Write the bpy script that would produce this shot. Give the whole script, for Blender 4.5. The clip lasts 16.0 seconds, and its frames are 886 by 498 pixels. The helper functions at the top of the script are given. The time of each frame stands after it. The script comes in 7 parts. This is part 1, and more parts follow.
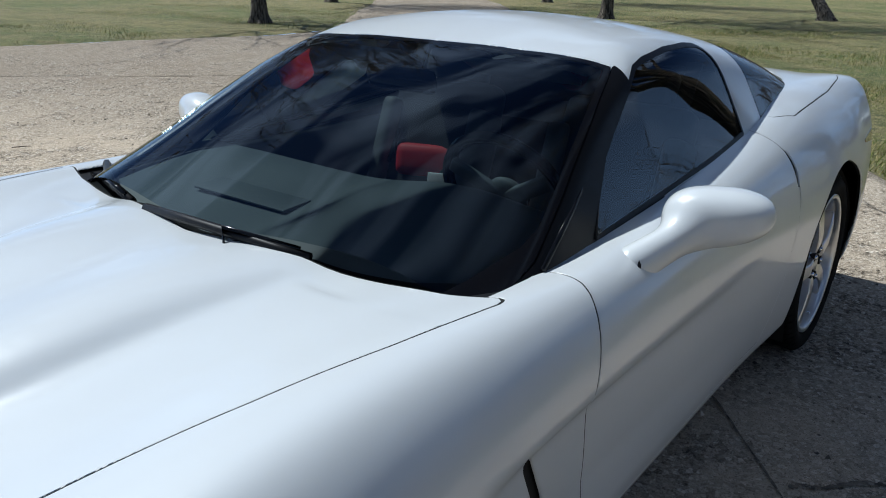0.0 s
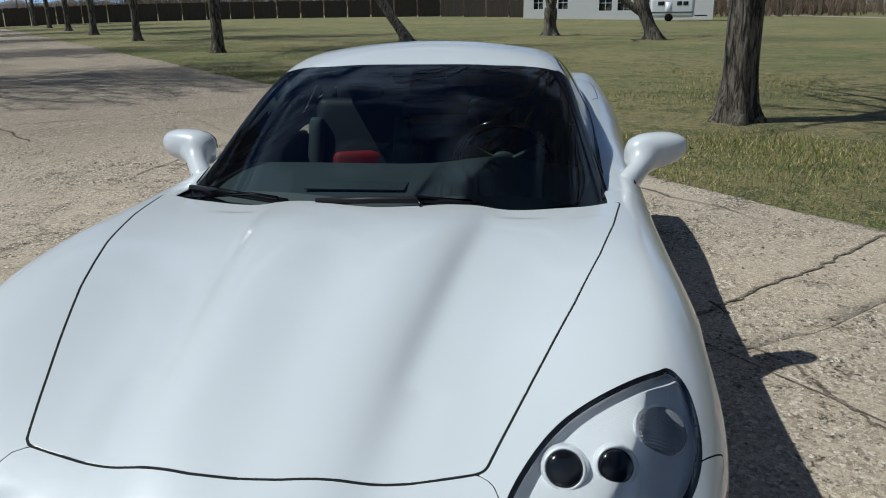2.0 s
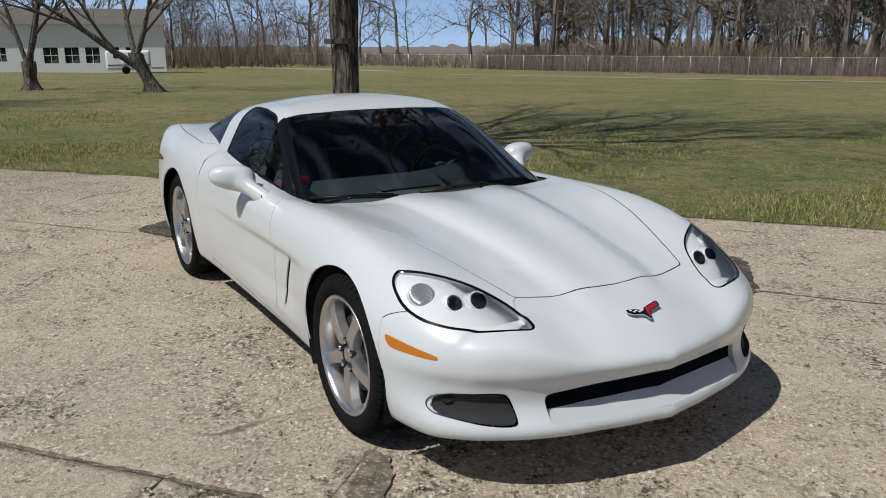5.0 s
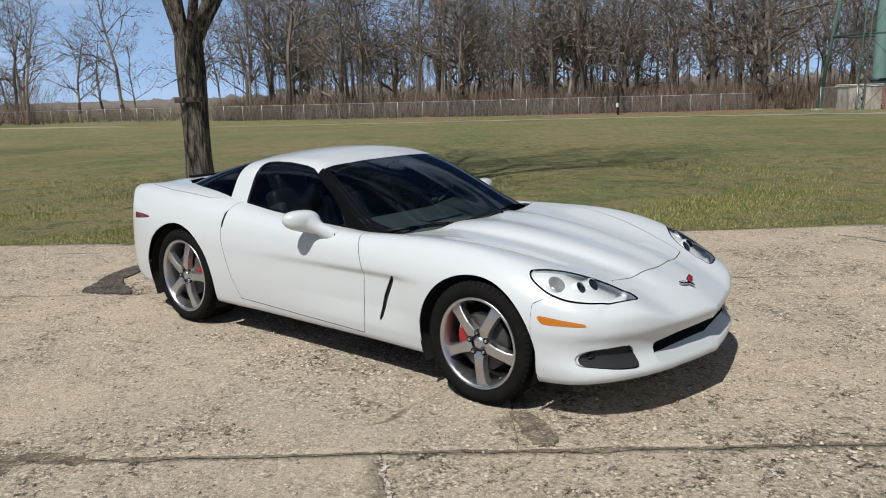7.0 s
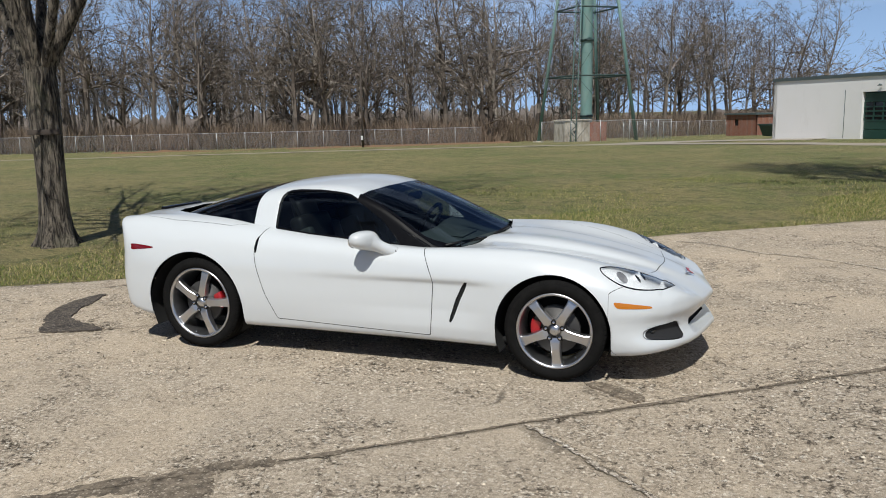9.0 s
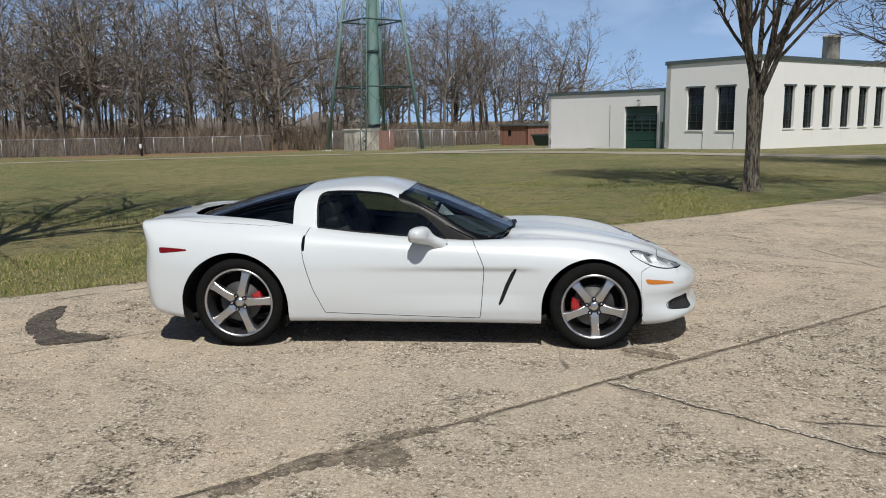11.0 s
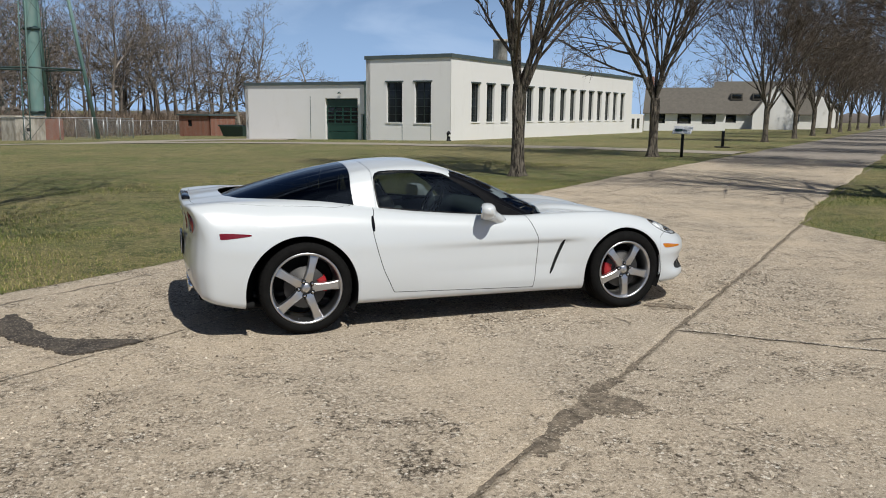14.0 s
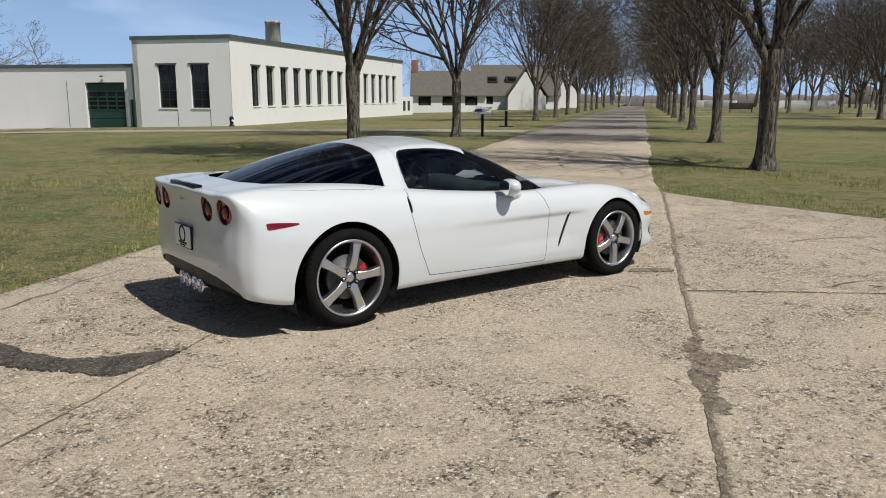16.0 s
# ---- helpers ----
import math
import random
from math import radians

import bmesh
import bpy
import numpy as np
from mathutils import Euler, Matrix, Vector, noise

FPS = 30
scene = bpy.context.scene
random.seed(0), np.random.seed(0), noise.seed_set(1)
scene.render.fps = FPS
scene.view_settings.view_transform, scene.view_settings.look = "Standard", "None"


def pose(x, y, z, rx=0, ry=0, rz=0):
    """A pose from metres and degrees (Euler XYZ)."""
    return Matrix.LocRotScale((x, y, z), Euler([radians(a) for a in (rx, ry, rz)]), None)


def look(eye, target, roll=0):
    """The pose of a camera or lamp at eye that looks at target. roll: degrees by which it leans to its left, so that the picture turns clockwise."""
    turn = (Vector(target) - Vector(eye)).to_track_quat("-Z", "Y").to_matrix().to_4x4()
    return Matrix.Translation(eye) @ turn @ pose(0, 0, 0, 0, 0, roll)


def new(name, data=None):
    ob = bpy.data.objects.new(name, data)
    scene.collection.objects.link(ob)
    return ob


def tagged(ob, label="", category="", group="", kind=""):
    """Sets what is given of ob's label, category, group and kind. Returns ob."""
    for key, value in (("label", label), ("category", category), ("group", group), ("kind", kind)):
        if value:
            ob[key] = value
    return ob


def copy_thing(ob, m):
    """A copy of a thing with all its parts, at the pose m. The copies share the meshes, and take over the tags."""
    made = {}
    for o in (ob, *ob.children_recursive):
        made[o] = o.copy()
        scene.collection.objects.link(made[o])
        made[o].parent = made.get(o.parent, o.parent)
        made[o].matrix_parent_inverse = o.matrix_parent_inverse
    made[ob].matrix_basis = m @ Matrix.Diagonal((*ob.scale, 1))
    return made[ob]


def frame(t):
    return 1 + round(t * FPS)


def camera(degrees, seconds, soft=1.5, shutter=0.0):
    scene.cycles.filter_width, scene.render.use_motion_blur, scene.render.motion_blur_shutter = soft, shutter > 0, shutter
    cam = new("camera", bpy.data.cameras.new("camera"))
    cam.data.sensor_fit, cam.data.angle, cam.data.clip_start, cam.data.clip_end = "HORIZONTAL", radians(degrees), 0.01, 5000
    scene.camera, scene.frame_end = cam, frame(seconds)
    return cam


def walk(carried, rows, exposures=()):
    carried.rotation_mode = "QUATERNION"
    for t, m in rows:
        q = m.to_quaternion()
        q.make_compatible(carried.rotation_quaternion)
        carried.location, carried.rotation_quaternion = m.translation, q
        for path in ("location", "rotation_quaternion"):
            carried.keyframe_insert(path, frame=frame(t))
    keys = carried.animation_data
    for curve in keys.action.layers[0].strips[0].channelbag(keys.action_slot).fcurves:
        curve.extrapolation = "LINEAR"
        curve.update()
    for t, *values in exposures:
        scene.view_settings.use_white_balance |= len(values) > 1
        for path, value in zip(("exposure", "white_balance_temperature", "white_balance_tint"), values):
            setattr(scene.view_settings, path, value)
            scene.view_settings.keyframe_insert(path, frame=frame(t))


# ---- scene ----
cam = camera(58.3, 16.0, soft=1.0)
PATH = [
    (0, (1.742, 1.426, 1.375), (0.25, 0.301, 0.701), 1.3),
    (0.5, (2.116, 1.31, 1.421), (0.497, 0.36, 0.772), -0.4),
    (1, (2.421, 1.083, 1.426), (0.689, 0.351, 0.788), -1),
    (1.5, (2.774, 0.849, 1.429), (0.953, 0.351, 0.814), -1),
    (2, (3.042, 0.523, 1.416), (1.167, 0.262, 0.816), -0.9),
    (2.5, (3.351, 0.186, 1.419), (1.456, 0.158, 0.827), -0.6),
    (3, (3.545, -0.195, 1.425), (1.658, 0.008, 0.836), -0.4),
    (3.5, (3.764, -0.617, 1.426), (1.912, -0.196, 0.847), -0.2),
    (4, (3.946, -1.045, 1.468), (2.147, -0.42, 0.906), -0.1),
    (4.5, (4.092, -1.536, 1.501), (2.36, -0.721, 0.971), -0),
    (7, (3.749, -3.958, 1.622), (2.492, -2.472, 1.228), -1.8),
    (7.5, (3.455, -4.414, 1.647), (2.323, -2.826, 1.273), -1.7),
    (8, (3.159, -4.87, 1.672), (2.162, -3.189, 1.319), -1.5),
    (8.5, (2.789, -5.248, 1.674), (1.944, -3.483, 1.335), -1.4),
    (9, (2.413, -5.632, 1.691), (1.72, -3.801, 1.358), -1.3),
    (11.5, (0.155, -6.724, 1.707), (0.141, -4.763, 1.387), -0.4),
    (12, (-0.361, -6.735, 1.688), (-0.243, -4.778, 1.365), -0.2),
    (12.5, (-0.869, -6.8, 1.708), (-0.622, -4.857, 1.379), -0),
    (13, (-1.361, -6.745, 1.687), (-0.982, -4.824, 1.355), 0.3),
    (13.5, (-1.855, -6.705, 1.674), (-1.336, -4.817, 1.339), 0.5),
    (14, (-2.335, -6.52, 1.625), (-1.669, -4.68, 1.286), 0.6),
    (14.5, (-2.817, -6.333, 1.613), (-2.002, -4.555, 1.271), 0.7),
    (15, (-3.227, -6.096, 1.595), (-2.272, -4.39, 1.245), 0.4),
    (15.5, (-3.669, -5.81, 1.574), (-2.591, -4.182, 1.218), 0.3),
    (16, (-4.023, -5.43, 1.549), (-2.844, -3.876, 1.175), 0),
]
EXPOSURE = [(0, -.06, 5680, 5), (1, -.24, 5800, 4), (1.5, -.30, 5850, 4), (3, -.46, 5900, 5), (4.5, -.42, 6150, 7), (7, -.24, 6280, 8), (9, -.24, 6250, 8), (11.5, -.29, 6280, 8), (14, -.31, 6320, 8), (16, -.23, 6380, 8)]
walk(cam, [(t, look(e, g, r)) for t, e, g, r in PATH], EXPOSURE)

# ---- light ----
SUN_TO = Vector((.12, -.67, 1.0)).normalized()
world = bpy.data.worlds.new("sky")
scene.world = world
world.use_nodes = True
wn = world.node_tree.nodes
wl = world.node_tree.links
sky = wn.new("ShaderNodeTexSky")
sky.sky_type = "NISHITA"
sky.sun_disc = False
sky.sun_elevation = math.asin(SUN_TO.z)
sky.sun_rotation = math.atan2(SUN_TO.x, SUN_TO.y)
sky.air_density, sky.dust_density, sky.ozone_density = .6, 0.0, 2.5
bg = wn["Background"]
co = wn.new("ShaderNodeTexCoord")
mp = wn.new("ShaderNodeMapping")
mp.inputs["Scale"].default_value = (1.6, 1.6, 7.0)
wl.new(co.outputs["Generated"], mp.inputs["Vector"])
cl = wn.new("ShaderNodeTexNoise")
cl.inputs["Scale"].default_value, cl.inputs["Detail"].default_value, cl.inputs["Distortion"].default_value = 1.5, 7.0, .5
wl.new(mp.outputs[0], cl.inputs["Vector"])
cr = wn.new("ShaderNodeValToRGB")
cr.color_ramp.elements[0].position, cr.color_ramp.elements[0].color = .46, (0, 0, 0, 1)
cr.color_ramp.elements[1].position, cr.color_ramp.elements[1].color = .66, (.60, .60, .60, 1)
wl.new(cl.outputs["Fac"], cr.inputs[0])
sep = wn.new("ShaderNodeSeparateXYZ")
wl.new(co.outputs["Generated"], sep.inputs[0])
low = wn.new("ShaderNodeMapRange")
low.interpolation_type = "SMOOTHSTEP"
for i_, v_ in ((1, .0), (2, .34), (3, .85), (4, 0.0)):
    low.inputs[i_].default_value = v_
wl.new(sep.outputs[2], low.inputs[0])
pale = wn.new("ShaderNodeMix")
pale.data_type = "RGBA"
wl.new(low.outputs[0], pale.inputs[0])
wl.new(sky.outputs[0], pale.inputs[6])
pale.inputs[7].default_value = (16.8, 20.4, 23.2, 1)
mx = wn.new("ShaderNodeMix")
mx.data_type = "RGBA"
wl.new(cr.outputs[0], mx.inputs[0])
wl.new(pale.outputs[2], mx.inputs[6])
mx.inputs[7].default_value = (23.5, 24.2, 24.0, 1)
tint = wn.new("ShaderNodeMix")
tint.data_type, tint.blend_type = "RGBA", "MULTIPLY"
tint.inputs[0].default_value = 1.0
tint.inputs[7].default_value = (.80, .96, 1.27, 1)
wl.new(mx.outputs[2], tint.inputs[6])
wl.new(tint.outputs[2], bg.inputs["Color"])
bg.inputs["Strength"].default_value = 0.035
sun = new("sun", bpy.data.lights.new("sun", "SUN"))
sun.data.energy = 5.0
sun.data.angle = radians(0.55)
sun.data.color = (1.0, 0.955, 0.88)
sun.matrix_world = look((0, 0, 30), Vector((0, 0, 30)) - SUN_TO)
scene.view_settings.exposure = -0.42

# ---- base helpers ----
def part(name, mesh, mat, parent=None, label="", smooth=True, normals=None):
    """One mesh object, from a bmesh or from (points, faces), under a thing or a part."""
    me = bpy.data.meshes.new(name)
    if isinstance(mesh, bmesh.types.BMesh):
        mesh.to_mesh(me)
        mesh.free()
    else:
        v, f = mesh
        fast_mesh(me, v, f)
    me.materials.append(mat)
    me.shade_smooth() if smooth else me.shade_flat()
    if normals is not None:
        me.normals_split_custom_set_from_vertices(normals)
    ob = new(name, me)
    if parent is not None:
        ob.parent = parent
    if label:
        tagged(ob, label)
    return ob


def fast_mesh(me, v, f):
    v = np.asarray(v, np.float32)
    if len({len(q) for q in f}) == 1:
        f = np.asarray(f)
        k = f.shape[1]
        me.vertices.add(len(v))
        me.vertices.foreach_set("co", v.ravel())
        me.loops.add(f.size)
        me.loops.foreach_set("vertex_index", f.astype(np.int32).ravel())
        me.polygons.add(len(f))
        me.polygons.foreach_set("loop_start", np.arange(0, f.size, k, dtype=np.int32))
        me.update(calc_edges=True)
        me.validate()
    else:
        me.from_pydata([tuple(map(float, p)) for p in v], [], [tuple(q) for q in f])
        me.update()


def empty(name, loc=(0, 0, 0), **tags):
    ob = new(name)
    ob.empty_display_size = .2
    ob.location = loc
    return tagged(ob, **tags)


RD = radians(38.9)
def P(r, n, z=0.0):
    """A place from its way along the road and its distance to the left of the road's line."""
    return (r * math.cos(RD) - n * math.sin(RD), r * math.sin(RD) + n * math.cos(RD), z)


def RN(x, y):
    return x * math.cos(RD) + y * math.sin(RD), -x * math.sin(RD) + y * math.cos(RD)


def mat_new(name, color=(.5, .5, .5), rough=.5, metal=0.0, **more):
    m = bpy.data.materials.new(name)
    m.use_nodes = True
    b = m.node_tree.nodes["Principled BSDF"]
    b.inputs["Base Color"].default_value = (*color, 1)
    b.inputs["Roughness"].default_value = rough
    b.inputs["Metallic"].default_value = metal
    for k, val in more.items():
        b.inputs[k.replace("_", " ")].default_value = val
    return m


class Nodes:
    """Short hand for wiring a material."""
    def __init__(self, m):
        self.t = m.node_tree
        self.b = self.t.nodes["Principled BSDF"]
        self.co = self.t.nodes.new("ShaderNodeTexCoord").outputs["Object"]

    def node(self, kind, **inputs):
        n = self.t.nodes.new(kind)
        for k, v in inputs.items():
            self.put(n.inputs[k.replace("_", " ")], v)
        return n

    def put(self, socket, v):
        if isinstance(v, bpy.types.NodeSocket):
            self.t.links.new(v, socket)
        else:
            socket.default_value = v

    def noise(self, scale, detail=6.0, rough=.55, vec=None, dist=0.0):
        n = self.node("ShaderNodeTexNoise", Scale=scale, Detail=detail, Roughness=rough, Distortion=dist, Vector=vec or self.co)
        return n.outputs["Fac"]

    def voro(self, scale, feature="F1", vec=None, rand=1.0):
        n = self.t.nodes.new("ShaderNodeTexVoronoi")
        n.feature = feature
        n.inputs["Scale"].default_value = scale
        n.inputs["Randomness"].default_value = rand
        self.put(n.inputs["Vector"], vec or self.co)
        return n

    def ramp(self, fac, *stops):
        n = self.t.nodes.new("ShaderNodeValToRGB")
        self.put(n.inputs[0], fac)
        e = n.color_ramp.elements
        while len(e) < len(stops):
            e.new(.5)
        for el, (p, c) in zip(e, stops):
            el.position = p
            el.color = (*c, 1) if isinstance(c, tuple) else (c, c, c, 1)
        return n.outputs["Color"]

    def mix(self, fac, a, b, how="MIX"):
        n = self.t.nodes.new("ShaderNodeMix")
        n.data_type, n.blend_type = "RGBA", how
        self.put(n.inputs["Factor"], fac)
        for k, v in ((6, a), (7, b)):
            self.put(n.inputs[k], (*v, 1) if isinstance(v, tuple) else v)
        return n.outputs[2]

    def math(self, op, a, b=0.0):
        n = self.t.nodes.new("ShaderNodeMath")
        n.operation = op
        self.put(n.inputs[0], a)
        self.put(n.inputs[1], b)
        return n.outputs[0]

    def stretch(self, x, y, z):
        n = self.t.nodes.new("ShaderNodeMapping")
        n.inputs["Scale"].default_value = (x, y, z)
        self.t.links.new(self.co, n.inputs["Vector"])
        return n.outputs[0]

    def bump(self, h, strength=.3, dist=.01):
        n = self.node("ShaderNodeBump", Height=h, Strength=strength, Distance=dist)
        self.put(self.b.inputs["Normal"], n.outputs[0])

    def color(self, c):
        self.put(self.b.inputs["Base Color"], c)

    def rough(self, r):
        self.put(self.b.inputs["Roughness"], r)


# ---- shape tools ----
def spl(pts):
    """A smooth curve through a few (position, value) pairs, as a function."""
    p = np.array(sorted(pts), float)
    x, y = p[:, 0], p[:, 1]
    d = np.diff(y) / np.diff(x)
    m = np.zeros(len(x))
    m[0], m[-1] = d[0], d[-1]
    for i in range(1, len(x) - 1):
        h0, h1 = x[i] - x[i - 1], x[i + 1] - x[i]
        m[i] = (d[i - 1] * h1 + d[i] * h0) / (h0 + h1)
        if d[i - 1] * d[i] <= 0:
            m[i] *= 0.25
    xs = np.linspace(x[0], x[-1], 1200)
    k = np.clip(np.searchsorted(x, xs) - 1, 0, len(x) - 2)
    h = x[k + 1] - x[k]
    t = (xs - x[k]) / h
    ys = (2 * t**3 - 3 * t**2 + 1) * y[k] + (t**3 - 2 * t**2 + t) * h * m[k] + (3 * t**2 - 2 * t**3) * y[k + 1] + (t**3 - t**2) * h * m[k + 1]
    ker = np.hanning(31)
    ker /= ker.sum()
    ys = np.convolve(np.pad(ys, 15, mode="reflect", reflect_type="odd"), ker, "valid")
    return lambda q: np.interp(q, xs, ys)


def smax(a, b, k):
    h = np.maximum(k - np.abs(a - b), 0)
    return np.maximum(a, b) + h * h / (4 * k)


def contour(f, xs, ys, zs):
    """The surface f = 0 of a grid as quads, with smooth normals."""
    n = f.shape
    s = f < 0
    acc = np.zeros((n[0] - 1, n[1] - 1, n[2] - 1, 3), np.float32)
    cnt = np.zeros((n[0] - 1, n[1] - 1, n[2] - 1), np.float32)
    h = (xs[1] - xs[0], ys[1] - ys[0], zs[1] - zs[0])
    quads = []
    for ax in range(3):
        lo = [slice(None)] * 3
        hi = [slice(None)] * 3
        lo[ax], hi[ax] = slice(0, -1), slice(1, None)
        c = np.argwhere(s[tuple(lo)] != s[tuple(hi)])
        d = np.zeros(3, int)
        d[ax] = 1
        fa, fb = f[tuple(c.T)], f[tuple((c + d).T)]
        t = fa / (fa - fb)
        pos = c.astype(np.float32)
        pos[:, ax] += t
        b, e = [(1, 2), (2, 0), (0, 1)][ax]
        ok = (c[:, b] > 0) & (c[:, e] > 0) & (c[:, b] < n[b] - 1) & (c[:, e] < n[e] - 1)
        c, pos, fa = c[ok], pos[ok], fa[ok]
        ring = []
        for db, de in ((0, 0), (1, 0), (1, 1), (0, 1)):
            cell = c.copy()
            cell[:, b] -= 1 - db
            cell[:, e] -= 1 - de
            np.add.at(acc, tuple(cell.T), pos)
            np.add.at(cnt, tuple(cell.T), 1)
            ring.append(np.ravel_multi_index(tuple(cell.T), cnt.shape))
        q = np.stack(ring, 1)
        q[fa > 0] = q[fa > 0][:, ::-1]
        quads.append(q)
    quads = np.concatenate(quads)
    ids, inv = np.unique(quads, return_inverse=True)
    quads = inv.reshape(-1, 4)
    g = (acc.reshape(-1, 3)[ids] / cnt.reshape(-1)[ids][:, None])
    verts = g * np.array(h) + np.array([xs[0], ys[0], zs[0]])
    # even out the grid's steps
    e = np.concatenate([quads[:, [i, (i + 1) % 4]] for i in range(4)])
    deg = np.bincount(e[:, 0], minlength=len(verts))[:, None]
    for w in (.5, -.52, .5, -.52, .5, -.52):
        m = np.stack([np.bincount(e[:, 0], verts[e[:, 1], k], minlength=len(verts)) for k in range(3)], 1) / deg
        verts = verts + w * (m - verts)
    gr = np.gradient(f)
    i0 = np.clip(((verts - np.array([xs[0], ys[0], zs[0]])) / np.array(h)), 0, np.array(n) - 1.001)
    b = i0.astype(int)
    w = (i0 - b)
    nrm = np.zeros_like(verts)
    for o in np.ndindex(2, 2, 2):
        wt = np.prod(np.where(np.array(o) > 0, w, 1 - w), 1)
        k = tuple((b + np.array(o)).T)
        nrm += wt[:, None] * np.stack([gr[0][k] / h[0], gr[1][k] / h[1], gr[2][k] / h[2]], 1)
    nrm /= np.linalg.norm(nrm, axis=1)[:, None] + 1e-9
    tris = np.concatenate([quads[:, [0, 1, 2]], quads[:, [0, 2, 3]]])
    return verts, nrm, tris


def cut(mesh, f):
    """Splits a triangle mesh along f = 0 (f a function of its points): the parts where f < 0 and f > 0."""
    v, n, t = mesh
    if not len(t):
        return mesh, mesh
    d = f(v)
    d = np.where(np.abs(d) < 1e-7, 1e-7, d)
    s = d[t] > 0
    k = s.sum(1)
    out = {False: [t[k == 0]], True: [t[k == 3]]}
    nv, nn, base = [v], [n], len(v)
    for cnt, odd in ((1, True), (2, False)):
        tt = t[k == cnt]
        if not len(tt):
            continue
        which = np.argmax(s[k == cnt] == odd, 1)
        r = np.arange(len(tt))
        a, b, c = tt[r, which], tt[r, (which + 1) % 3], tt[r, (which + 2) % 3]
        new_ids = []
        for p, q in ((a, b), (a, c)):
            u = (d[p] / (d[p] - d[q]))[:, None]
            nv.append(v[p] * (1 - u) + v[q] * u)
            nn.append(n[p] * (1 - u) + n[q] * u)
            new_ids.append(base + r)
            base += len(r)
        ab, ac = new_ids
        out[odd].append(np.stack([a, ab, ac], 1))
        out[not odd] += [np.stack([ab, b, c], 1), np.stack([ab, c, ac], 1)]
    v2, n2 = np.concatenate(nv), np.concatenate(nn)
    return tidy(v2, n2, np.concatenate(out[False])), tidy(v2, n2, np.concatenate(out[True]))


def tidy(v, n, t):
    if not len(t):
        return v[:0], n[:0], t.astype(int)
    ids, inv = np.unique(t, return_inverse=True)
    v, n, t = v[ids], n[ids], inv.reshape(-1, 3)
    key = np.round(v * 2e4).astype(np.int64)
    _, first, back = np.unique(key, axis=0, return_index=True, return_inverse=True)
    back = back.reshape(-1)
    t = back[t]
    t = t[(t[:, 0] != t[:, 1]) & (t[:, 1] != t[:, 2]) & (t[:, 0] != t[:, 2])]
    return v[first], n[first], t


def loop2(pts, n=12, closed=True):
    """A smooth closed (or open) line through 2D points."""
    p = np.array(pts, float)
    m = len(p)
    out = []
    for i in range(m if closed else m - 1):
        if closed:
            a, b, c, d = p[i - 1], p[i], p[(i + 1) % m], p[(i + 2) % m]
        else:
            a, b, c, d = p[max(i - 1, 0)], p[i], p[i + 1], p[min(i + 2, m - 1)]
        for t in np.linspace(0, 1, n, endpoint=False):
            out.append(.5 * (2 * b + (c - a) * t + (2 * a - 5 * b + 4 * c - d) * t * t + (3 * b - 3 * c + d - a) * t**3))
    if not closed:
        out.append(p[-1])
    return np.array(out)


def inside(poly, ax, near=None):
    """A signed distance (negative inside) to a closed 2D line, for points seen along the third axis. ax: the two axes, 'y' as its size."""
    poly = np.asarray(poly)
    q = np.roll(poly, -1, 0)
    e = q - poly
    L = (e**2).sum(1) + 1e-12

    def f(v):
        P = np.stack([np.abs(v[:, 1]) if k == 1 else v[:, k] for k in ax], 1)
        best = np.full(len(P), 9.0)
        odd = np.zeros(len(P), bool)
        lo, hi = poly.min(0) - .06, poly.max(0) + .06
        sel = np.all((P > lo) & (P < hi), 1)
        R = P[sel]
        bb = np.full(len(R), 9.0)
        oo = np.zeros(len(R), bool)
        for i in range(len(poly)):
            w = R - poly[i]
            t = np.clip(w @ e[i] / L[i], 0, 1)
            bb = np.minimum(bb, ((w - t[:, None] * e[i]) ** 2).sum(1))
            c = (poly[i][1] > R[:, 1]) != (q[i][1] > R[:, 1])
            if c.any():
                oo ^= c & (R[:, 0] < e[i][0] * (R[:, 1] - poly[i][1]) / (e[i][1] + 1e-12) + poly[i][0])
        best[sel], odd[sel] = np.sqrt(bb), oo
        r = np.where(odd, -best, best)
        if near is not None:
            r = np.maximum(r, near(v))
        return r
    return f


def islands(mesh):
    """The connected pieces of a mesh, without crumbs."""
    v, n, t = mesh
    lab = np.arange(len(v))
    while len(t):
        old = lab.copy()
        np.minimum.at(lab, t.ravel(), np.repeat(lab[t].min(1), 3))
        lab = lab[lab]
        if (lab == old).all():
            break
    k_ = lab[t[:, 0]] if len(t) else []
    return [tidy(v, n, t[k_ == q]) for q in np.unique(k_) if (k_ == q).sum() > 30]


def rim(mesh, depth):
    """Gives a panel's cut edges a fold inwards."""
    v, n, t = mesh
    e = np.concatenate([t[:, [0, 1]], t[:, [1, 2]], t[:, [2, 0]]])
    key = np.sort(e, 1)
    u, first, cnt = np.unique(key, axis=0, return_index=True, return_counts=True)
    b = e[first[cnt == 1]]
    ids, inv = np.unique(b, return_inverse=True)
    inv = inv.reshape(-1, 2)
    lo = v[ids] - n[ids] * depth
    k = len(v)
    q = np.concatenate([np.stack([b[:, 1], b[:, 0], inv[:, 0] + k], 1), np.stack([b[:, 1], inv[:, 0] + k, inv[:, 1] + k], 1)])
    return np.concatenate([v, lo]), np.concatenate([n, n[ids]]), np.concatenate([t, q])


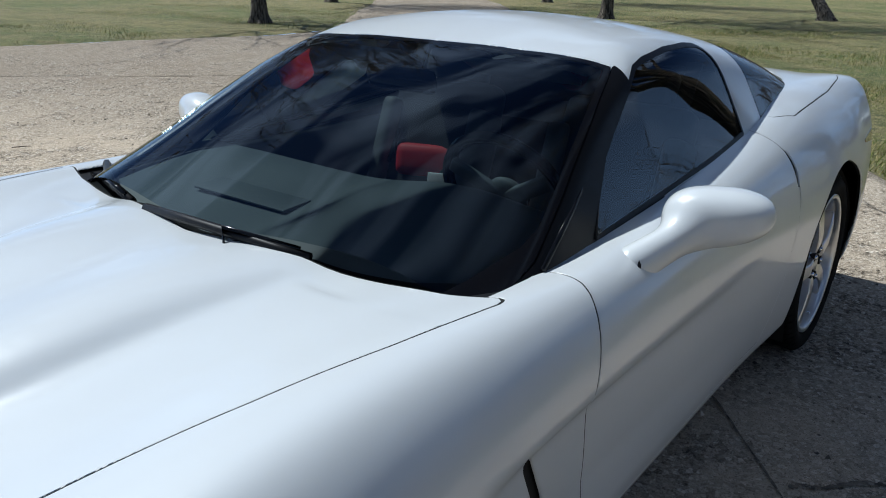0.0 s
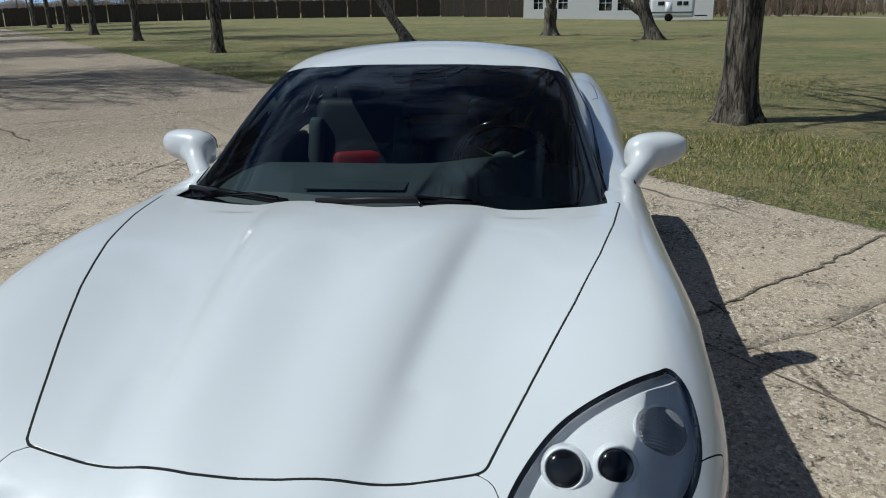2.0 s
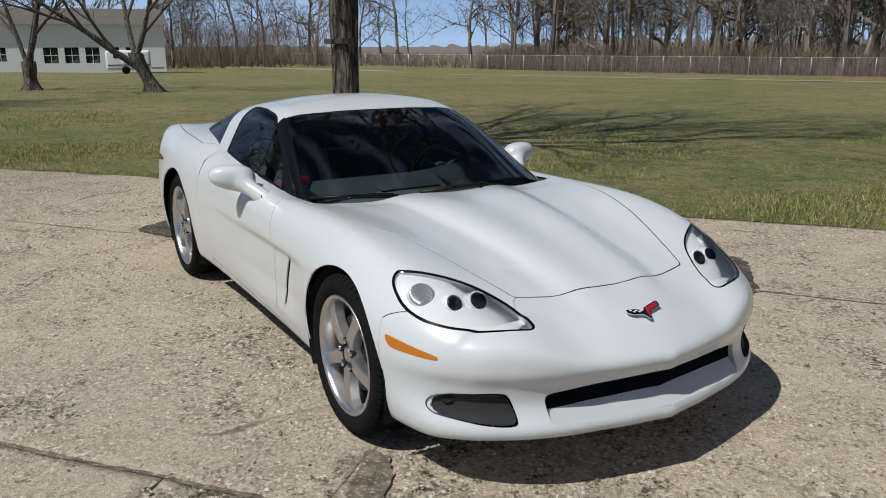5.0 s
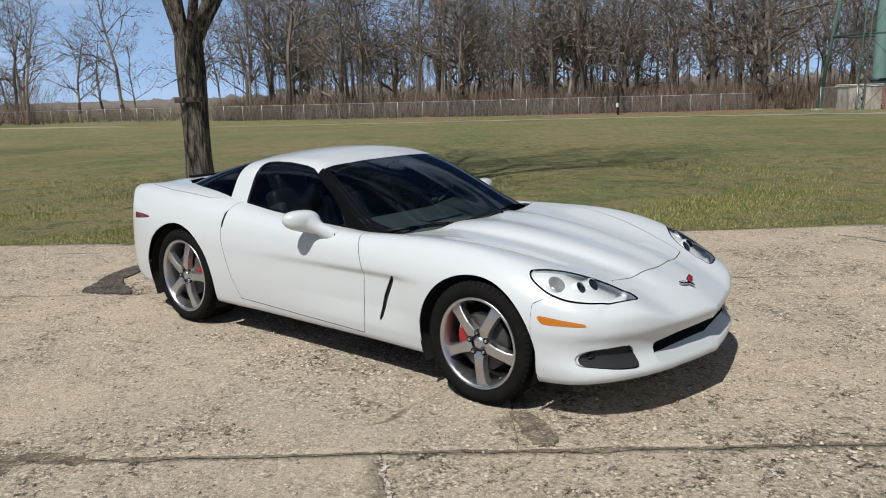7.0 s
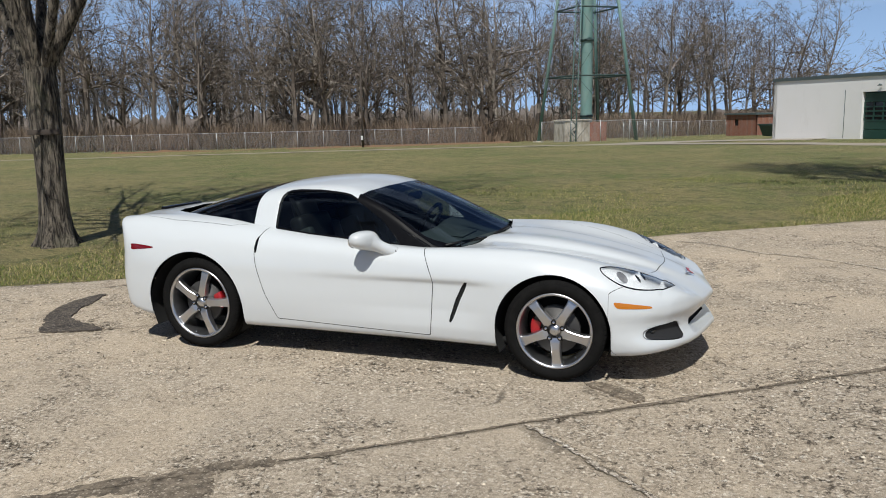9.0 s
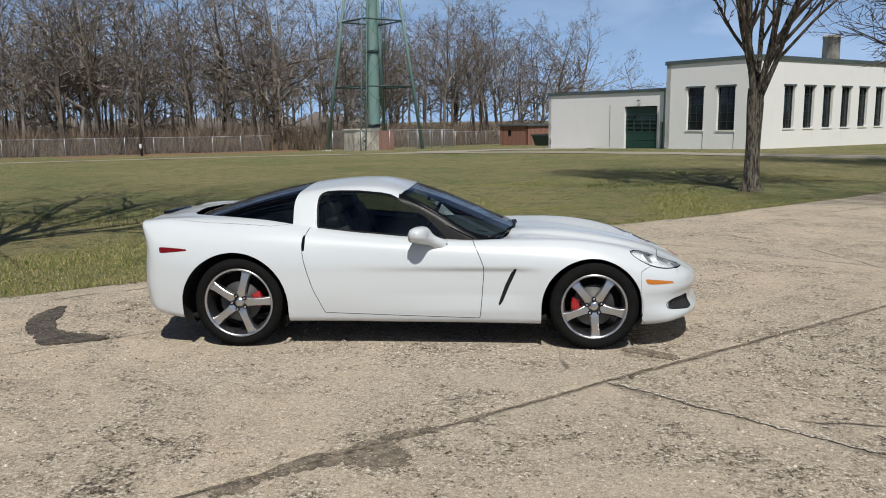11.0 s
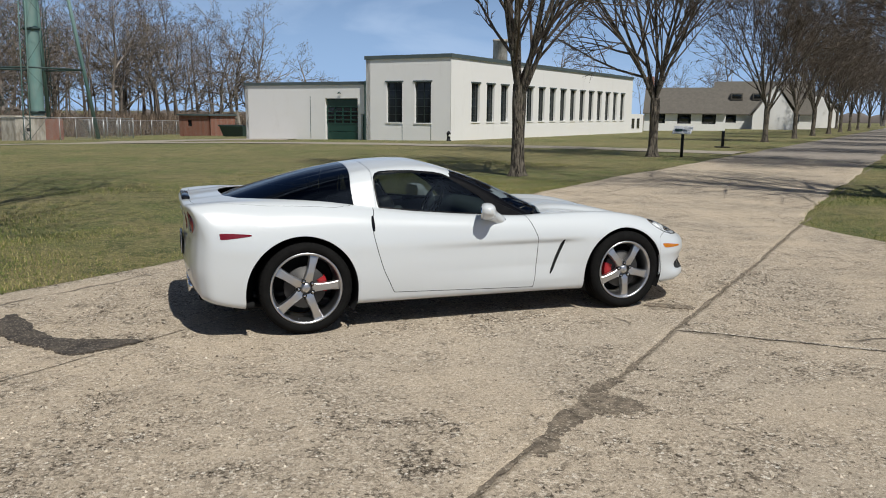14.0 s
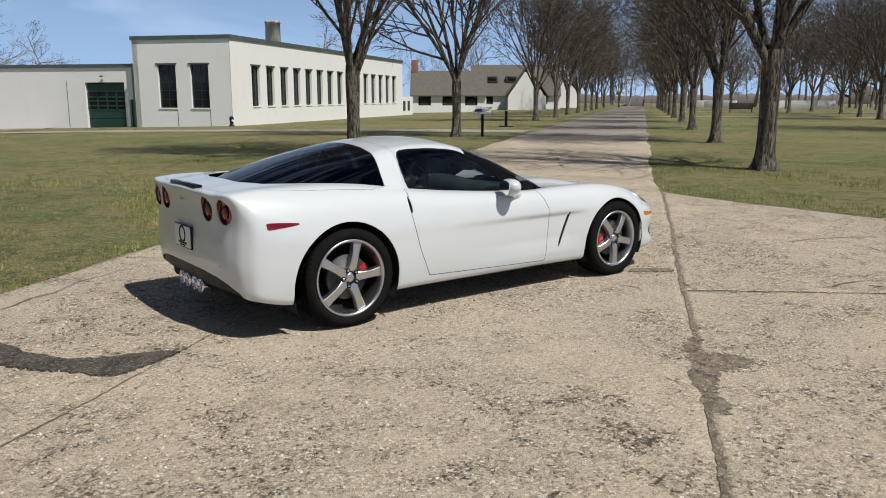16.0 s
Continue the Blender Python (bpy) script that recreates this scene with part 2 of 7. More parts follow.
def ball(name, c, r, mat, parent, squash=(1, 1, 1), axis=None, label=""):
    bm = bmesh.new()
    bmesh.ops.create_uvsphere(bm, u_segments=24, v_segments=14, radius=1)
    m = Matrix.Translation(c)
    if axis is not None:
        m = m @ Vector(axis).to_track_quat("Z", "Y").to_matrix().to_4x4()
    bm.transform(m @ Matrix.Diagonal((r * squash[0], r * squash[1], r * squash[2], 1)))
    return part(name, bm, mat, parent, label)


def spin(profile, seg=48, cap=False):
    """A ring from (radius, height) pairs, round the z axis."""
    p = np.array(profile, float)
    a = np.linspace(0, 2 * np.pi, seg, endpoint=False)
    v = np.concatenate([np.stack([r * np.cos(a), r * np.sin(a), np.full(seg, h)], 1) for r, h in p])
    f = []
    for i in range(len(p) - 1):
        j = np.arange(seg)
        j2 = (j + 1) % seg
        f.append(np.stack([i * seg + j, i * seg + j2, (i + 1) * seg + j2, (i + 1) * seg + j], 1))
    return v, np.concatenate(f)


def place(mesh, m):
    v, f = mesh
    m = np.array(m)
    return v @ m[:3, :3].T + m[:3, 3], f


def facing(c, axis):
    return Matrix.Translation(c) @ Vector(axis).to_track_quat("Z", "Y").to_matrix().to_4x4()


def slab(name, size, m, mat, parent, bevel=.006, label="", seg=2):
    bm = bmesh.new()
    bmesh.ops.create_cube(bm, size=1)
    bm.transform(Matrix.Diagonal((*size, 1)))
    if bevel:
        bmesh.ops.bevel(bm, geom=bm.edges[:], offset=bevel, segments=seg, affect="EDGES", profile=.6)
    bm.transform(m)
    return part(name, bm, mat, parent, label)


def gap(mesh, f, w=.0024, seams=None):
    """The inner and outer piece on both sides of a joint."""
    inner, rest = cut(mesh, lambda v: f(v) + w)
    line, outer = cut(rest, lambda v: f(v) - w)
    if seams is not None:
        seams.append(line)
    return inner, outer


def tube(name, pts, r, mat, parent, k=8, label=""):
    """A rounded bar along a line of points; r may taper."""
    pts = [Vector(p) for p in pts]
    rs = r if isinstance(r, (list, tuple)) else [r] * len(pts)
    v, f = [], []
    for i, p in enumerate(pts):
        d = (pts[min(i + 1, len(pts) - 1)] - pts[max(i - 1, 0)]).normalized()
        q = d.to_track_quat("Z", "Y")
        for a in range(k):
            v.append(tuple(p + q @ Vector((rs[i] * math.cos(2 * math.pi * a / k), rs[i] * math.sin(2 * math.pi * a / k), 0))))
    for i in range(len(pts) - 1):
        for a in range(k):
            b = (a + 1) % k
            f.append([i * k + a, i * k + b, (i + 1) * k + b, (i + 1) * k + a])
    f += [list(range(k))[::-1], list(range((len(pts) - 1) * k, len(pts) * k))]
    return part(name, (v, f), mat, parent, label)


def ring(name, c, R, r, axis, mat, parent, seg=48, k=10):
    q = np.linspace(0, 2 * np.pi, k, endpoint=False)
    pts = [(R + r * math.cos(a), r * math.sin(a)) for a in q] + [(R + r, 0)]
    return part(name, place(spin(pts, seg), facing(c, axis)), mat, parent)




def refine(mesh, f, band=.02, times=1):
    """Halves the triangles near f = 0, and splits their neighbours to fit."""
    for _ in range(times):
        v, n, t = mesh
        sel = np.abs(f(v[t].mean(1))) < band
        if not sel.any():
            return mesh
        pairs = np.sort(np.stack([t[:, [0, 1]], t[:, [1, 2]], t[:, [2, 0]]], 1), 2)
        code = pairs[..., 0].astype(np.int64) * len(v) + pairs[..., 1]
        marked = np.unique(code[sel])
        hit = np.isin(code, marked)
        mid = np.searchsorted(marked, code) + len(v)
        ends = np.stack([marked // len(v), marked % len(v)], 1)
        v2 = np.concatenate([v, v[ends].mean(1)])
        n2 = np.concatenate([n, n[ends].mean(1)])
        out = [t[hit.sum(1) == 0]]
        q = hit.sum(1) == 3
        a, m = t[q], mid[q]
        out += [np.stack(w, 1) for w in ((a[:, 0], m[:, 0], m[:, 2]), (m[:, 0], a[:, 1], m[:, 1]), (m[:, 2], m[:, 1], a[:, 2]), (m[:, 0], m[:, 1], m[:, 2]))]
        for k in range(3):
            j, l = (k + 1) % 3, (k + 2) % 3
            q = (hit.sum(1) == 1) & hit[:, k]
            a, m = t[q], mid[q]
            out += [np.stack(w, 1) for w in ((a[:, k], m[:, k], a[:, l]), (m[:, k], a[:, j], a[:, l]))]
            q = (hit.sum(1) == 2) & ~hit[:, k]
            a, m = t[q], mid[q]
            out += [np.stack(w, 1) for w in ((m[:, j], a[:, l], m[:, l]), (a[:, k], a[:, j], m[:, j]), (a[:, k], m[:, j], m[:, l]))]
        mesh = v2, n2, np.concatenate(out)
    return mesh
# ---- ground materials ----
concrete = mat_new("weathered_concrete", (.42, .36, .28), .95, Specular_IOR_Level=.2)
k = Nodes(concrete)
c = k.mix(k.ramp(k.noise(.45, 6, .6, dist=.3), (.38, .0), (.64, 1.0)), (.62, .506, .372), (.54, .452, .345))
c = k.mix(k.ramp(k.noise(2.6, 9, .7, dist=.3), (.48, 0.0), (.68, .5)), c, (.38, .318, .246))
c = k.mix(k.ramp(k.noise(.23, 4, .6), (.50, 0.0), (.64, .3)), c, (.40, .350, .285))
along = k.node("ShaderNodeVectorMath", Vector=k.co)
along.operation = "DOT_PRODUCT"
along.inputs[1].default_value = (math.cos(RD), math.sin(RD), 0)
# browner towards low r: the dimmer light there, mixed into the colour
back_ = k.math("ADD", along.outputs["Value"], k.math("MULTIPLY", k.noise(.8, 6, .7), 3.0))
c = k.mix(k.ramp(k.math("MULTIPLY", k.math("ADD", back_, 8.0), .125), (.25, .85), (.72, 0.0)), c, (.185, .146, .106))
# where the cement skin has worn off, stones and pits show
worn = k.ramp(k.noise(.9, 10, .74, dist=.8), (.40, 0.0), (.58, 1.0))
stone = k.voro(66)
shade = k.node("ShaderNodeSeparateColor", Color=stone.outputs["Color"]).outputs[0]
grain = k.ramp(shade, (.0, (.055, .043, .031)), (.20, (.20, .163, .120)), (.36, (.43, .355, .265)), (.66, (.52, .432, .33)), (.86, (.66, .56, .44)), (1.0, (1.0, .94, .82)))
bare = k.math("MULTIPLY", worn, k.ramp(k.noise(4.5, 8, .78, dist=.4), (.40, .15), (.58, 1.0)))
c = k.mix(k.math("ADD", k.math("MULTIPLY", bare, .66), .20), c, grain)
seam = k.ramp(k.voro(66, "DISTANCE_TO_EDGE").outputs["Distance"], (.0, 1.0), (.10, 0.0))
c = k.mix(k.math("MULTIPLY", seam, k.math("ADD", k.math("MULTIPLY", bare, .55), .05)), c, (.13, .103, .075))
fine = k.noise(120, 3, .8)
c = k.mix(k.ramp(fine, (.36, .8), (.46, 0.0)), c, (.20, .16, .12))
fleck = k.ramp(k.noise(38, 4, .7), (.33, 1.0), (.375, 0.0))
c = k.mix(k.math("MULTIPLY", fleck, k.math("ADD", k.math("MULTIPLY", bare, .75), .12)), c, (.070, .054, .038))
c = k.mix(k.ramp(k.noise(75, 5, .8), (.57, 0.0), (.65, .85)), c, (.86, .77, .63))
spot = k.math("SUBTRACT", k.noise(22, 9, .86, dist=.15), k.math("MULTIPLY", bare, .085))
dark = k.ramp(spot, (.345, 1.0), (.395, 0.0))
c = k.mix(k.math("MULTIPLY", dark, .88), c, (.075, .057, .040))
pock = k.ramp(k.noise(11, 8, .82, dist=.6), (.595, 0.0), (.635, 1.0))
pock = k.math("MULTIPLY", pock, k.ramp(k.noise(1.2, 5, .6), (.46, 0.0), (.58, 1.0)))
c = k.mix(k.math("MULTIPLY", pock, .75), c, (.120, .094, .068))
blot = k.noise(1.4, 10, .76, dist=.5)
c = k.mix(k.ramp(blot, (.58, 0.0), (.68, .45)), c, (.24, .196, .146))
warp = k.node("ShaderNodeMixRGB", Fac=.16, Color1=k.co, Color2=k.node("ShaderNodeTexNoise", Scale=2.5, Detail=6.0, Vector=k.co).outputs["Color"]).outputs[0]
edge = k.voro(.21, "DISTANCE_TO_EDGE", warp).outputs["Distance"]
crack = k.ramp(edge, (.0, 1.0), (.003, .0))
crack = k.math("MULTIPLY", crack, k.ramp(k.noise(.5, 3), (.54, 0.0), (.60, 1.0)))
c = k.mix(k.math("MULTIPLY", crack, .75), c, (.09, .075, .06))
k.color(c)
hgt = k.math("ADD", k.math("MULTIPLY", fine, .5), k.noise(45, 5, .8))
hgt = k.math("SUBTRACT", hgt, k.math("MULTIPLY", k.math("ADD", k.math("ADD", dark, pock), fleck), .8))
hgt = k.math("SUBTRACT", hgt, k.math("MULTIPLY", crack, 3.0))
k.bump(hgt, .9, .011)
# greyer worn far road; some of the trees' shade is in its colour
shaded_grey = mat_new("grey_worn_shaded_road_surface", (.25, .225, .2), .95, Specular_IOR_Level=.2)
k = Nodes(shaded_grey)
c = k.mix(k.ramp(k.noise(.35, 7, .65, dist=.4), (.40, 0.0), (.62, 1.0)), (.30, .262, .222), (.205, .182, .158))
c = k.mix(k.ramp(k.noise(40, 5, .8), (.46, 0.0), (.62, .7)), c, (.42, .375, .325))
c = k.mix(k.ramp(k.noise(3, 8, .75), (.52, 0.0), (.64, .6)), c, (.14, .12, .10))
k.color(c)
k.bump(k.noise(45, 6, .8), 1.0, .015)
joint_dirt = mat_new("joint_dirt", (.085, .065, .045), .95)
k = Nodes(joint_dirt)
c = k.mix(k.ramp(k.noise(14, 8, .75), (.36, 0.0), (.62, 1.0)), (.085, .067, .048), (.32, .258, .187))
c = k.mix(k.ramp(k.voro(95).outputs["Color"], (.72, 0.0), (.86, .85)), c, (.52, .44, .34))
k.color(c)
k.bump(k.noise(60, 6, .8), 1.0, .014)
pebbly = mat_new("crumbled_pale_concrete", (.5, .44, .36), .95)
k = Nodes(pebbly)
c = k.ramp(k.node("ShaderNodeSeparateColor", Color=k.voro(80).outputs["Color"]).outputs[0], (.0, (.10, .08, .06)), (.35, (.36, .30, .23)), (.7, (.66, .57, .45)), (1.0, (.9, .83, .72)))
k.color(c)
k.bump(k.noise(60, 6, .8), 1.0, .014)
tar = mat_new("dark_asphalt_patch", (.075, .068, .06), .9)
k = Nodes(tar)
c = k.mix(k.ramp(k.noise(5, 7, .65), (.40, 0.0), (.62, 1.0)), (.052, .043, .035), (.150, .122, .094))
c = k.mix(k.ramp(k.voro(85).outputs["Color"], (.66, 0.0), (.84, .75)), c, (.34, .285, .225))
c = k.mix(k.ramp(k.noise(120, 3, .8), (.40, .7), (.52, 0.0)), c, (.030, .025, .020))
k.color(c)
k.bump(k.noise(55, 6, .8), 1.0, .016)
lawn_mat = mat_new("short_spring_grass", (.10, .10, .035), .95)
k = Nodes(lawn_mat)
g = k.mix(k.ramp(k.noise(.14, 7, .62), (.42, 0.0), (.58, 1.0)), (.088, .128, .024), (.25, .205, .086))
g = k.mix(k.ramp(k.noise(.7, 9, .74, dist=.8), (.47, 0.0), (.57, .9)), g, (.235, .192, .088))
g = k.mix(k.ramp(k.noise(2.2, 8, .75, dist=.4), (.51, 0.0), (.58, .85)), g, (.044, .064, .013))
g = k.mix(k.ramp(k.noise(8, 8, .75), (.49, 0.0), (.60, .7)), g, (.046, .062, .014))
g = k.mix(k.ramp(k.noise(15, 6, .75), (.54, 0.0), (.62, .8)), g, (.42, .352, .165))
g = k.mix(k.ramp(k.noise(60, 4, .75), (.50, 0.0), (.62, .8)), g, (.38, .33, .155))
g = k.mix(k.ramp(k.noise(40, 4, .8), (.38, .8), (.46, 0.0)), g, (.040, .052, .012))
k.color(g)
k.bump(k.math("ADD", k.noise(30, 7, .8), k.noise(130, 3, .7)), .9, .02)
blade_mat = mat_new("grass_blades", (.13, .14, .04), .8)
k = Nodes(blade_mat)
isl = k.t.nodes.new("ShaderNodeNewGeometry").outputs["Random Per Island"]
k.color(k.ramp(isl, (0.0, (.09, .135, .020)), (.4, (.18, .22, .045)), (.65, (.34, .295, .11)), (1.0, (.56, .46, .22))))
gravel_mat = mat_new("pale_gravel_track", (.34, .30, .25), .95)
k = Nodes(gravel_mat)
k.color(k.mix(k.noise(4, 8, .7), (.25, .215, .17), (.42, .37, .30)))
k.bump(k.noise(50, 5), .6, .02)
pebble_mat = mat_new("pebbles", (.3, .26, .21), .85)
k = Nodes(pebble_mat)
isl = k.t.nodes.new("ShaderNodeNewGeometry").outputs["Random Per Island"]
k.color(k.ramp(isl, (0.0, (.075, .058, .042)), (.4, (.36, .29, .21)), (.7, (.68, .57, .44)), (1.0, (.70, .62, .50))))

# ---- ground: lawn sheet and old concrete road with a side apron ----
def gz(r, n):
    r, n = np.asarray(r, float), np.asarray(n, float)
    return -.0044 * np.clip(n - 10, 0, 65) ** 1.4 - .011 * np.clip(-r - 12, 0, 90) * np.clip(1 - n / 45, 0, 1) - .0035 * np.clip(r - 15, 0, 150)


def world_rn(v):
    r, n, z = v[:, 0], v[:, 1], v[:, 2]
    return np.stack([r * math.cos(RD) - n * math.sin(RD), r * math.sin(RD) + n * math.cos(RD), z], 1)


def wob(x, s, a):
    return a * (np.sin(x * s) + .6 * np.sin(x * s * 2.3 + 1.3) + .35 * np.sin(x * s * 5.1 + .4) + .2 * np.sin(x * s * 11.7 + 2))


def paved(v):
    """Negative on the concrete: the road and the apron that opens to its right."""
    r, n = v[:, 0], v[:, 1]
    road_ = np.maximum(n - (3.22 + wob(r, .55, .05) + .25 * np.exp(-((r + 5) / 2.5) ** 2)), -1.95 + wob(r, .6, .05) - n)
    hi = np.interp(n, [-40, -12, -4.8, -3.1, -2.5, -2.0, -1.0], [3.2, 3.6, 4.7, 6.0, 6.5, 7.2, 9.0]) + wob(n, .9, .06)
    lo = np.interp(n, [-40, -12, -6.7, -5.0, -2.9, -2.0, -1.0], [-9.2, -9.3, -10.5, -11.9, -13.6, -15.0, -18.0]) + wob(n, .8, .08)
    apron = np.maximum(np.maximum(r - hi, lo - r), np.maximum(n + 1.5, -38 - n))
    return np.minimum(road_, apron)


def stretch_axis(lo, hi, step, far, grow=1.25):
    a = list(np.arange(lo, hi + step / 2, step))
    s = step
    up, dn = [], []
    x = a[-1]
    while x < far:
        s *= grow
        x += s
        up.append(x)
    s, x = step, a[0]
    while x > -far:
        s *= grow
        x -= s
        dn.append(x)
    return np.array(dn[::-1] + a + up)


def sheet(rs, ns):
    R, N_ = np.meshgrid(rs, ns, indexing="ij")
    v = np.stack([R.ravel(), N_.ravel(), gz(R, N_).ravel()], 1)
    i, j = np.meshgrid(np.arange(len(rs) - 1), np.arange(len(ns) - 1), indexing="ij")
    a = (i * len(ns) + j).ravel()
    b = a + len(ns)
    t = np.concatenate([np.stack([a, b, b + 1], 1), np.stack([a, b + 1, a + 1], 1)])
    return v, np.tile((0., 0., 1.), (len(v), 1)), t


land = sheet(stretch_axis(-22, 24, .35, 900), stretch_axis(-14, 12, .35, 900))
_, grass = cut(land, paved)
v_, n_, t_ = grass
up = np.clip(paved(v_) / .5, 0, 1)
v_ = v_.copy()
v_[:, 2] += .012 * up + np.where((np.abs(v_[:, 0]) < 60) & (np.abs(v_[:, 1]) < 60), .018 * np.sin(v_[:, 0] * 1.1 + 2 * np.sin(v_[:, 1] * .6)) * up, 0)
lawn = tagged(part("ground", (world_rn(v_), t_), lawn_mat, label="short patchy green and straw lawn"), kind="structure", category="lawn")
bed = cut(sheet(stretch_axis(-22, 24, .7, 160), stretch_axis(-14, 6, .7, 40)), lambda v: np.minimum(paved(v) - .06, 99))[0]
tagged(part("joint_bed", (world_rn(bed[0] - np.array((0, 0, .006))), bed[2]), joint_dirt, label="dark dirt in the joints of the concrete"), kind="structure", category="ground")

pave = cut(sheet(stretch_axis(-16, 17, .14, 160, 1.12), stretch_axis(-9, 4.2, .14, 40, 1.12)), paved)[0]
pave[0][:, 2] += .006 * np.sin(pave[0][:, 0] * .8) * np.sin(pave[0][:, 1] * 1.1 + .5)
road = empty("road", label="old cracked tan concrete road with dirt-filled joints", category="road", kind="structure")
CROSS = [-61, -52, -43, -34.2, -25.6, -17.0, -8.3, .72, 9.4, 18.0, 27, 36, 45, 54, 63, 72, 81, 90, 99]
pieces = []


def split_n(m, at, w):
    return cut(m, lambda v: v[:, 1] - at - wob(v[:, 0], 1.3, .009) + w)[0], cut(m, lambda v: v[:, 1] - at - wob(v[:, 0], 1.3, .009) - w * (1 + .8 * np.sin(v[:, 0] * 3.1)))[1]


def split_r(m, at, w, lean=0.0):
    f = lambda v: v[:, 0] - at - lean * v[:, 1] - wob(v[:, 1], 1.7, .03)
    return cut(m, lambda v: f(v) + w)[0], cut(m, lambda v: f(v) - w)[1]


apron_m, road_m = split_n(pave, -2.085, .005)
for m_, w_ in ((road_m, .003),):
    rest = m_
    for x_ in CROSS:
        a_, rest = split_r(rest, x_, w_, .03)
        pieces.append(a_)
    pieces.append(rest)
rest = apron_m
for x_ in (-8.2, -.34):
    a_, rest = split_r(rest, x_, .004, -.18)
    pieces += split_n(a_, -6.6, .004)
pieces += split_n(rest, -6.6, .004)
for m_ in pieces:
    if len(m_[2]):
        v_, n_, t_ = rim(m_, .014)
        part("slab", (world_rn(v_), t_), shaded_grey if v_[:, 0].mean() > 24 and v_[:, 1].min() > -2.3 else concrete, road)


# dark patches let into the concrete, with ragged outlines
def patch(pts, name="asphalt_patch", mat=tar, z=.0085, rag=.016, seed=1):
    rnd = random.Random(seed)
    line = loop2(pts, 9)
    d_ = np.roll(line, -1, 0) - np.roll(line, 1, 0)
    d_ = np.stack([d_[:, 1], -d_[:, 0]], 1) / (np.linalg.norm(d_, axis=1)[:, None] + 1e-9)
    line = line + d_ * np.array([[rnd.uniform(-rag, rag)] for _ in line])
    bm = bmesh.new()
    vs = [bm.verts.new((x, y, z)) for x, y in line]
    lo = [bm.verts.new((x * 1.0, y * 1.0, -.008)) for x, y in line]
    f = bm.faces.new(vs)
    for i in range(len(vs)):
        j = (i + 1) % len(vs)
        bm.faces.new((vs[i], lo[i], lo[j], vs[j]))
    bmesh.ops.triangulate(bm, faces=[f])
    bmesh.ops.recalc_face_normals(bm, faces=bm.faces[:])
    return tagged(part(name, bm, mat, road, smooth=False), "dark worn patch in the concrete")


patch([(-3.47, .39), (-3.31, .10), (-3.20, -.22), (-3.04, -.46), (-2.86, -.54), (-2.66, -.60), (-2.48, -.70), (-2.70, -.82), (-2.92, -.90), (-3.10, -.70), (-3.28, -.50), (-3.42, -.28), (-3.52, .05)], seed=2)
patch([(-.34, 2.52), (-.42, 2.70), (-.36, 2.84), (-.20, 2.89), (.0, 2.80), (.05, 2.68), (-.12, 2.56)], seed=3, rag=.018)
patch([(.26, 2.46), (.24, 2.62), (.42, 2.66), (.64, 2.48), (.96, 2.14), (1.02, 1.98), (.86, 1.88), (.66, 1.74), (.54, 1.80), (.48, 2.05), (.40, 2.26)], seed=8, rag=.02)
patch([(-.68, -3.26), (-.45, -2.98), (-.14, -2.72), (.05, -2.54), (.27, -2.43), (.33, -2.47), (.13, -2.62), (.09, -2.70), (.17, -2.80), (.19, -2.93), (.04, -2.99), (-.09, -2.93), (-.25, -2.99), (-.45, -3.14), (-.62, -3.32)], "dirt_patch", joint_dirt, .0078, .022, 4)
patch([(1.55, -.86), (1.70, -.84), (1.92, -1.02), (1.86, -1.10), (1.72, -1.02)], "dirt_patch", joint_dirt, .0078, .012, 5)
patch([(2.9, -3.4), (3.15, -3.35), (3.3, -3.5), (3.05, -3.58)], "dirt_patch", joint_dirt, .0078, .02, 6)

# dirt washed into the long joint
def ragged_strip(name, at, r0, r1, width, seed, z=.0045):
    rg_ = np.random.default_rng(seed)
    rs_ = np.arange(r0, r1, .035)
    w0 = np.convolve(rg_.uniform(0, 1, len(rs_) + 8), np.ones(9) / 9, "valid")[:len(rs_)]
    w1 = np.convolve(rg_.uniform(0, 1, len(rs_) + 8), np.ones(9) / 9, "valid")[:len(rs_)]
    fine = rg_.uniform(.4, 1.3, len(rs_))
    a_ = at + wob(rs_, 1.3, .009) - width * np.clip((w0 - .30) * 2.2, .30, 2) * fine
    b_ = at + wob(rs_, 1.3, .009) + width * np.clip((w1 - .34) * 1.8, .28, 2) * fine[::-1]
    z_ = gz(rs_, 0 * rs_) + z + .006 * np.sin(rs_ * .8) * np.sin(at * 1.1 + .5)
    v = np.concatenate([np.column_stack([rs_, a_, z_]), np.column_stack([rs_, b_, z_])])
    k_ = len(rs_)
    return part(name, (world_rn(v), [[i, i + 1, k_ + i + 1, k_ + i] for i in range(k_ - 1)]), joint_dirt, road, "dirt and moss along a joint")


ragged_strip("joint_dirt", -2.085, -30, 40, .040, 1)
ragged_strip("joint_dirt", 1.02, -16, 3.5, .013, 2)


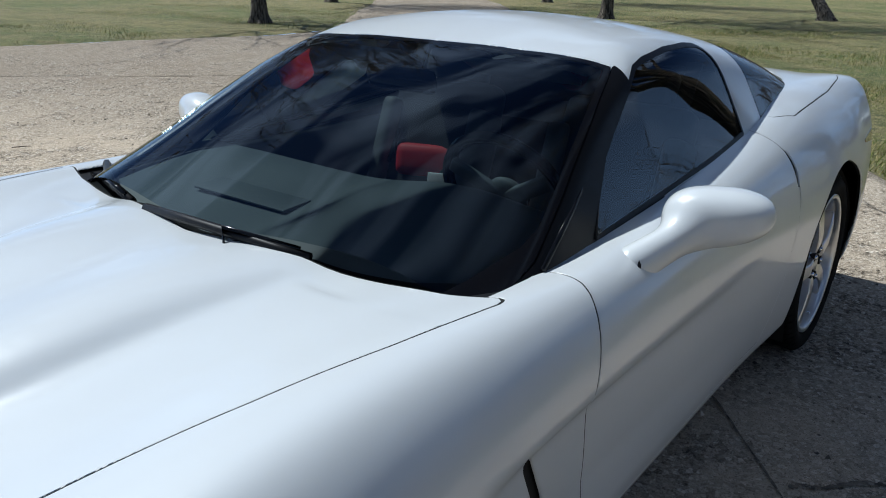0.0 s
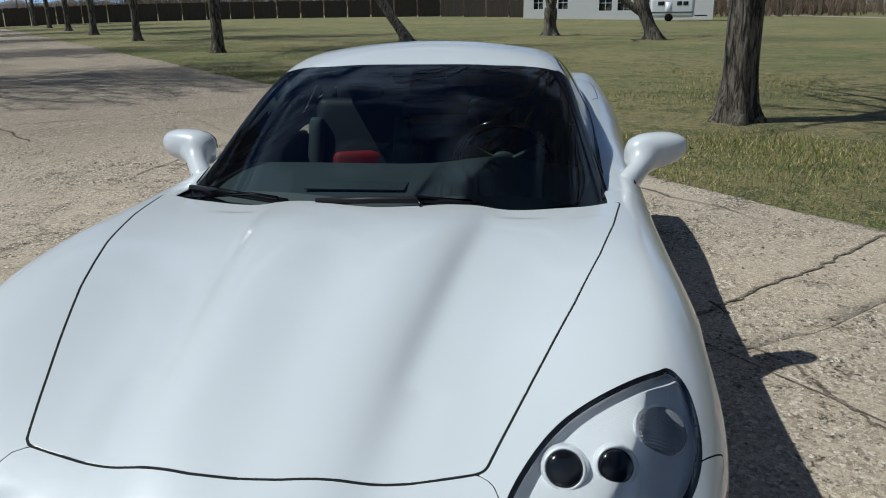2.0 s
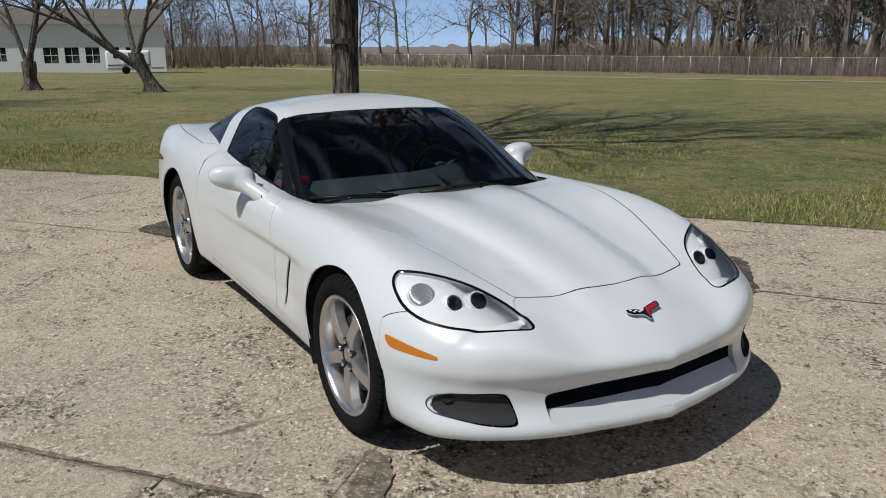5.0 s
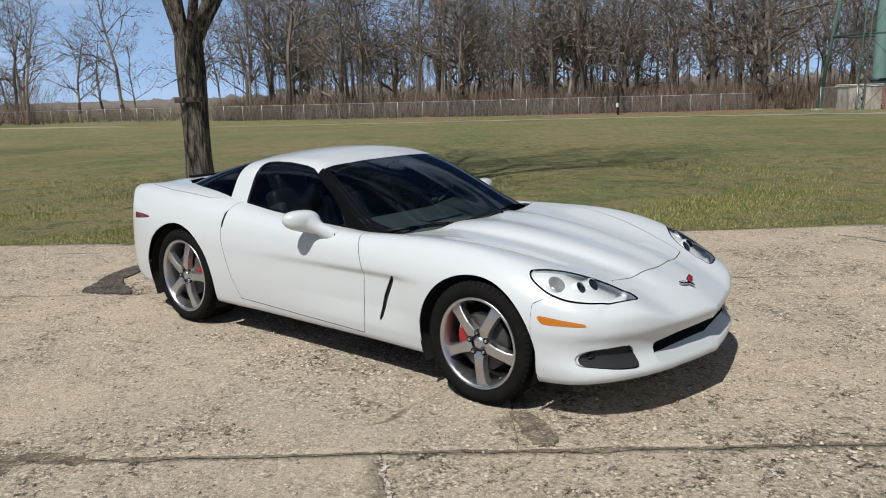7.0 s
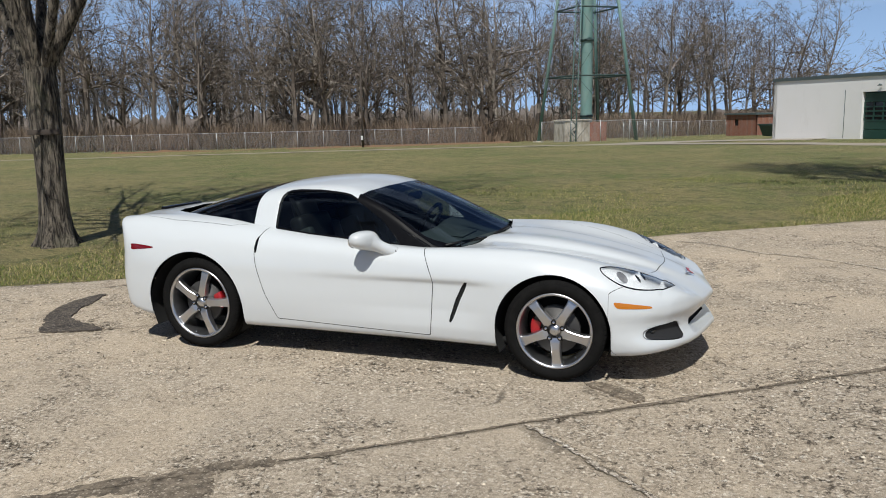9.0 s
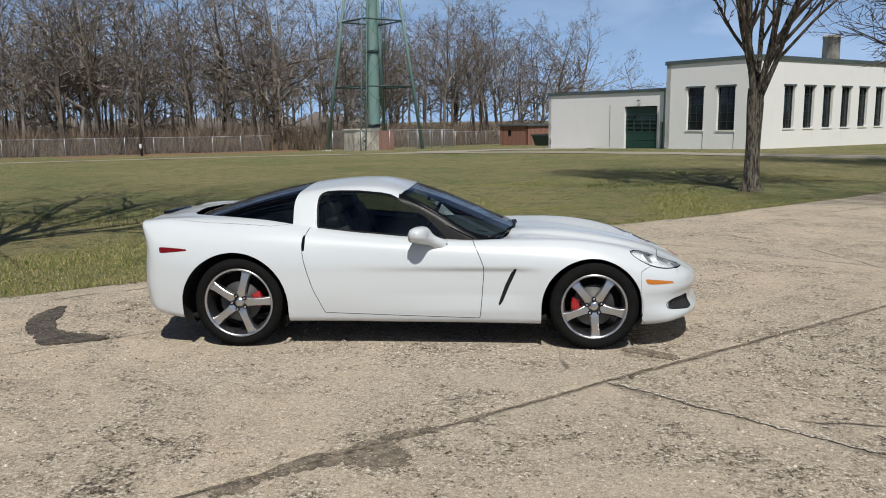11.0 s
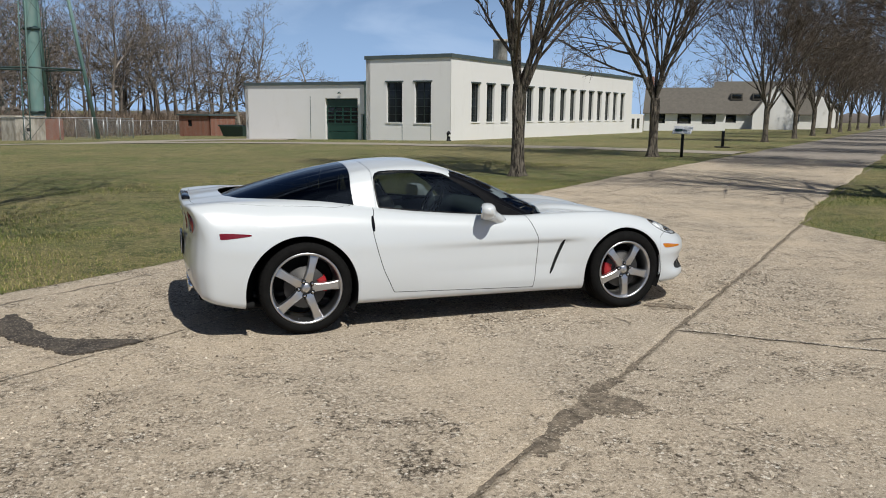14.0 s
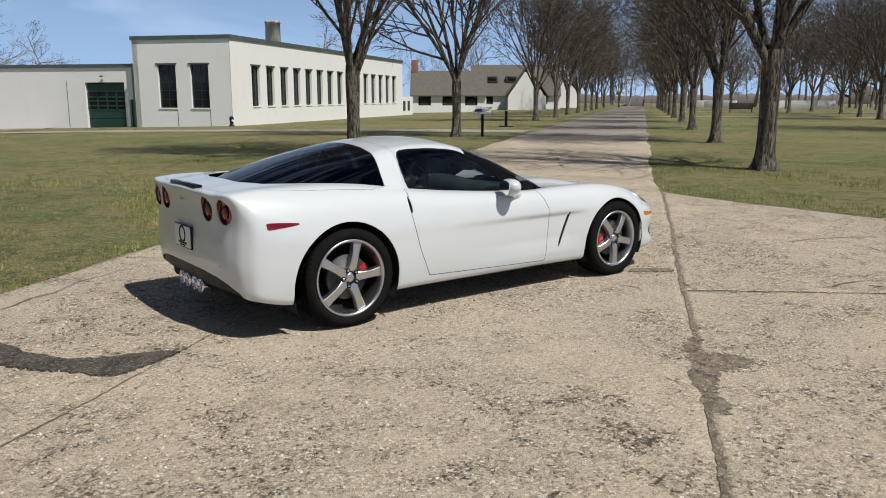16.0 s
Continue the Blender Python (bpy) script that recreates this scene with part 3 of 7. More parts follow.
def crack_line(line, width, seed, mat, label):
    """A thin wandering crack along a line of (r, n) places."""
    rg_ = np.random.default_rng(seed)
    p_ = loop2(line, 24, False)
    k_ = len(p_)
    p_ = p_ + np.stack([np.convolve(rg_.normal(0, .02, k_ + 4), np.ones(5) / 5, "valid") for _ in (0, 1)], 1)
    d_ = np.gradient(p_, axis=0)
    d_ /= np.linalg.norm(d_, axis=1)[:, None] + 1e-9
    o_ = np.stack([-d_[:, 1], d_[:, 0]], 1)
    a_, b_ = (width * rg_.uniform(.15, 1.0, (k_, 1)) for _ in (0, 1))
    v = np.concatenate([p_ + o_ * a_, p_ - o_ * b_])
    v = np.column_stack([v, gz(v[:, 0], v[:, 1]) + .0075])
    return part("crack", (world_rn(v), [[i, i + 1, k_ + i + 1, k_ + i] for i in range(k_ - 1)]), mat, road, label)


crack_line([(.05, -2.12), (.11, -2.5), (.20, -3.0), (.29, -3.5), (.45, -4.4), (.67, -5.6), (.83, -6.5)], .026, 3, pebbly, "pale crumbled crack with loose stones")
crack_line([(.40, 1.05), (.38, 1.4), (.30, 1.9), (.28, 2.3), (.20, 2.7), (.12, 3.15)], .014, 4, joint_dirt, "thin dark crack")
crack_line([(.62, 1.10), (.9, 1.16), (1.2, 1.05), (1.55, .98), (2.3, 1.06)], .016, 5, joint_dirt, "thin dark crack")
crack_line([(4.35, 2.75), (4.6, 2.4), (4.7, 1.7), (5.0, 1.2), (5.15, .6), (5.3, -.2), (5.5, -1.9)], .022, 6, pebbly, "pale crumbled crack with loose stones")
crack_line([(-5.6, .95), (-5.2, .5), (-4.9, .2), (-4.4, -.3)], .012, 7, joint_dirt, "thin dark crack")
crack_line([(-1.2, -3.6), (-1.6, -4.3), (-1.9, -4.8), (-2.5, -5.2)], .010, 8, joint_dirt, "thin dark crack")
crack_line([(2.6, -3.3), (3.0, -3.9), (3.2, -4.6), (3.3, -5.6)], .014, 9, joint_dirt, "thin dark crack")

# pale gravel track across the far lawn
def track(name, line, width, z, mat, label):
    """A strip along a line of (r, n) places."""
    pts = loop2(line, 10, False)
    d = np.gradient(pts, axis=0)
    d /= np.linalg.norm(d, axis=1)[:, None]
    off = np.stack([-d[:, 1], d[:, 0]], 1)
    w = width * (1 + .12 * np.sin(np.arange(len(pts)) * .9))[:, None] / 2
    v = np.concatenate([pts + off * w, pts, pts - off * w])
    k_ = len(pts)
    v = np.column_stack([v, gz(v[:, 0], v[:, 1]) + z + .018])
    v[k_:2 * k_, 2] += .02
    f = [[a * k_ + i, a * k_ + i + 1, (a + 1) * k_ + i + 1, (a + 1) * k_ + i] for a in (0, 1) for i in range(k_ - 1)]
    return tagged(part(name, (world_rn(v), f), mat, label=label), kind="structure", category="track")


track("gravel_track", [(-70, 93), (-40, 84), (-10, 62), (5, 54), (17, 47), (25, 41), (29, 33), (30, 25), (30, 17), (30.5, 9), (30.5, 3.4)], 3.0, .012, gravel_mat, "pale gravel track across the lawn")
track("yard_drive", [(26, 40), (31, 42), (36, 40), (38.5, 36)], 5.5, .016, gravel_mat, "pale gravel drive to the green shutter door")

track("footpath", [(66, -2.2), (68, -9), (67, -18), (63, -30), (60, -44)], 1.8, .012, gravel_mat, "pale footpath across the lawn")
track("footpath", [(98, -5), (99, -14), (96, -28), (92, -48)], 2.0, .012, gravel_mat, "pale footpath across the lawn")

# grass tufts along the near edges of the lawn
rng = np.random.default_rng(5)
def blades(count, r0, r1, n0, n1, hmax):
    r, n = rng.uniform(r0, r1, count), rng.uniform(n0, n1, count)
    q = np.stack([r, n, 0 * r], 1)
    ok = paved(q) > rng.uniform(-.05, .06, count)
    r, n = r[ok], n[ok]
    h = rng.uniform(.35, 1, len(r)) * hmax * (1 + .5 * np.sin(r * 2.1) * np.sin(n * 2.7))
    a, w = rng.uniform(0, 2 * np.pi, len(r)), rng.uniform(.003, .006, len(r))
    z = gz(r, n) - .004
    b, le = rng.uniform(0, 2 * np.pi, len(r)), rng.uniform(.2, .9, len(r)) * h
    v = np.stack([np.stack([r - w * np.cos(a), n - w * np.sin(a), z], 1), np.stack([r + w * np.cos(a), n + w * np.sin(a), z], 1), np.stack([r + le * np.cos(b), n + le * np.sin(b), z + h], 1)], 1)
    return v.reshape(-1, 3)


bl = np.concatenate([blades(110000, -14, 12, 2.9, 6.0, .055), blades(50000, -18, 18, 6.0, 11.0, .065), blades(48000, 3.4, 14, -9.0, -1.6, .055), blades(14000, -26, -9.5, -9.0, -1.6, .06), blades(14000, -28, -14, 2.9, 9.0, .06)])
tagged(part("grass", (world_rn(bl), np.arange(len(bl)).reshape(-1, 3)), blade_mat, label="sparse green and straw grass blades", smooth=False), kind="stuff", category="grass")

# loose grit on the concrete
def grit_stones(count, r0, r1, n0, n1, s0, s1):
    r, n = rng.uniform(r0, r1, count), rng.uniform(n0, n1, count)
    lump = np.sin(r * 1.7 + 2 * np.sin(n * .9)) * np.sin(n * 2.3 + 1.5 * np.sin(r * 1.1)) + .5 * np.sin(r * 5.1 + n * 3.7)
    ok = (paved(np.stack([r, n, 0 * r], 1)) < -.03) & (lump > rng.uniform(-1.3, 1.2, count))
    r, n = r[ok], n[ok]
    s = s0 + (s1 - s0) * rng.uniform(0, 1, len(r)) ** 4
    base = np.array([(1, 0, 0), (.2, .9, 0), (-.9, .3, 0), (-.3, -.9, 0), (.1, .05, .8)])
    a = rng.uniform(0, 6.28, len(r))
    jit = 1 + rng.uniform(-.35, .35, (len(r), 5, 1))
    b = base[None] * jit * s[:, None, None]
    x = b[..., 0] * np.cos(a)[:, None] - b[..., 1] * np.sin(a)[:, None] + r[:, None]
    y = b[..., 0] * np.sin(a)[:, None] + b[..., 1] * np.cos(a)[:, None] + n[:, None]
    v = np.stack([x, y, b[..., 2] + gz(r, n)[:, None]], 2).reshape(-1, 3)
    f = (np.array([(0, 1, 4), (1, 2, 4), (2, 3, 4), (3, 0, 4)])[None] + 5 * np.arange(len(r))[:, None, None]).reshape(-1, 3)
    return v, f


g1, f1 = grit_stones(90000, -9, 8, -6.5, 3.2, .0032, .013)
tagged(part("grit", (world_rn(g1), f1), pebble_mat, label="loose grit and small stones on concrete", smooth=False), kind="stuff", category="grit")

# ---- car materials ----
paint = mat_new("white_paint", (.80, .81, .82), .32, Coat_Weight=.75, Coat_Roughness=.04)
k = Nodes(paint)
k.color(k.mix(k.noise(1.7, 3), (.615, .640, .652), (.642, .666, .676)))
k.rough(k.ramp(k.noise(60, 4), (.3, .28), (.8, .36)))
black_trim = mat_new("black_plastic_trim", (.009, .009, .010), .45, Specular_IOR_Level=.22)
k = Nodes(black_trim)
k.bump(k.noise(600, 2), .15, .001)
k.rough(k.ramp(k.noise(9, 4), (.3, .38), (.8, .55)))
pillar_black = mat_new("matt_black_pillar", (.004, .004, .005), .35, Specular_IOR_Level=.12)
k = Nodes(pillar_black)
k.rough(k.ramp(k.noise(40, 4), (.3, .3), (.8, .42)))
# near-black that stands in for deep shade in gaps, wheels and the underside
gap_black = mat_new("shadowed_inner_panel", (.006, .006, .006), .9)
fog_grey = mat_new("dark_grey_plastic", (.028, .028, .029), .6, Specular_IOR_Level=.3)
gloss_black = mat_new("gloss_black", (.005, .005, .006), .12, Specular_IOR_Level=.35)
rubber = mat_new("tyre_rubber", (.008, .008, .008), .85, Specular_IOR_Level=.06)
k = Nodes(rubber)
k.color(k.mix(k.noise(22, 5), (.006, .006, .006), (.016, .0155, .015)))
k.bump(k.noise(300, 3), .2, .001)
alloy = mat_new("polished_alloy", (.60, .60, .61), .34, 1.0)
k = Nodes(alloy)
k.rough(k.ramp(k.noise(30, 5), (.3, .28), (.8, .42)))
disc_steel = mat_new("brake_disc_steel", (.085, .082, .08), .6, .8)
chrome = mat_new("chrome", (.75, .75, .76), .06, 1.0)
caliper_red = mat_new("red_caliper_paint", (.36, .010, .014), .4, Coat_Weight=.4)
amber = mat_new("amber_lens", (.52, .165, .003), .25, Coat_Weight=.6)
red_lens = mat_new("dark_red_lens", (.165, .005, .009), .14, Coat_Weight=1.0)
seat_grey = mat_new("grey_leather", (.035, .036, .039), .5)
k = Nodes(seat_grey)
k.bump(k.voro(220).outputs["Distance"], .25, .001)
dash_mat = mat_new("dark_dash_vinyl", (.11, .125, .13), .6)
k = Nodes(dash_mat)
k.bump(k.noise(500, 2), .3, .001)
cabin_black = mat_new("black_carpet", (.012, .012, .013), .95)
bag_red = mat_new("red_bag_cloth", (.55, .02, .03), .6)
k = Nodes(bag_red)
k.bump(k.noise(80, 4), .3, .002)
tag_white = mat_new("white_tag", (.8, .8, .8), .6)
lamp_white = mat_new("satin_lamp_housing", (.78, .80, .82), .25, .1)
lamp_rib = mat_new("ribbed_reflector", (.40, .40, .415), .25, .6)
k = Nodes(lamp_rib)
wv = k.node("ShaderNodeTexWave", Scale=85.0, Vector=k.co)
k.bump(wv.outputs["Fac"], .5, .0015)


def glass_mat(name, tint, rough=0.0, opaque=0.0):
    """Thin glass: clear see-through with a tint, and mirror gloss by Fresnel."""
    m = bpy.data.materials.new(name)
    m.use_nodes = True
    t = m.node_tree
    t.nodes.remove(t.nodes["Principled BSDF"])
    out = t.nodes["Material Output"]
    tr = t.nodes.new("ShaderNodeBsdfTransparent")
    tr.inputs[0].default_value = (*tint, 1)
    gl = t.nodes.new("ShaderNodeBsdfGlossy")
    gl.inputs["Roughness"].default_value = rough
    fr = t.nodes.new("ShaderNodeFresnel")
    fr.inputs["IOR"].default_value = 1.60
    mx = t.nodes.new("ShaderNodeMixShader")
    t.links.new(fr.outputs[0], mx.inputs[0])
    t.links.new(tr.outputs[0], mx.inputs[1])
    t.links.new(gl.outputs[0], mx.inputs[2])
    t.links.new(mx.outputs[0], out.inputs[0])
    return m


screen_glass = glass_mat("tinted_windscreen_glass", (.50, .57, .578))
side_glass = glass_mat("tinted_side_glass", (.42, .46, .45))
rear_glass = glass_mat("dark_rear_glass", (.10, .11, .12))
lens_clear = glass_mat("clear_lamp_lens", (.97, .975, .98))
mirror_mat = mat_new("mirror_glass", (.85, .86, .87), .02, 1.0)

# ---- car shape: a smooth solid from a few profile curves, then cut into panels ----
# centre line, dome edge, hood valley and fender crown: heights and half-widths along the car
TOP_C = spl([(-2.3, .94), (-2.12, .955), (-1.9, .982), (-1.7, .985), (-1.4, .98), (-.5, .85), (.3, .80), (.62, .815), (.9, .818), (1.2, .795), (1.6, .728), (1.9, .648), (2.118, .553), (2.22, .49), (2.4, .36)])
TOP_R = spl([(-2.3, .94), (-2.12, .952), (-1.9, .975), (-1.7, .978), (-1.4, .975), (-.5, .85), (.3, .80), (.62, .813), (.9, .815), (1.2, .791), (1.6, .724), (1.9, .644), (2.1, .555), (2.4, .35)])
TOP_V = spl([(-2.3, .925), (-2.12, .945), (-1.75, .972), (-1.34, .966), (-.93, .925), (-.76, .899), (-.465, .866), (-.12, .836), (.25, .812), (.43, .803), (.62, .802), (.9, .797), (1.2, .767), (1.6, .701), (1.9, .627), (2.1, .538), (2.4, .33)])
TOP_F = spl([(-2.3, .915), (-2.12, .935), (-1.9, .952), (-1.7, .950), (-1.4, .945), (-1.1, .925), (-.8, .890), (-.3, .852), (.2, .826), (.65, .815), (1.0, .815), (1.34, .793), (1.6, .742), (1.8, .676), (2.0, .585), (2.15, .505), (2.4, .30)])
A_R = spl([(-2.3, .25), (-.5, .3), (.6, .32), (1.2, .26), (1.9, .18), (2.4, .12)])
A_V = spl([(-2.3, .45), (-1.75, .56), (-1.34, .64), (-.93, .70), (-.76, .71), (-.465, .718), (-.12, .722), (.25, .718), (.43, .705), (.6, .64), (.9, .52), (1.2, .44), (1.9, .34), (2.4, .26)])
A_F = spl([(-2.3, .74), (-2.0, .775), (-1.5, .80), (-.8, .835), (-.1, .84), (.6, .79), (1.0, .765), (1.34, .75), (1.7, .70), (2.0, .62), (2.4, .5)])
# plan outline of the flanks, and the faces of nose and tail
WIDE = spl([(-2.3, .87), (-2.1, .885), (-1.9, .895), (-1.6, .908), (-1.34, .908), (-1.0, .895), (-.6, .878), (0, .875), (.5, .875), (.9, .885), (1.34, .90), (1.6, .89), (1.8, .865), (2.0, .82), (2.2, .74), (2.4, .6)])
NOSE = spl([(-.2, 2.29), (0, 2.290), (.2, 2.287), (.4, 2.253), (.6, 2.168), (.72, 2.078), (.82, 1.938), (.9, 1.718), (1.1, 1.018)])
TAIL = spl([(0, -2.17), (.3, -2.165), (.55, -2.15), (.7, -2.125), (.8, -2.085), (.86, -2.02), (.9, -1.93), (1.1, -1.5)])
NOSE_Z = spl([(.05, -.30), (.12, -.17), (.17, -.075), (.20, -.040), (.23, -.028), (.26, -.030), (.30, -.056), (.345, -.072), (.40, -.064), (.455, -.040), (.52, -.046), (.9, -.26)])
TAIL_Z = spl([(.15, .16), (.22, .08), (.3, .035), (.4, .015), (.5, .005), (.6, .01), (.75, .022), (.86, .012), (.95, -.012), (1.05, -.02)])
LOW = spl([(-2.3, .27), (-2.1, .27), (-1.8, .215), (-1.6, .195), (-1.0, .19), (.9, .18), (1.6, .175), (1.85, .185), (2.05, .205), (2.4, .215)])

DIP = spl([(-2.4, 0), (.45, 0), (.75, .013), (1.2, .026), (1.7, .021), (2.05, .008), (2.4, .004)])


def top_table(xs, ys):
    out = np.zeros((len(xs), len(ys)), np.float32)
    for i, x in enumerate(xs):
        e = float(TOP_F(x))
        p = [(-float(A_R(x)), float(TOP_R(x))), (0, float(TOP_C(x))), (float(A_R(x)), float(TOP_R(x))), (float(A_R(x)) + .055, float(TOP_R(x)) - DIP(x)), (float(A_V(x)), float(TOP_V(x))), (float(A_F(x)), e), (float(A_F(x)) + .16, e - .09), (1.3, e - .5)]
        out[i] = spl(p)(np.abs(ys))
    return out


def side_w(x, z):
    up, dn = np.maximum(z - .60, 0), np.maximum(.50 - z, 0)
    cove = np.clip((.62 - z) / .03, 0, 1) * np.clip((z - .29) / .12, 0, 1)
    along = np.clip((x + .55) / .9, 0, 1) * np.clip((.98 - x) / .22, 0, 1)
    return WIDE(x) - 1.1 * up**2 - .42 * dn**2 - .017 * cove * along


def body_field(xs, ys, zs):
    top = top_table(xs, ys)
    gx, gy = np.gradient(top, xs, ys)
    X, A, Z = xs[:, None, None], np.abs(ys)[None, :, None], zs[None, None, :]
    f = (Z - top[:, :, None]) / np.sqrt(1 + gx**2 + gy**2)[:, :, None]
    w = side_w(xs[:, None], zs[None, :])
    wx, wz = np.gradient(w, xs, zs)
    side = (A - w[:, None, :]) / np.sqrt(1 + wx**2 + wz**2)[:, None, :]
    a = np.abs(ys)
    nose, tail = NOSE(a) - .11 * np.minimum(a, .3) + .012 * np.exp(-a / .08), TAIL(a)
    nx, tx = np.gradient(nose, ys), np.gradient(tail, ys)
    fr = (X - (nose[:, None] + NOSE_Z(zs)[None, :])[None]) / np.sqrt(1 + nx**2)[None, :, None]
    rr = ((tail[:, None] + TAIL_Z(zs)[None, :])[None] - X) / np.sqrt(1 + tx**2)[None, :, None]
    f = smax(f, rr, .025)
    f = smax(f, side, (.11 - .07 * np.clip((-1.6 - X) / .4, 0, 1)))
    f = smax(f, fr, .024)
    f = smax(f, LOW(xs)[:, None, None] - Z, .05)
    return f.astype(np.float32)


def cabin_field(xs, ys, zs):
    X, A, Z = xs[:, None, None], np.abs(ys)[None, :, None], zs[None, None, :]
    roof = ROOF(xs)[:, None] - .19 * ys[None, :] ** 2
    gx, gy = np.gradient(roof, xs, ys)
    f = (Z - roof[:, :, None]) / np.sqrt(1 + gx**2 + gy**2)[:, :, None]
    w = CAB_W(xs)[:, None] - np.interp(xs, [-.75, -.14], [.56, .44])[:, None] * (zs - .82)[None, :]
    wx, wz = np.gradient(w, xs, zs)
    side = (A - w[:, None, :]) / np.sqrt(1 + wx**2 + wz**2)[:, None, :]
    ws = (X - (WS_X(np.abs(ys))[:, None] - 1.0 * WS_Z(zs)[None, :])[None])
    ws = ws * .48
    f = smax(f, side, .08)
    f = smax(f, ws, .03)
    return f.astype(np.float32)


ROOF = spl([(-2.3, .84), (-2.1, .885), (-1.85, .955), (-1.6, 1.03), (-1.3, 1.115), (-1.0, 1.18), (-.7, 1.222), (-.45, 1.236), (-.2, 1.225), (0, 1.20), (.4, 1.12), (1.0, .95)])
CAB_W = spl([(-2.3, .52), (-2.0, .60), (-1.7, .68), (-1.3, .725), (-.92, .742), (-.75, .740), (-.465, .728), (-.14, .712), (.25, .702), (.6, .695), (1.0, .68)])
WS_X = spl([(0, .80), (.3, .775), (.5, .70), (.6, .60), (.69, .47), (.8, .27), (1.0, -.1)])
WS_Z = spl([(.7, -.30), (.8, -.06), (.88, .14), (1.0, .41), (1.1, .66), (1.2, .98), (1.3, 1.35)])


H = .0125
GX, GY, GZ = np.arange(-2.25, 2.38, H), np.arange(-80, 81) * H, np.arange(.10, 1.01, H)
body_all = contour(body_field(GX, GY, GZ), GX, GY, GZ)
CX, CY, CZ = np.arange(-2.2, .95, H), np.arange(-72, 73) * H, np.arange(.70, 1.27, H)
cabin_all = contour(cabin_field(CX, CY, CZ), CX, CY, CZ)
# ---- the car ----
car = empty("sports_car", label="white two-door sports coupe parked on cracked old concrete", category="car")


def panel(name, mesh, mat, parent=None, label="", fold=.005, push=0.0):
    v, n, t = mesh
    if push:
        v = v + n * push
    if fold:
        v, n, t = rim((v, n, t), fold)
    return part(name, (v, t), mat, parent or car, label, normals=n)


def sides(mesh):
    return zip(("left", "right"), cut(mesh, lambda v: -v[:, 1]))


def arch(cx, cz, r):
    def f(v):
        dz = np.maximum(v[:, 2] - cz, 0)
        d = np.hypot(v[:, 0] - cx, dz) - r
        return np.maximum(d, .40 - np.abs(v[:, 1]))
    return f


M = body_all
SHUT = []
ARCH_F, ARCH_R = arch(1.325, .318, .371), arch(-1.366, .322, .410)
for a_ in (ARCH_F, ARCH_R):
    M = cut(M, a_)[1]

# opening below the cabin
BELT = [(.735, -.4), (.735, 0), (.70, .3), (.635, .52), (.53, .665), (.45, .69), (.25, .708), (-.12, .712), (-.465, .708), (-.76, .70), (-.93, .69), (-1.34, .632), (-1.6, .565), (-1.78, .47), (-1.86, .3), (-1.88, 0), (-1.88, -.4)]
OPEN = inside(BELT, (0, 1), lambda v: .60 - v[:, 2])
M = cut(M, OPEN)[1]
liner = contour(body_field(GX[::2], GY[::2], GZ[::2]), GX[::2], GY[::2], GZ[::2])
for a_ in (ARCH_F, ARCH_R, OPEN):
    liner = cut(liner, a_)[1]
cabin_low = spl([(-2.3, .95), (-1.9, .945), (-1.75, .94), (-1.34, .925), (-.93, .875), (-.76, .85), (-.465, .825), (-.12, .79), (.43, .762), (.62, .752), (1.0, .73)])

# lamps and openings in the nose
HEAD = loop2([(1.703, .804), (1.635, .792), (1.612, .762), (1.637, .728), (1.721, .604), (1.787, .538), (1.873, .488), (1.949, .460), (2.012, .447), (2.034, .463), (2.034, .50), (2.015, .575), (1.977, .650), (1.92, .715), (1.846, .768), (1.77, .797)], 6)
headf = inside(HEAD, (0, 1), lambda v: .45 - v[:, 2])
lamp, M = cut(refine(M, headf, .02, 1), lambda v: headf(v) - .005)
lens, seal = cut(lamp, lambda v: headf(v) + .003)
FOG = loop2([(.790, .318), (.778, .352), (.740, .372), (.69, .379), (.625, .383), (.592, .375), (.572, .335), (.566, .288), (.590, .272), (.66, .274), (.745, .287), (.780, .297)], 5)
fogf = inside(FOG, (1, 2), lambda v: 1.7 - v[:, 0])
fogp, M = cut(refine(M, fogf, .03, 2), fogf)
MOUTH = [(-.5, .404), (0, .404), (.2, .398), (.35, .388), (.445, .376), (.468, .368), (.472, .35), (.464, .282), (.444, .270), (.3, .270), (0, .274), (-.5, .274)]
mouthf = inside(MOUTH, (1, 2), lambda v: 1.7 - v[:, 0])
mouthp, M = cut(refine(M, mouthf, .02, 1), mouthf)
AMB = loop2([(1.712, .528), (1.725, .535), (1.82, .523), (1.915, .508), (1.930, .498), (1.92, .493), (1.83, .494), (1.745, .497), (1.722, .510)], 4)
ambf = inside(AMB, (0, 2), lambda v: .5 - np.abs(v[:, 1]))
ambp, M = cut(refine(M, ambf, .03, 2), ambf)
RED = loop2([(-1.935, .768), (-1.85, .766), (-1.74, .757), (-1.722, .750), (-1.74, .743), (-1.85, .732), (-1.93, .727), (-1.938, .747)], 4)
redf = inside(RED, (0, 2), lambda v: .5 - np.abs(v[:, 1]))
redp, M = cut(refine(M, redf, .03, 2), redf)


def disc(a, z, r):
    return lambda v: np.maximum(np.hypot((np.abs(v[:, 1]) - a), (v[:, 2] - z)) - r, v[:, 0] + 1.9)


TAILS = ((.630, .828, .083), (.400, .828, .083))
tail_pieces = []
for a_, z_, r_ in TAILS:
    p_, M = cut(M, disc(a_, z_, r_))
    tail_pieces.append(p_)
VENT = [(.772, .612), (.752, .610), (.728, .578), (.684, .485), (.646, .375), (.636, .338), (.648, .330), (.670, .365), (.716, .480), (.758, .570)]
ventf = inside(VENT, (0, 2), lambda v: .5 - np.abs(v[:, 1]))
ventp, M = cut(refine(M, ventf, .03, 2), ventf)
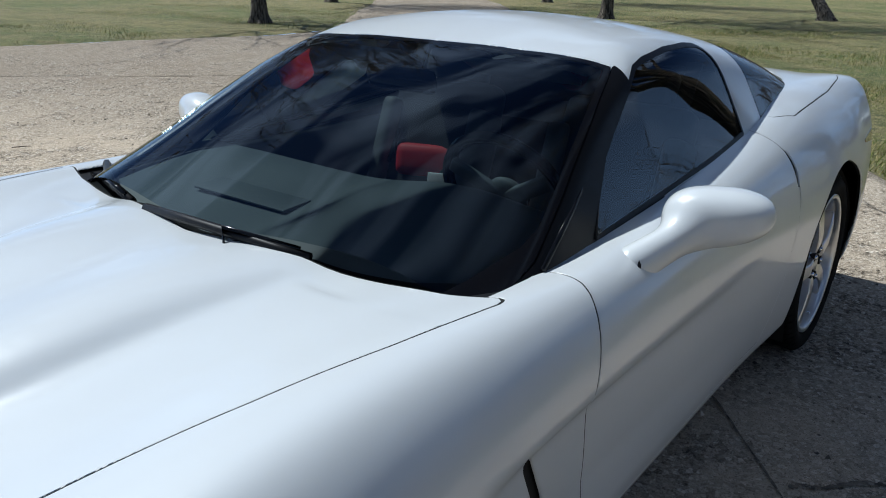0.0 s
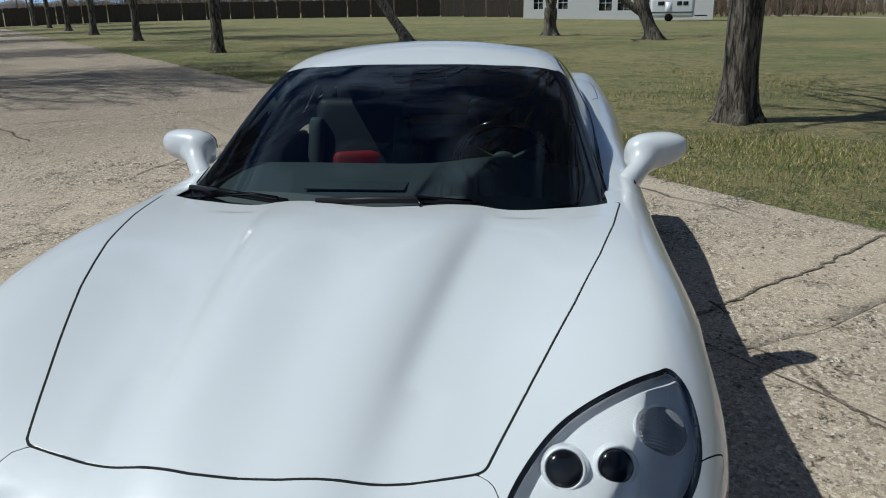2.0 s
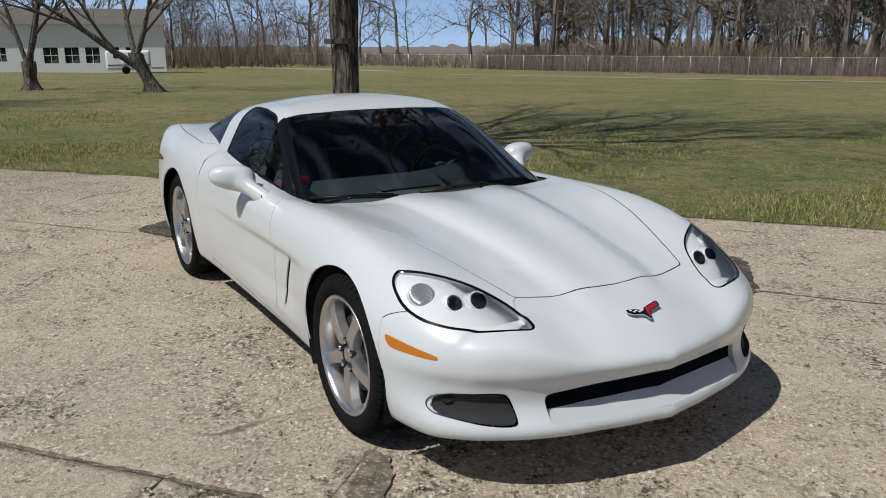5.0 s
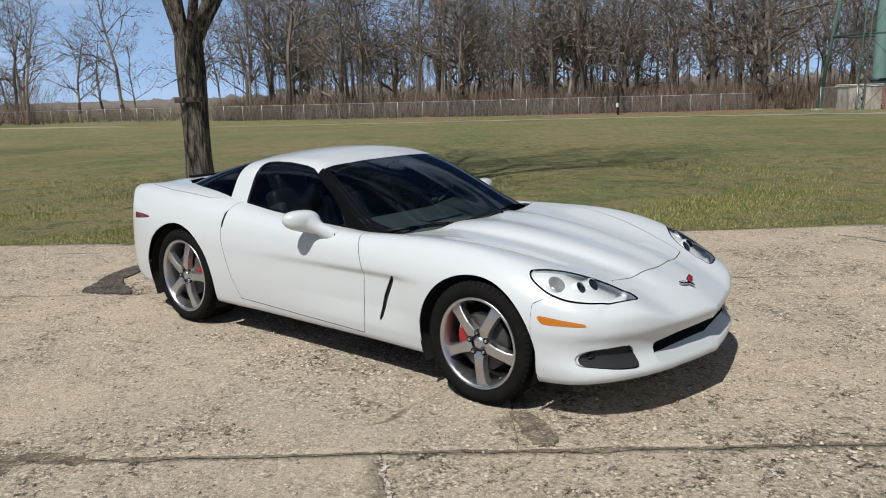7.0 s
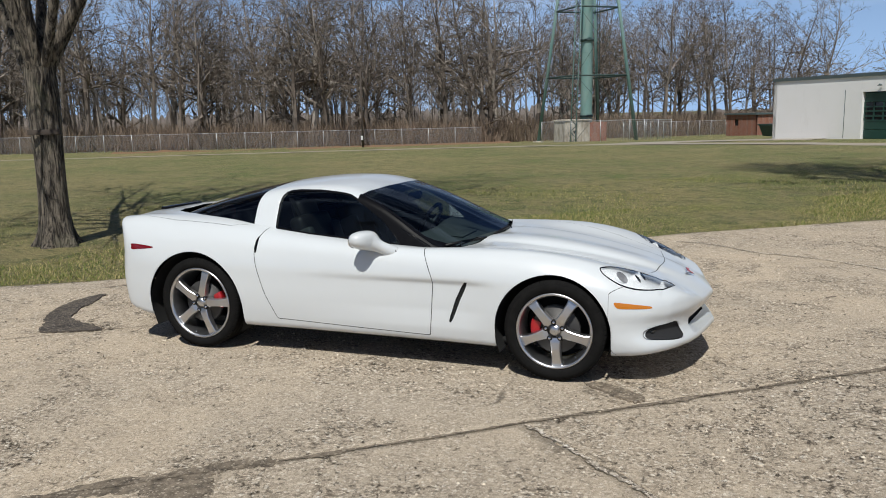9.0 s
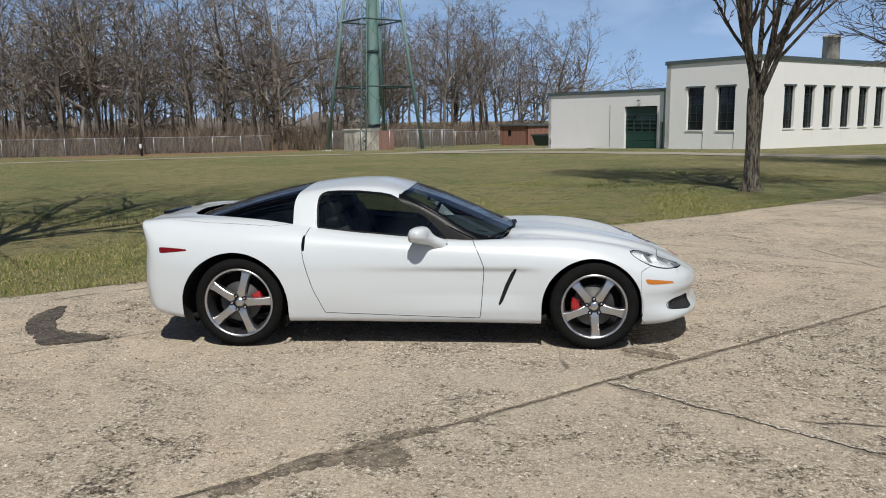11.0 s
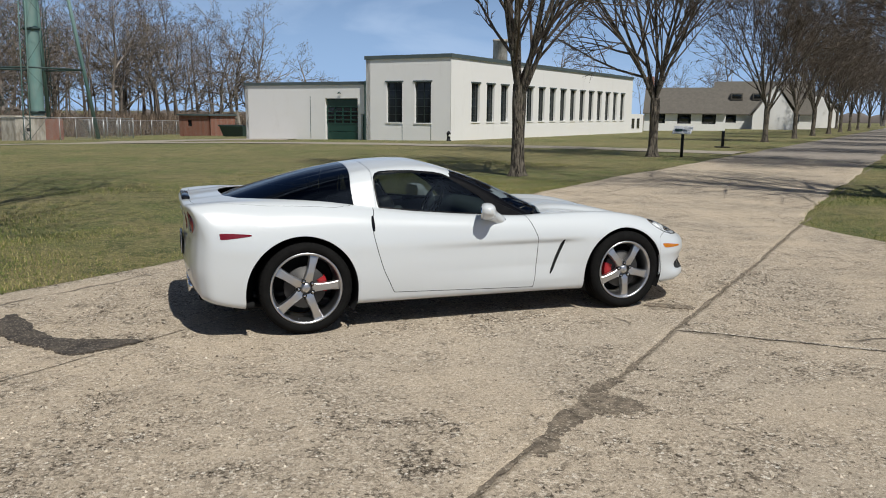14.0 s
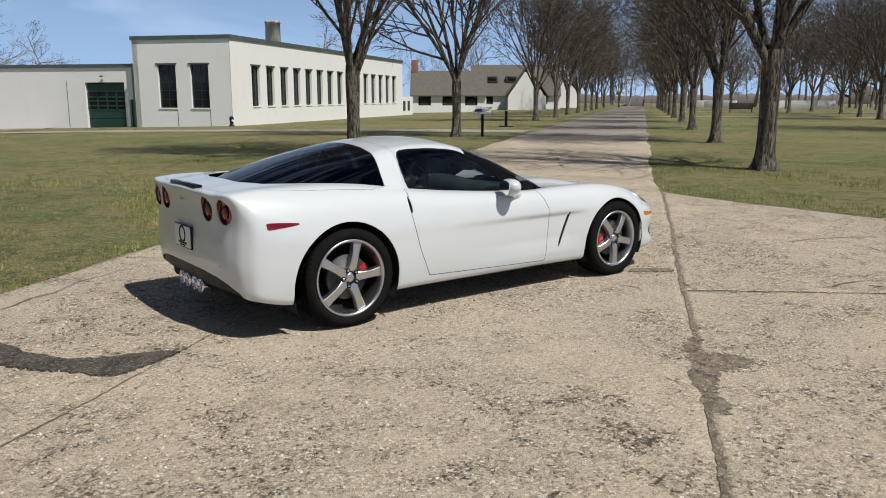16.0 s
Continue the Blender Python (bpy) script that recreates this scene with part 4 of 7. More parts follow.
SCOOP = loop2([(-.822, .850), (-.838, .846), (-.846, .80), (-.842, .752), (-.830, .742), (-.822, .75), (-.820, .80)], 4)
scoopf = inside(SCOOP, (0, 2), lambda v: .5 - np.abs(v[:, 1]))
scoopp, M = cut(refine(M, scoopf, .03, 2), scoopf)
DIFF = [(-.5, .15), (-.5, .408), (0, .408), (.30, .404), (.50, .390), (.64, .360), (.74, .315), (.79, .15)]
difff = inside(DIFF, (1, 2), lambda v: v[:, 0] + 1.75)
diffp, M = gap(M, difff, seams=SHUT)

# panels
HOOD = [(.775, -.5), (.775, 0), (.745, .2), (.718, .34), (.690, .5), (.664, .62), (.630, .728), (.65, .735), (.9, .699), (1.14, .650), (1.39, .583), (1.58, .522), (1.76, .462), (1.86, .428), (1.870, .415), (1.895, .30), (1.912, .19), (1.925, .08), (1.927, 0), (1.927, -.5)]
hoodf = inside(HOOD, (0, 1), lambda v: .5 - v[:, 2])
hood, M = gap(M, hoodf, .0028, SHUT)
COWL = [(1.0, -.5), (1.0, .5), (.78, .69), (.60, .70), (.49, .70), (.42, .66), (.50, .6), (.6, -.5)]
cowl, M = cut(M, inside(COWL, (0, 1), lambda v: .68 - v[:, 2]))
SEAM = [(2.6, -.5), (1.927, -.5), (1.927, 0), (1.912, .19), (1.872, .415), (1.888, .44), (1.95, .47), (1.97, .6), (1.90, .7), (1.80, .775), (1.725, .83), (1.68, .86), (1.66, 1.2), (2.6, 1.2)]
bumper, M = gap(M, inside(SEAM, (0, 1)), .0010, SHUT)
DOOR = np.concatenate([loop2([(.40, .90), (.440, .815), (.472, .752), (.508, .67), (.527, .605), (.519, .47), (.505, .29), (.497, .236)], 4, False), loop2([(.49, .231), (-.13, .249), (-.667, .268)], 4, False), loop2([(-.677, .272), (-.72, .365), (-.765, .463), (-.818, .639), (-.838, .74), (-.836, .80), (-.815, .87), (-.78, .95)], 4, False)])
door, M = gap(M, inside(DOOR, (0, 2), lambda v: .5 - np.abs(v[:, 1])), .0026, SHUT)
skirt, M = cut(M, lambda v: np.maximum(v[:, 2] - (.235 - .029 * (v[:, 0] - .49)), np.abs(v[:, 0] + .01) - .96))
LID = [(-.95, -.5), (-.95, .66), (-.985, .715), (-1.1, .752), (-1.34, .748), (-1.6, .737), (-1.86, .712), (-2.02, .67), (-2.075, .60), (-2.105, .4), (-2.115, .2), (-2.12, -.5)]
lid, M = gap(M, inside(LID, (0, 1), lambda v: .80 - v[:, 2]), .0022, SHUT)
fender, tail = cut(M, lambda v: -v[:, 0])

for f_ in (lambda v: headf(v) - .006, fogf, mouthf, ventf, scoopf, difff) + tuple(disc(*q) for q in TAILS):
    liner = cut(liner, f_)[1]
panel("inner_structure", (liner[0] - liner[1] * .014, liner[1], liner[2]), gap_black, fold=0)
for m_ in SHUT:
    for q_ in islands(m_):
        panel("shut_line", q_, gap_black, fold=0, push=-.0012)
hood_o = panel("hood", hood, paint)
panel("cowl", cowl, black_trim, push=-.012)
bump_o = panel("front_bumper", bumper, paint, fold=.02)
for s_, m_ in sides(fender):
    fen_o = panel("front_fender", m_, paint)
for s_, m_ in sides(door):
    door_o = panel("door", m_, paint)
    if s_ == "left":
        door_left = door_o
    else:
        door_right = door_o
for s_, m_ in sides(skirt):
    panel("side_skirt", m_, paint, fold=.004)
panel("hatch_lid", lid, paint)
tail_o = panel("rear_body", tail, paint)
panel("rear_diffuser", diffp, black_trim, push=-.012)
for s_, m_ in sides(ventp):
    panel("fender_vent", m_, gap_black, label="dark slanted vent slot", push=-.012)
for s_, m_ in sides(scoopp):
    panel("door_handle", m_, gloss_black, door_left if s_ == "left" else door_right, "recessed black door handle", push=-.006)
for s_, m_ in sides(ambp):
    panel("side_marker", m_, amber, label="amber side marker lamp", push=.002)
for s_, m_ in sides(redp):
    panel("side_marker", m_, red_lens, label="dark red side marker lamp", push=.002)
for s_, m_ in sides(fogp):
    panel("fog_recess", (m_[0] - np.array((.018, 0, 0)), m_[1], m_[2]), fog_grey, label="dark grey fog lamp recess", fold=-.017)
# the mouth: a painted shelf that slopes back to a black slot
v_, n_, t_ = mouthp
v_ = v_.copy()
v_[:, 0] -= np.maximum(v_[:, 2] - .272, 0) * .85
shelf, slot = cut((v_, n_, t_), lambda v: v[:, 2] - (.306 + .016 * (1 - v[:, 1] ** 2 * 4)))
panel("intake_shelf", (shelf[0], shelf[1] * 0 + np.array((.762, 0, .648)), shelf[2]), paint, bump_o, fold=0)
panel("grille", (slot[0] - np.array((.07, 0, 0)), slot[1] * 0 + np.array((1.0, 0, 0)), slot[2]), gap_black, label="black slot grille", fold=-.06)

# headlamps: clear cover, seal, bucket, two projectors and a round signal lamp
for (s_, m_), (_, ring_) in zip(sides(lens), sides(seal)):
    sg = 1 if s_ == "left" else -1
    head = panel("headlamp", m_, lens_clear, label="clear headlamp cover with twin projectors", fold=0, push=.002)
    panel("seal", ring_, gloss_black, head, "black rubber seal", fold=.006, push=-.001)
    v_, n_, t_ = m_
    ax = Vector((.52, sg * .10, .85)).normalized()
    d_ = v_ @ np.array(ax)
    low_ = v_ - np.array(ax) * (.012 + .30 * (d_ - d_.min()))[:, None]
    e_ = np.concatenate([t_[:, [0, 1]], t_[:, [1, 2]], t_[:, [2, 0]]])
    _, first_, cnt_ = np.unique(np.sort(e_, 1), axis=0, return_index=True, return_counts=True)
    b_ = e_[first_[cnt_ == 1]]
    k_ = len(v_)
    wall_ = np.concatenate([np.stack([b_[:, 1], b_[:, 0], b_[:, 0] + k_], 1), np.stack([b_[:, 1], b_[:, 0] + k_, b_[:, 1] + k_], 1)])
    part("bucket", (np.concatenate([low_, v_ - n_ * .002]), np.concatenate([t_, wall_])), lamp_white, head, "white lamp housing")
    for x_, a_, z_, r_ in ((1.818, .648, .637, .030), (1.836, .560, .637, .032)):
        ax = Vector((.80, 0, .60))
        c_ = Vector((x_, sg * a_, z_)) + ax * .010
        part("bezel", place(spin([(r_ * 1.75, -.080), (r_ * 1.36, -.016), (r_ * 1.20, -.002), (r_ * 1.10, .004), (r_ * 1.0, .002), (r_ * .98, -.01)], 32), facing(c_, ax)), lamp_white, head, "bright projector ring")
        ball("projector", c_, r_, gloss_black, head, (1, 1, .35), ax, "dark glass projector lens")
    ax = Vector((.66, sg * .25, .70)).normalized()
    c_ = Vector((1.742, sg * .735, .668)) - ax * .002
    part("signal_cup", place(spin([(.056, -.06), (.050, -.004), (.045, .002)], 32), facing(c_, ax)), lamp_white, head)
    ball("signal_lamp", c_, .046, lamp_rib, head, (1, 1, .22), ax, "ribbed round signal reflector")
for sg in (1, -1):
    ball("fog_lamp", (1.925, sg * .715, .340), .034, lens_clear, car, (.8, 1.25, .75), label="small clear fog lamp")
    ball("fog_reflector", (1.915, sg * .715, .340), .029, chrome, car, (.8, 1.25, .75))

# round tail lamps
for p_, (a_, z_, r_) in zip(tail_pieces, TAILS):
    for s_, m_ in sides(p_):
        sg = 1 if s_ == "left" else -1
        lamp_o = panel("tail_lamp", m_, red_lens, label="round red tail lamp in a recess", push=-.022, fold=-.022)
        c_ = Vector((m_[0][:, 0].mean() + .016, sg * a_, z_))
        part("lamp_ring", place(spin([(r_ * .99, -.006), (r_ * .99, .008), (r_ * .95, .012), (r_ * .92, .008)], 36), facing(c_, (-1, -.02, .0))), red_lens, lamp_o)
        part("inner_lens", place(spin([(r_ * .52, .004), (r_ * .5, .014), (.004, .018)], 32), facing(c_, (-1, 0, 0))), red_lens, lamp_o)

# centre brake lamp, plate, exhaust
slab("brake_lamp", (.060, .48, .030), pose(-2.132, 0, .958, 0, 4, 0), gloss_black, car, .012, "dark centre brake lamp on the tail edge")
slab("plate_frame", (.012, .312, .162), pose(-2.168, 0, .600, 0, 0, 0), gloss_black, car, .004)
slab("rear_valance", (.30, 1.10, .07), pose(-1.93, 0, .275, 0, -8, 0), gap_black, car, .03)
slab("name_bar", (.004, .20, .012), pose(-2.128, -.52, .475, 0, 0, -14), lamp_rib, car, .001)
plate = slab("plate", (.012, .296, .148), pose(-2.172, 0, .600, 0, 0, 0), tag_white, car, .004, "white dealer plate with a dark round mark")
part("plate_mark", place(spin([(.062, 0), (.060, .003), (.047, .003), (.045, 0)], 32), facing((-2.178, 0, .615), (-1, 0, .0))), black_trim, plate)
for dy, wd, dz in ((0, .16, -.045), (0, .10, -.062)):
    slab("plate_bar", (.003, wd, .012), pose(-2.1785, dy, .60 + dz), black_trim, plate, 0)
for y_ in (-.175, -.070, .070, .175):
    pipe = part("tailpipe", place(spin([(.034, -.20), (.046, -.20), (.049, .02), (.046, .036), (.042, .032), (.040, .0)], 28), facing((-2.105, y_, .272), (-1, 0, 0))), chrome, car, "polished round tailpipe")
    part("bore", place(spin([(.0415, .012), (.040, -.14), (.001, -.14)], 28), facing((-2.105, y_, .272), (-1, 0, 0))), gap_black, pipe, "black pipe bore")

# nose and tail marks in plain shapes
mark = empty("nose_mark")
mark.parent = car
mark.location = (2.098, 0, .577)
U = Vector((0, 1, 0))
V = Vector((-.91, 0, .415))
N = Vector((.415, 0, .91))


def flat(name, pts, h, mat, parent):
    k = len(pts)
    v = [tuple(U * a + V * b + N * (.0 if i == 0 else h)) for i in (0, 1) for a, b in pts]
    f = [list(range(k, 2 * k)), list(range(k))[::-1]] + [[i, (i + 1) % k, k + (i + 1) % k, k + i] for i in range(k)]
    return part(name, (v, f), mat, parent, smooth=False)


flat("silver_base", [(-.076, .010), (-.074, .026), (-.035, .020), (-.004, .006), (.010, .020), (.082, .040), (.090, .036), (.084, .012), (.022, -.004), (.004, -.040), (-.006, -.036), (-.018, -.012), (-.060, -.004)], .003, chrome, mark)
flat("red_flag", [(.013, .016), (.078, .034), (.082, .032), (.077, .013), (.020, .000), (.006, -.030), (.002, -.028)], .0045, caliper_red, mark)
flat("black_flag", [(-.070, .021), (-.037, .015), (-.006, .001), (-.010, -.018), (-.020, -.008), (-.058, .001)], .0045, gloss_black, mark)
for i in range(5):
    for j in range(2):
        if (i + j) % 2:
            x0, y0 = -.064 + i * .011, .008 - i * .0028 + j * .006
            flat("white_check", [(x0, y0), (x0 + .009, y0 - .002), (x0 + .009, y0 + .004), (x0, y0 + .006)], .0055, tag_white, mark)
slab("tail_mark", (.006, .10, .022), pose(-2.163, 0, .86), chrome, car, .002, "small bright tail mark")

# cabin: screen, roof, pillars, side windows, rear glass
C = cut(cabin_all, lambda v: v[:, 2] - cabin_low(v[:, 0]))[1]
SCREEN = [(1.3, -.5), (-.075, -.5), (-.075, 0), (-.082, .3), (-.096, .42), (-.112, .508), (-.122, .535), (-.085, .550), (.093, .600), (.30, .652), (.46, .688), (.60, .69), (.72, .68), (1.3, .66)]
screenf = inside(SCREEN, (0, 1))
ws, C = gap(C, screenf, .0015)
HOOD_BACK = spl([(0, .775), (.2, .745), (.34, .718), (.5, .690), (.62, .664), (.728, .630), (.9, .57)])
ws = cut(ws, lambda v: v[:, 0] - HOOD_BACK(np.abs(v[:, 1])) + .004)[0]
WIN = np.array([(.238, .818), (-.124, .845), (-.465, .874), (-.745, .905), (-.752, .96), (-.758, 1.06), (-.752, 1.115), (-.735, 1.138), (-.70, 1.150), (-.62, 1.156), (-.45, 1.156), (-.276, 1.142), (-.20, 1.128), (-.145, 1.103), (-.03, 1.035), (.085, .965)])
winf = inside(WIN, (0, 2), lambda v: .40 - np.abs(v[:, 1]))
win, C = cut(C, winf)
wseal, C = cut(C, lambda v: winf(v) - .011)
hatch_x = spl([(0, -.895), (.3, -.91), (.5, -.935), (.62, -.95), (.72, -.94), (.8, -.932), (1.0, -.92)])
hglass, C = gap(C, lambda v: v[:, 0] - hatch_x(np.abs(v[:, 1])), .002)
roof, pillar = cut(C, lambda v: np.minimum(v[:, 0] + .135, np.abs(v[:, 1]) - .536))
halo, roof = gap(roof, lambda v: v[:, 0] + .772, .002)
wsg, wsb = cut(ws, lambda v: -(np.minimum(-screenf(v), .2) - .018 - .07 * np.clip((v[:, 0] - .40) / .3, 0, 1)))
screen_o = panel("windscreen", wsg, screen_glass, label="tinted curved windscreen", fold=0)
panel("black_border", wsb, gloss_black, screen_o, "black border of the glass", fold=.006)
panel("roof_panel", roof, paint, fold=.012)
panel("roof_hoop", halo, paint, fold=.012)
for s_, m_ in sides(pillar):
    panel("windscreen_pillar", m_, pillar_black, fold=.01)
for s_, m_ in sides(win):
    panel("side_window", m_, side_glass, fold=0, push=-.002)
for s_, m_ in sides(wseal):
    panel("window_seal", m_, pillar_black, fold=.012)
hatch_o = panel("rear_window", hglass, rear_glass, label="dark tinted fastback rear window", fold=.004)

for sg in (1, -1):
    tube("pillar_strip", [(-.115, sg * .548, 1.108), (-.02, sg * .584, 1.046), (.093, sg * .618, .982), (.28, sg * .668, .888), (.455, sg * .702, .806)], .007, gloss_black, car, 8, "thin dark strip along the screen pillar")
    tube("sail_edge", [(.088, sg * .636, .962), (.165, sg * .668, .89), (.236, sg * .706, .815)], .004, black_trim, car, 6)

# mirrors
def mirror(sg):
    h = .006
    xs, ys, zs = np.arange(-.14, .34, h), np.arange(.74, 1.06, h), np.arange(.70, .98, h)
    X, Y, Z = np.meshgrid(xs, ys, zs, indexing="ij")
    c = np.array((.060, .905, .866))
    u = np.array((-.34, .94, .02))
    w = np.array((.94, .34, 0.0))
    d = [X - c[0], Y - c[1], Z - c[2]]
    a = d[0] * u[0] + d[1] * u[1] + d[2] * u[2]
    b = d[0] * w[0] + d[1] * w[1]
    e = d[2] - .012 * a / .1
    rad = np.clip(1 - .16 * a / .11, .6, 1.3)
    head = ((np.abs(a) / .118) ** 2.6 + (np.abs(b) / .066) ** 2.4 + (np.abs(e) / (.066 * rad)) ** 2.4) ** (1 / 2.5) - 1
    head = np.maximum(head * .065, -b - .050)
    p0, p1 = np.array((.222, .79, .772)), np.array((.115, .865, .838))
    ab = p1 - p0
    t = np.clip(((X - p0[0]) * ab[0] + (Y - p0[1]) * ab[1] + (Z - p0[2]) * ab[2]) / (ab @ ab), 0, 1)
    arm = np.sqrt((X - p0[0] - t * ab[0]) ** 2 + ((Y - p0[1] - t * ab[1]) * 1.15) ** 2 + (Z - p0[2] - t * ab[2]) ** 2) - (.046 - .008 * t)
    k_ = .035
    hh = np.maximum(k_ - np.abs(head - arm), 0)
    f = np.minimum(head, arm) - hh * hh / (4 * k_)
    v, n, t = contour(f.astype(np.float32), xs, ys, zs)
    v[:, 1] *= sg
    n[:, 1] *= sg
    if sg < 0:
        t = t[:, ::-1]
    ob = panel("door_mirror", (v, n, t), paint, label="white door mirror housing", fold=0)
    wv = Vector((.94, .34 * sg, 0))
    uv = Vector((-.34, .94 * sg, .02))
    cc = Vector((c[0], c[1] * sg, c[2])) - wv * .0515
    pts = [cc + uv * (.098 * np.sign(np.cos(q)) * abs(np.cos(q)) ** .7) + Vector((0, 0, .054 * np.sign(np.sin(q)) * abs(np.sin(q)) ** .7)) for q in np.linspace(0, 2 * np.pi, 28, endpoint=False)]
    part("mirror_glass", ([tuple(p) for p in pts] + [tuple(p + wv * .004) for p in pts], [list(range(28)), list(range(28, 56))[::-1]] + [[i, (i + 1) % 28, 28 + (i + 1) % 28, 28 + i] for i in range(28)]), mirror_mat, ob, "mirror glass", smooth=False)
    part("base_gasket", place(spin([(.036, -.006), (.037, .002), (.030, .005)], 28), facing((.222, .822 * sg, .772), (.1, sg, .25))), black_trim, ob)


mirror(1)
mirror(-1)


# wheels
def wheel(x, sg, R, Wd, rr, face, ang, cal):
    """A wheel with tyre, rim, five spokes, hub, nuts, brake disc and caliper. Its own z axis points out of the car."""
    base = Matrix.Translation((x, sg * face, R)) @ Matrix(((1, 0, 0, 0), (0, 0, sg, 0), (0, 1, 0, 0), (0, 0, 0, 1)))
    flip = base.to_3x3().determinant() < 0
    def fx(mesh):
        v, f = place(mesh, base)
        return v, [list(q)[::-1] for q in f] if flip and not isinstance(f, np.ndarray) else (f[:, ::-1] if flip else f)
    w = empty("wheel")
    w.parent = car
    o, i = .012, -Wd + .012
    prof = [(rr - .004, -.01), (rr + .004, .0), (rr + .012, .008), ((rr + R) / 2, .016), (R - .022, .010), (R - .008, -.004)]
    for g in np.linspace(-.02, -Wd + .045, 5):
        prof += [(R - .001, g), (R - .001, g - .026), (R - .009, g - .028), (R - .009, g - .034)]
    prof += [(R - .012, i - .004), (R - .03, i - .014), (rr + .01, i - .01), (rr - .004, i)]
    tyre_o = part("tyre", fx(spin(prof, 96)), rubber, w, "black low-profile road tyre")
    # tread blocks round the shoulder
    tv, tf = [], []
    nb = 64
    for j in range(nb):
        a0, a1 = 2 * np.pi * j / nb, 2 * np.pi * (j + .72) / nb
        k0 = len(tv)
        for a in (a0, a1):
            for r_, h_ in ((R - .020, .0105), (R - .0035, -.003), (R + .0008, -.016), (R - .012, -.016)):
                tv.append((r_ * np.cos(a), r_ * np.sin(a), h_))
        tf += [[k0, k0 + 1, k0 + 5, k0 + 4], [k0 + 1, k0 + 2, k0 + 6, k0 + 5], [k0, k0 + 3, k0 + 2, k0 + 1], [k0 + 4, k0 + 5, k0 + 6, k0 + 7]]
    part("tread_block", fx((np.array(tv), tf)), rubber, tyre_o, smooth=False)
    rim_o = part("rim", fx(spin([(rr - .002, -Wd + .03), (rr - .022, -Wd + .05), (rr - .030, -.075), (rr - .020, -.030), (rr - .016, -.012), (rr - .012, .002), (rr - .003, .007), (rr + .004, .005), (rr + .005, -.006), (rr + .002, -.02)], 72)), alloy, w, "polished alloy rim")
    # black disc added for the shade behind the spokes
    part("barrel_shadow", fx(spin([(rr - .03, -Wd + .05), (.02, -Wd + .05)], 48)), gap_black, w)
    for q in range(5):
        a = radians(ang + 72 * q)
        # a spoke: wide at hub and rim, dished face, with a bevelled rim
        st = [(.045, .036, -.012), (.075, .030, -.004), (.12, .0265, .000), (.18, .027, -.004), (rr - .030, .032, -.010), (rr - .012, .040, -.016)]
        v, f = [], []
        for r_, hw, z_ in st:
            for t_, dz in ((-hw - .004, -.040), (-hw, -.004), (-hw * .82, 0), (hw * .82, 0), (hw, -.004), (hw + .004, -.040)):
                v.append((r_ * np.cos(a) - t_ * np.sin(a), r_ * np.sin(a) + t_ * np.cos(a), z_ + dz))
        for s_ in range(len(st) - 1):
            for e_ in range(5):
                p = s_ * 6 + e_
                f.append([p, p + 6, p + 7, p + 1])
        part("spoke", fx((np.array(v), f)), alloy, w, smooth=False)
        b = a + radians(36)
        # black-topped caps give the lug holes their shade
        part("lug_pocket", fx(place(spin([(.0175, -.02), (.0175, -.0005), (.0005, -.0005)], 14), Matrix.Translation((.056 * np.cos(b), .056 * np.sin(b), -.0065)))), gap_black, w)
        part("lug_nut", fx(place(spin([(.0095, -.03), (.0095, -.004), (.007, .000), (.0005, .001)], 8), Matrix.Translation((.056 * np.cos(b), .056 * np.sin(b), .0)))), chrome, w)
    part("hub", fx(spin([(.075, -.05), (.073, -.022), (.070, -.018), (.033, -.018), (.030, -.012), (.025, -.009), (.001, -.008)], 40)), alloy, w, "alloy hub with a centre cap")
    part("brake_disc", fx(spin([(.155, -.085), (.155, -.060), (.153, -.058), (.085, -.058), (.082, -.045), (.001, -.045)], 60)), disc_steel, w, "grooved steel brake disc")
    cv, cf = [], []
    for k2, a in enumerate(np.linspace(radians(cal - 22), radians(cal + 22), 9)):
        for r_, z_ in ((.100, -.10), (.100, -.056), (.108, -.050), (.148, -.050), (.164, -.058), (.166, -.10)):
            cv.append((r_ * np.cos(a), r_ * np.sin(a), z_))
    for k2 in range(8):
        for e_ in range(5):
            p = k2 * 6 + e_
            cf.append([p, p + 6, p + 7, p + 1])
    cf += [list(range(6)), list(range(48, 54))[::-1]]
    part("brake_caliper", fx((np.array(cv), cf)), caliper_red, w, "red brake caliper", smooth=False)
    part("valve", fx(place(spin([(.004, 0), (.004, .012), (.0005, .013)], 8), Matrix.Translation(((rr - .03) * np.cos(radians(ang - 108)), (rr - .03) * np.sin(radians(ang - 108)), -.02)))), chrome, w)


for sg in (-1, 1):
    wheel(1.3425, sg, .327, .245, .241, .868, 58, 180)
    wheel(-1.3425, sg, .341, .285, .262, .868, 3, 8)
    for cx, cz, r in ((1.325, .318, .374), (-1.366, .322, .413)):
        a = np.linspace(radians(-25), radians(205), 40)
        v = np.concatenate([np.stack([cx + r * np.cos(a), np.full(40, sg * yy), cz + r * np.sin(a)], 1) for yy in (.885, .60, .50)])
        v[80:, 0] = cx + (v[80:, 0] - cx) * .3
        v[80:, 2] = cz + (v[80:, 2] - cz) * .3
        f = [[i * 40 + j, i * 40 + j + 1, (i + 1) * 40 + j + 1, (i + 1) * 40 + j] for i in range(2) for j in range(39)]
        v[:40, 1] = sg * np.interp(v[:40, 2], [0, .45, .6, .75], [.862, .872, .85, .80])
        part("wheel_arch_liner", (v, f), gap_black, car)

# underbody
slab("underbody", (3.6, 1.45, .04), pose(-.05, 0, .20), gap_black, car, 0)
# ---- inside of the car ----
slab("cabin_floor", (2.3, 1.36, .03), pose(-.55, 0, .27), cabin_black, car, 0)
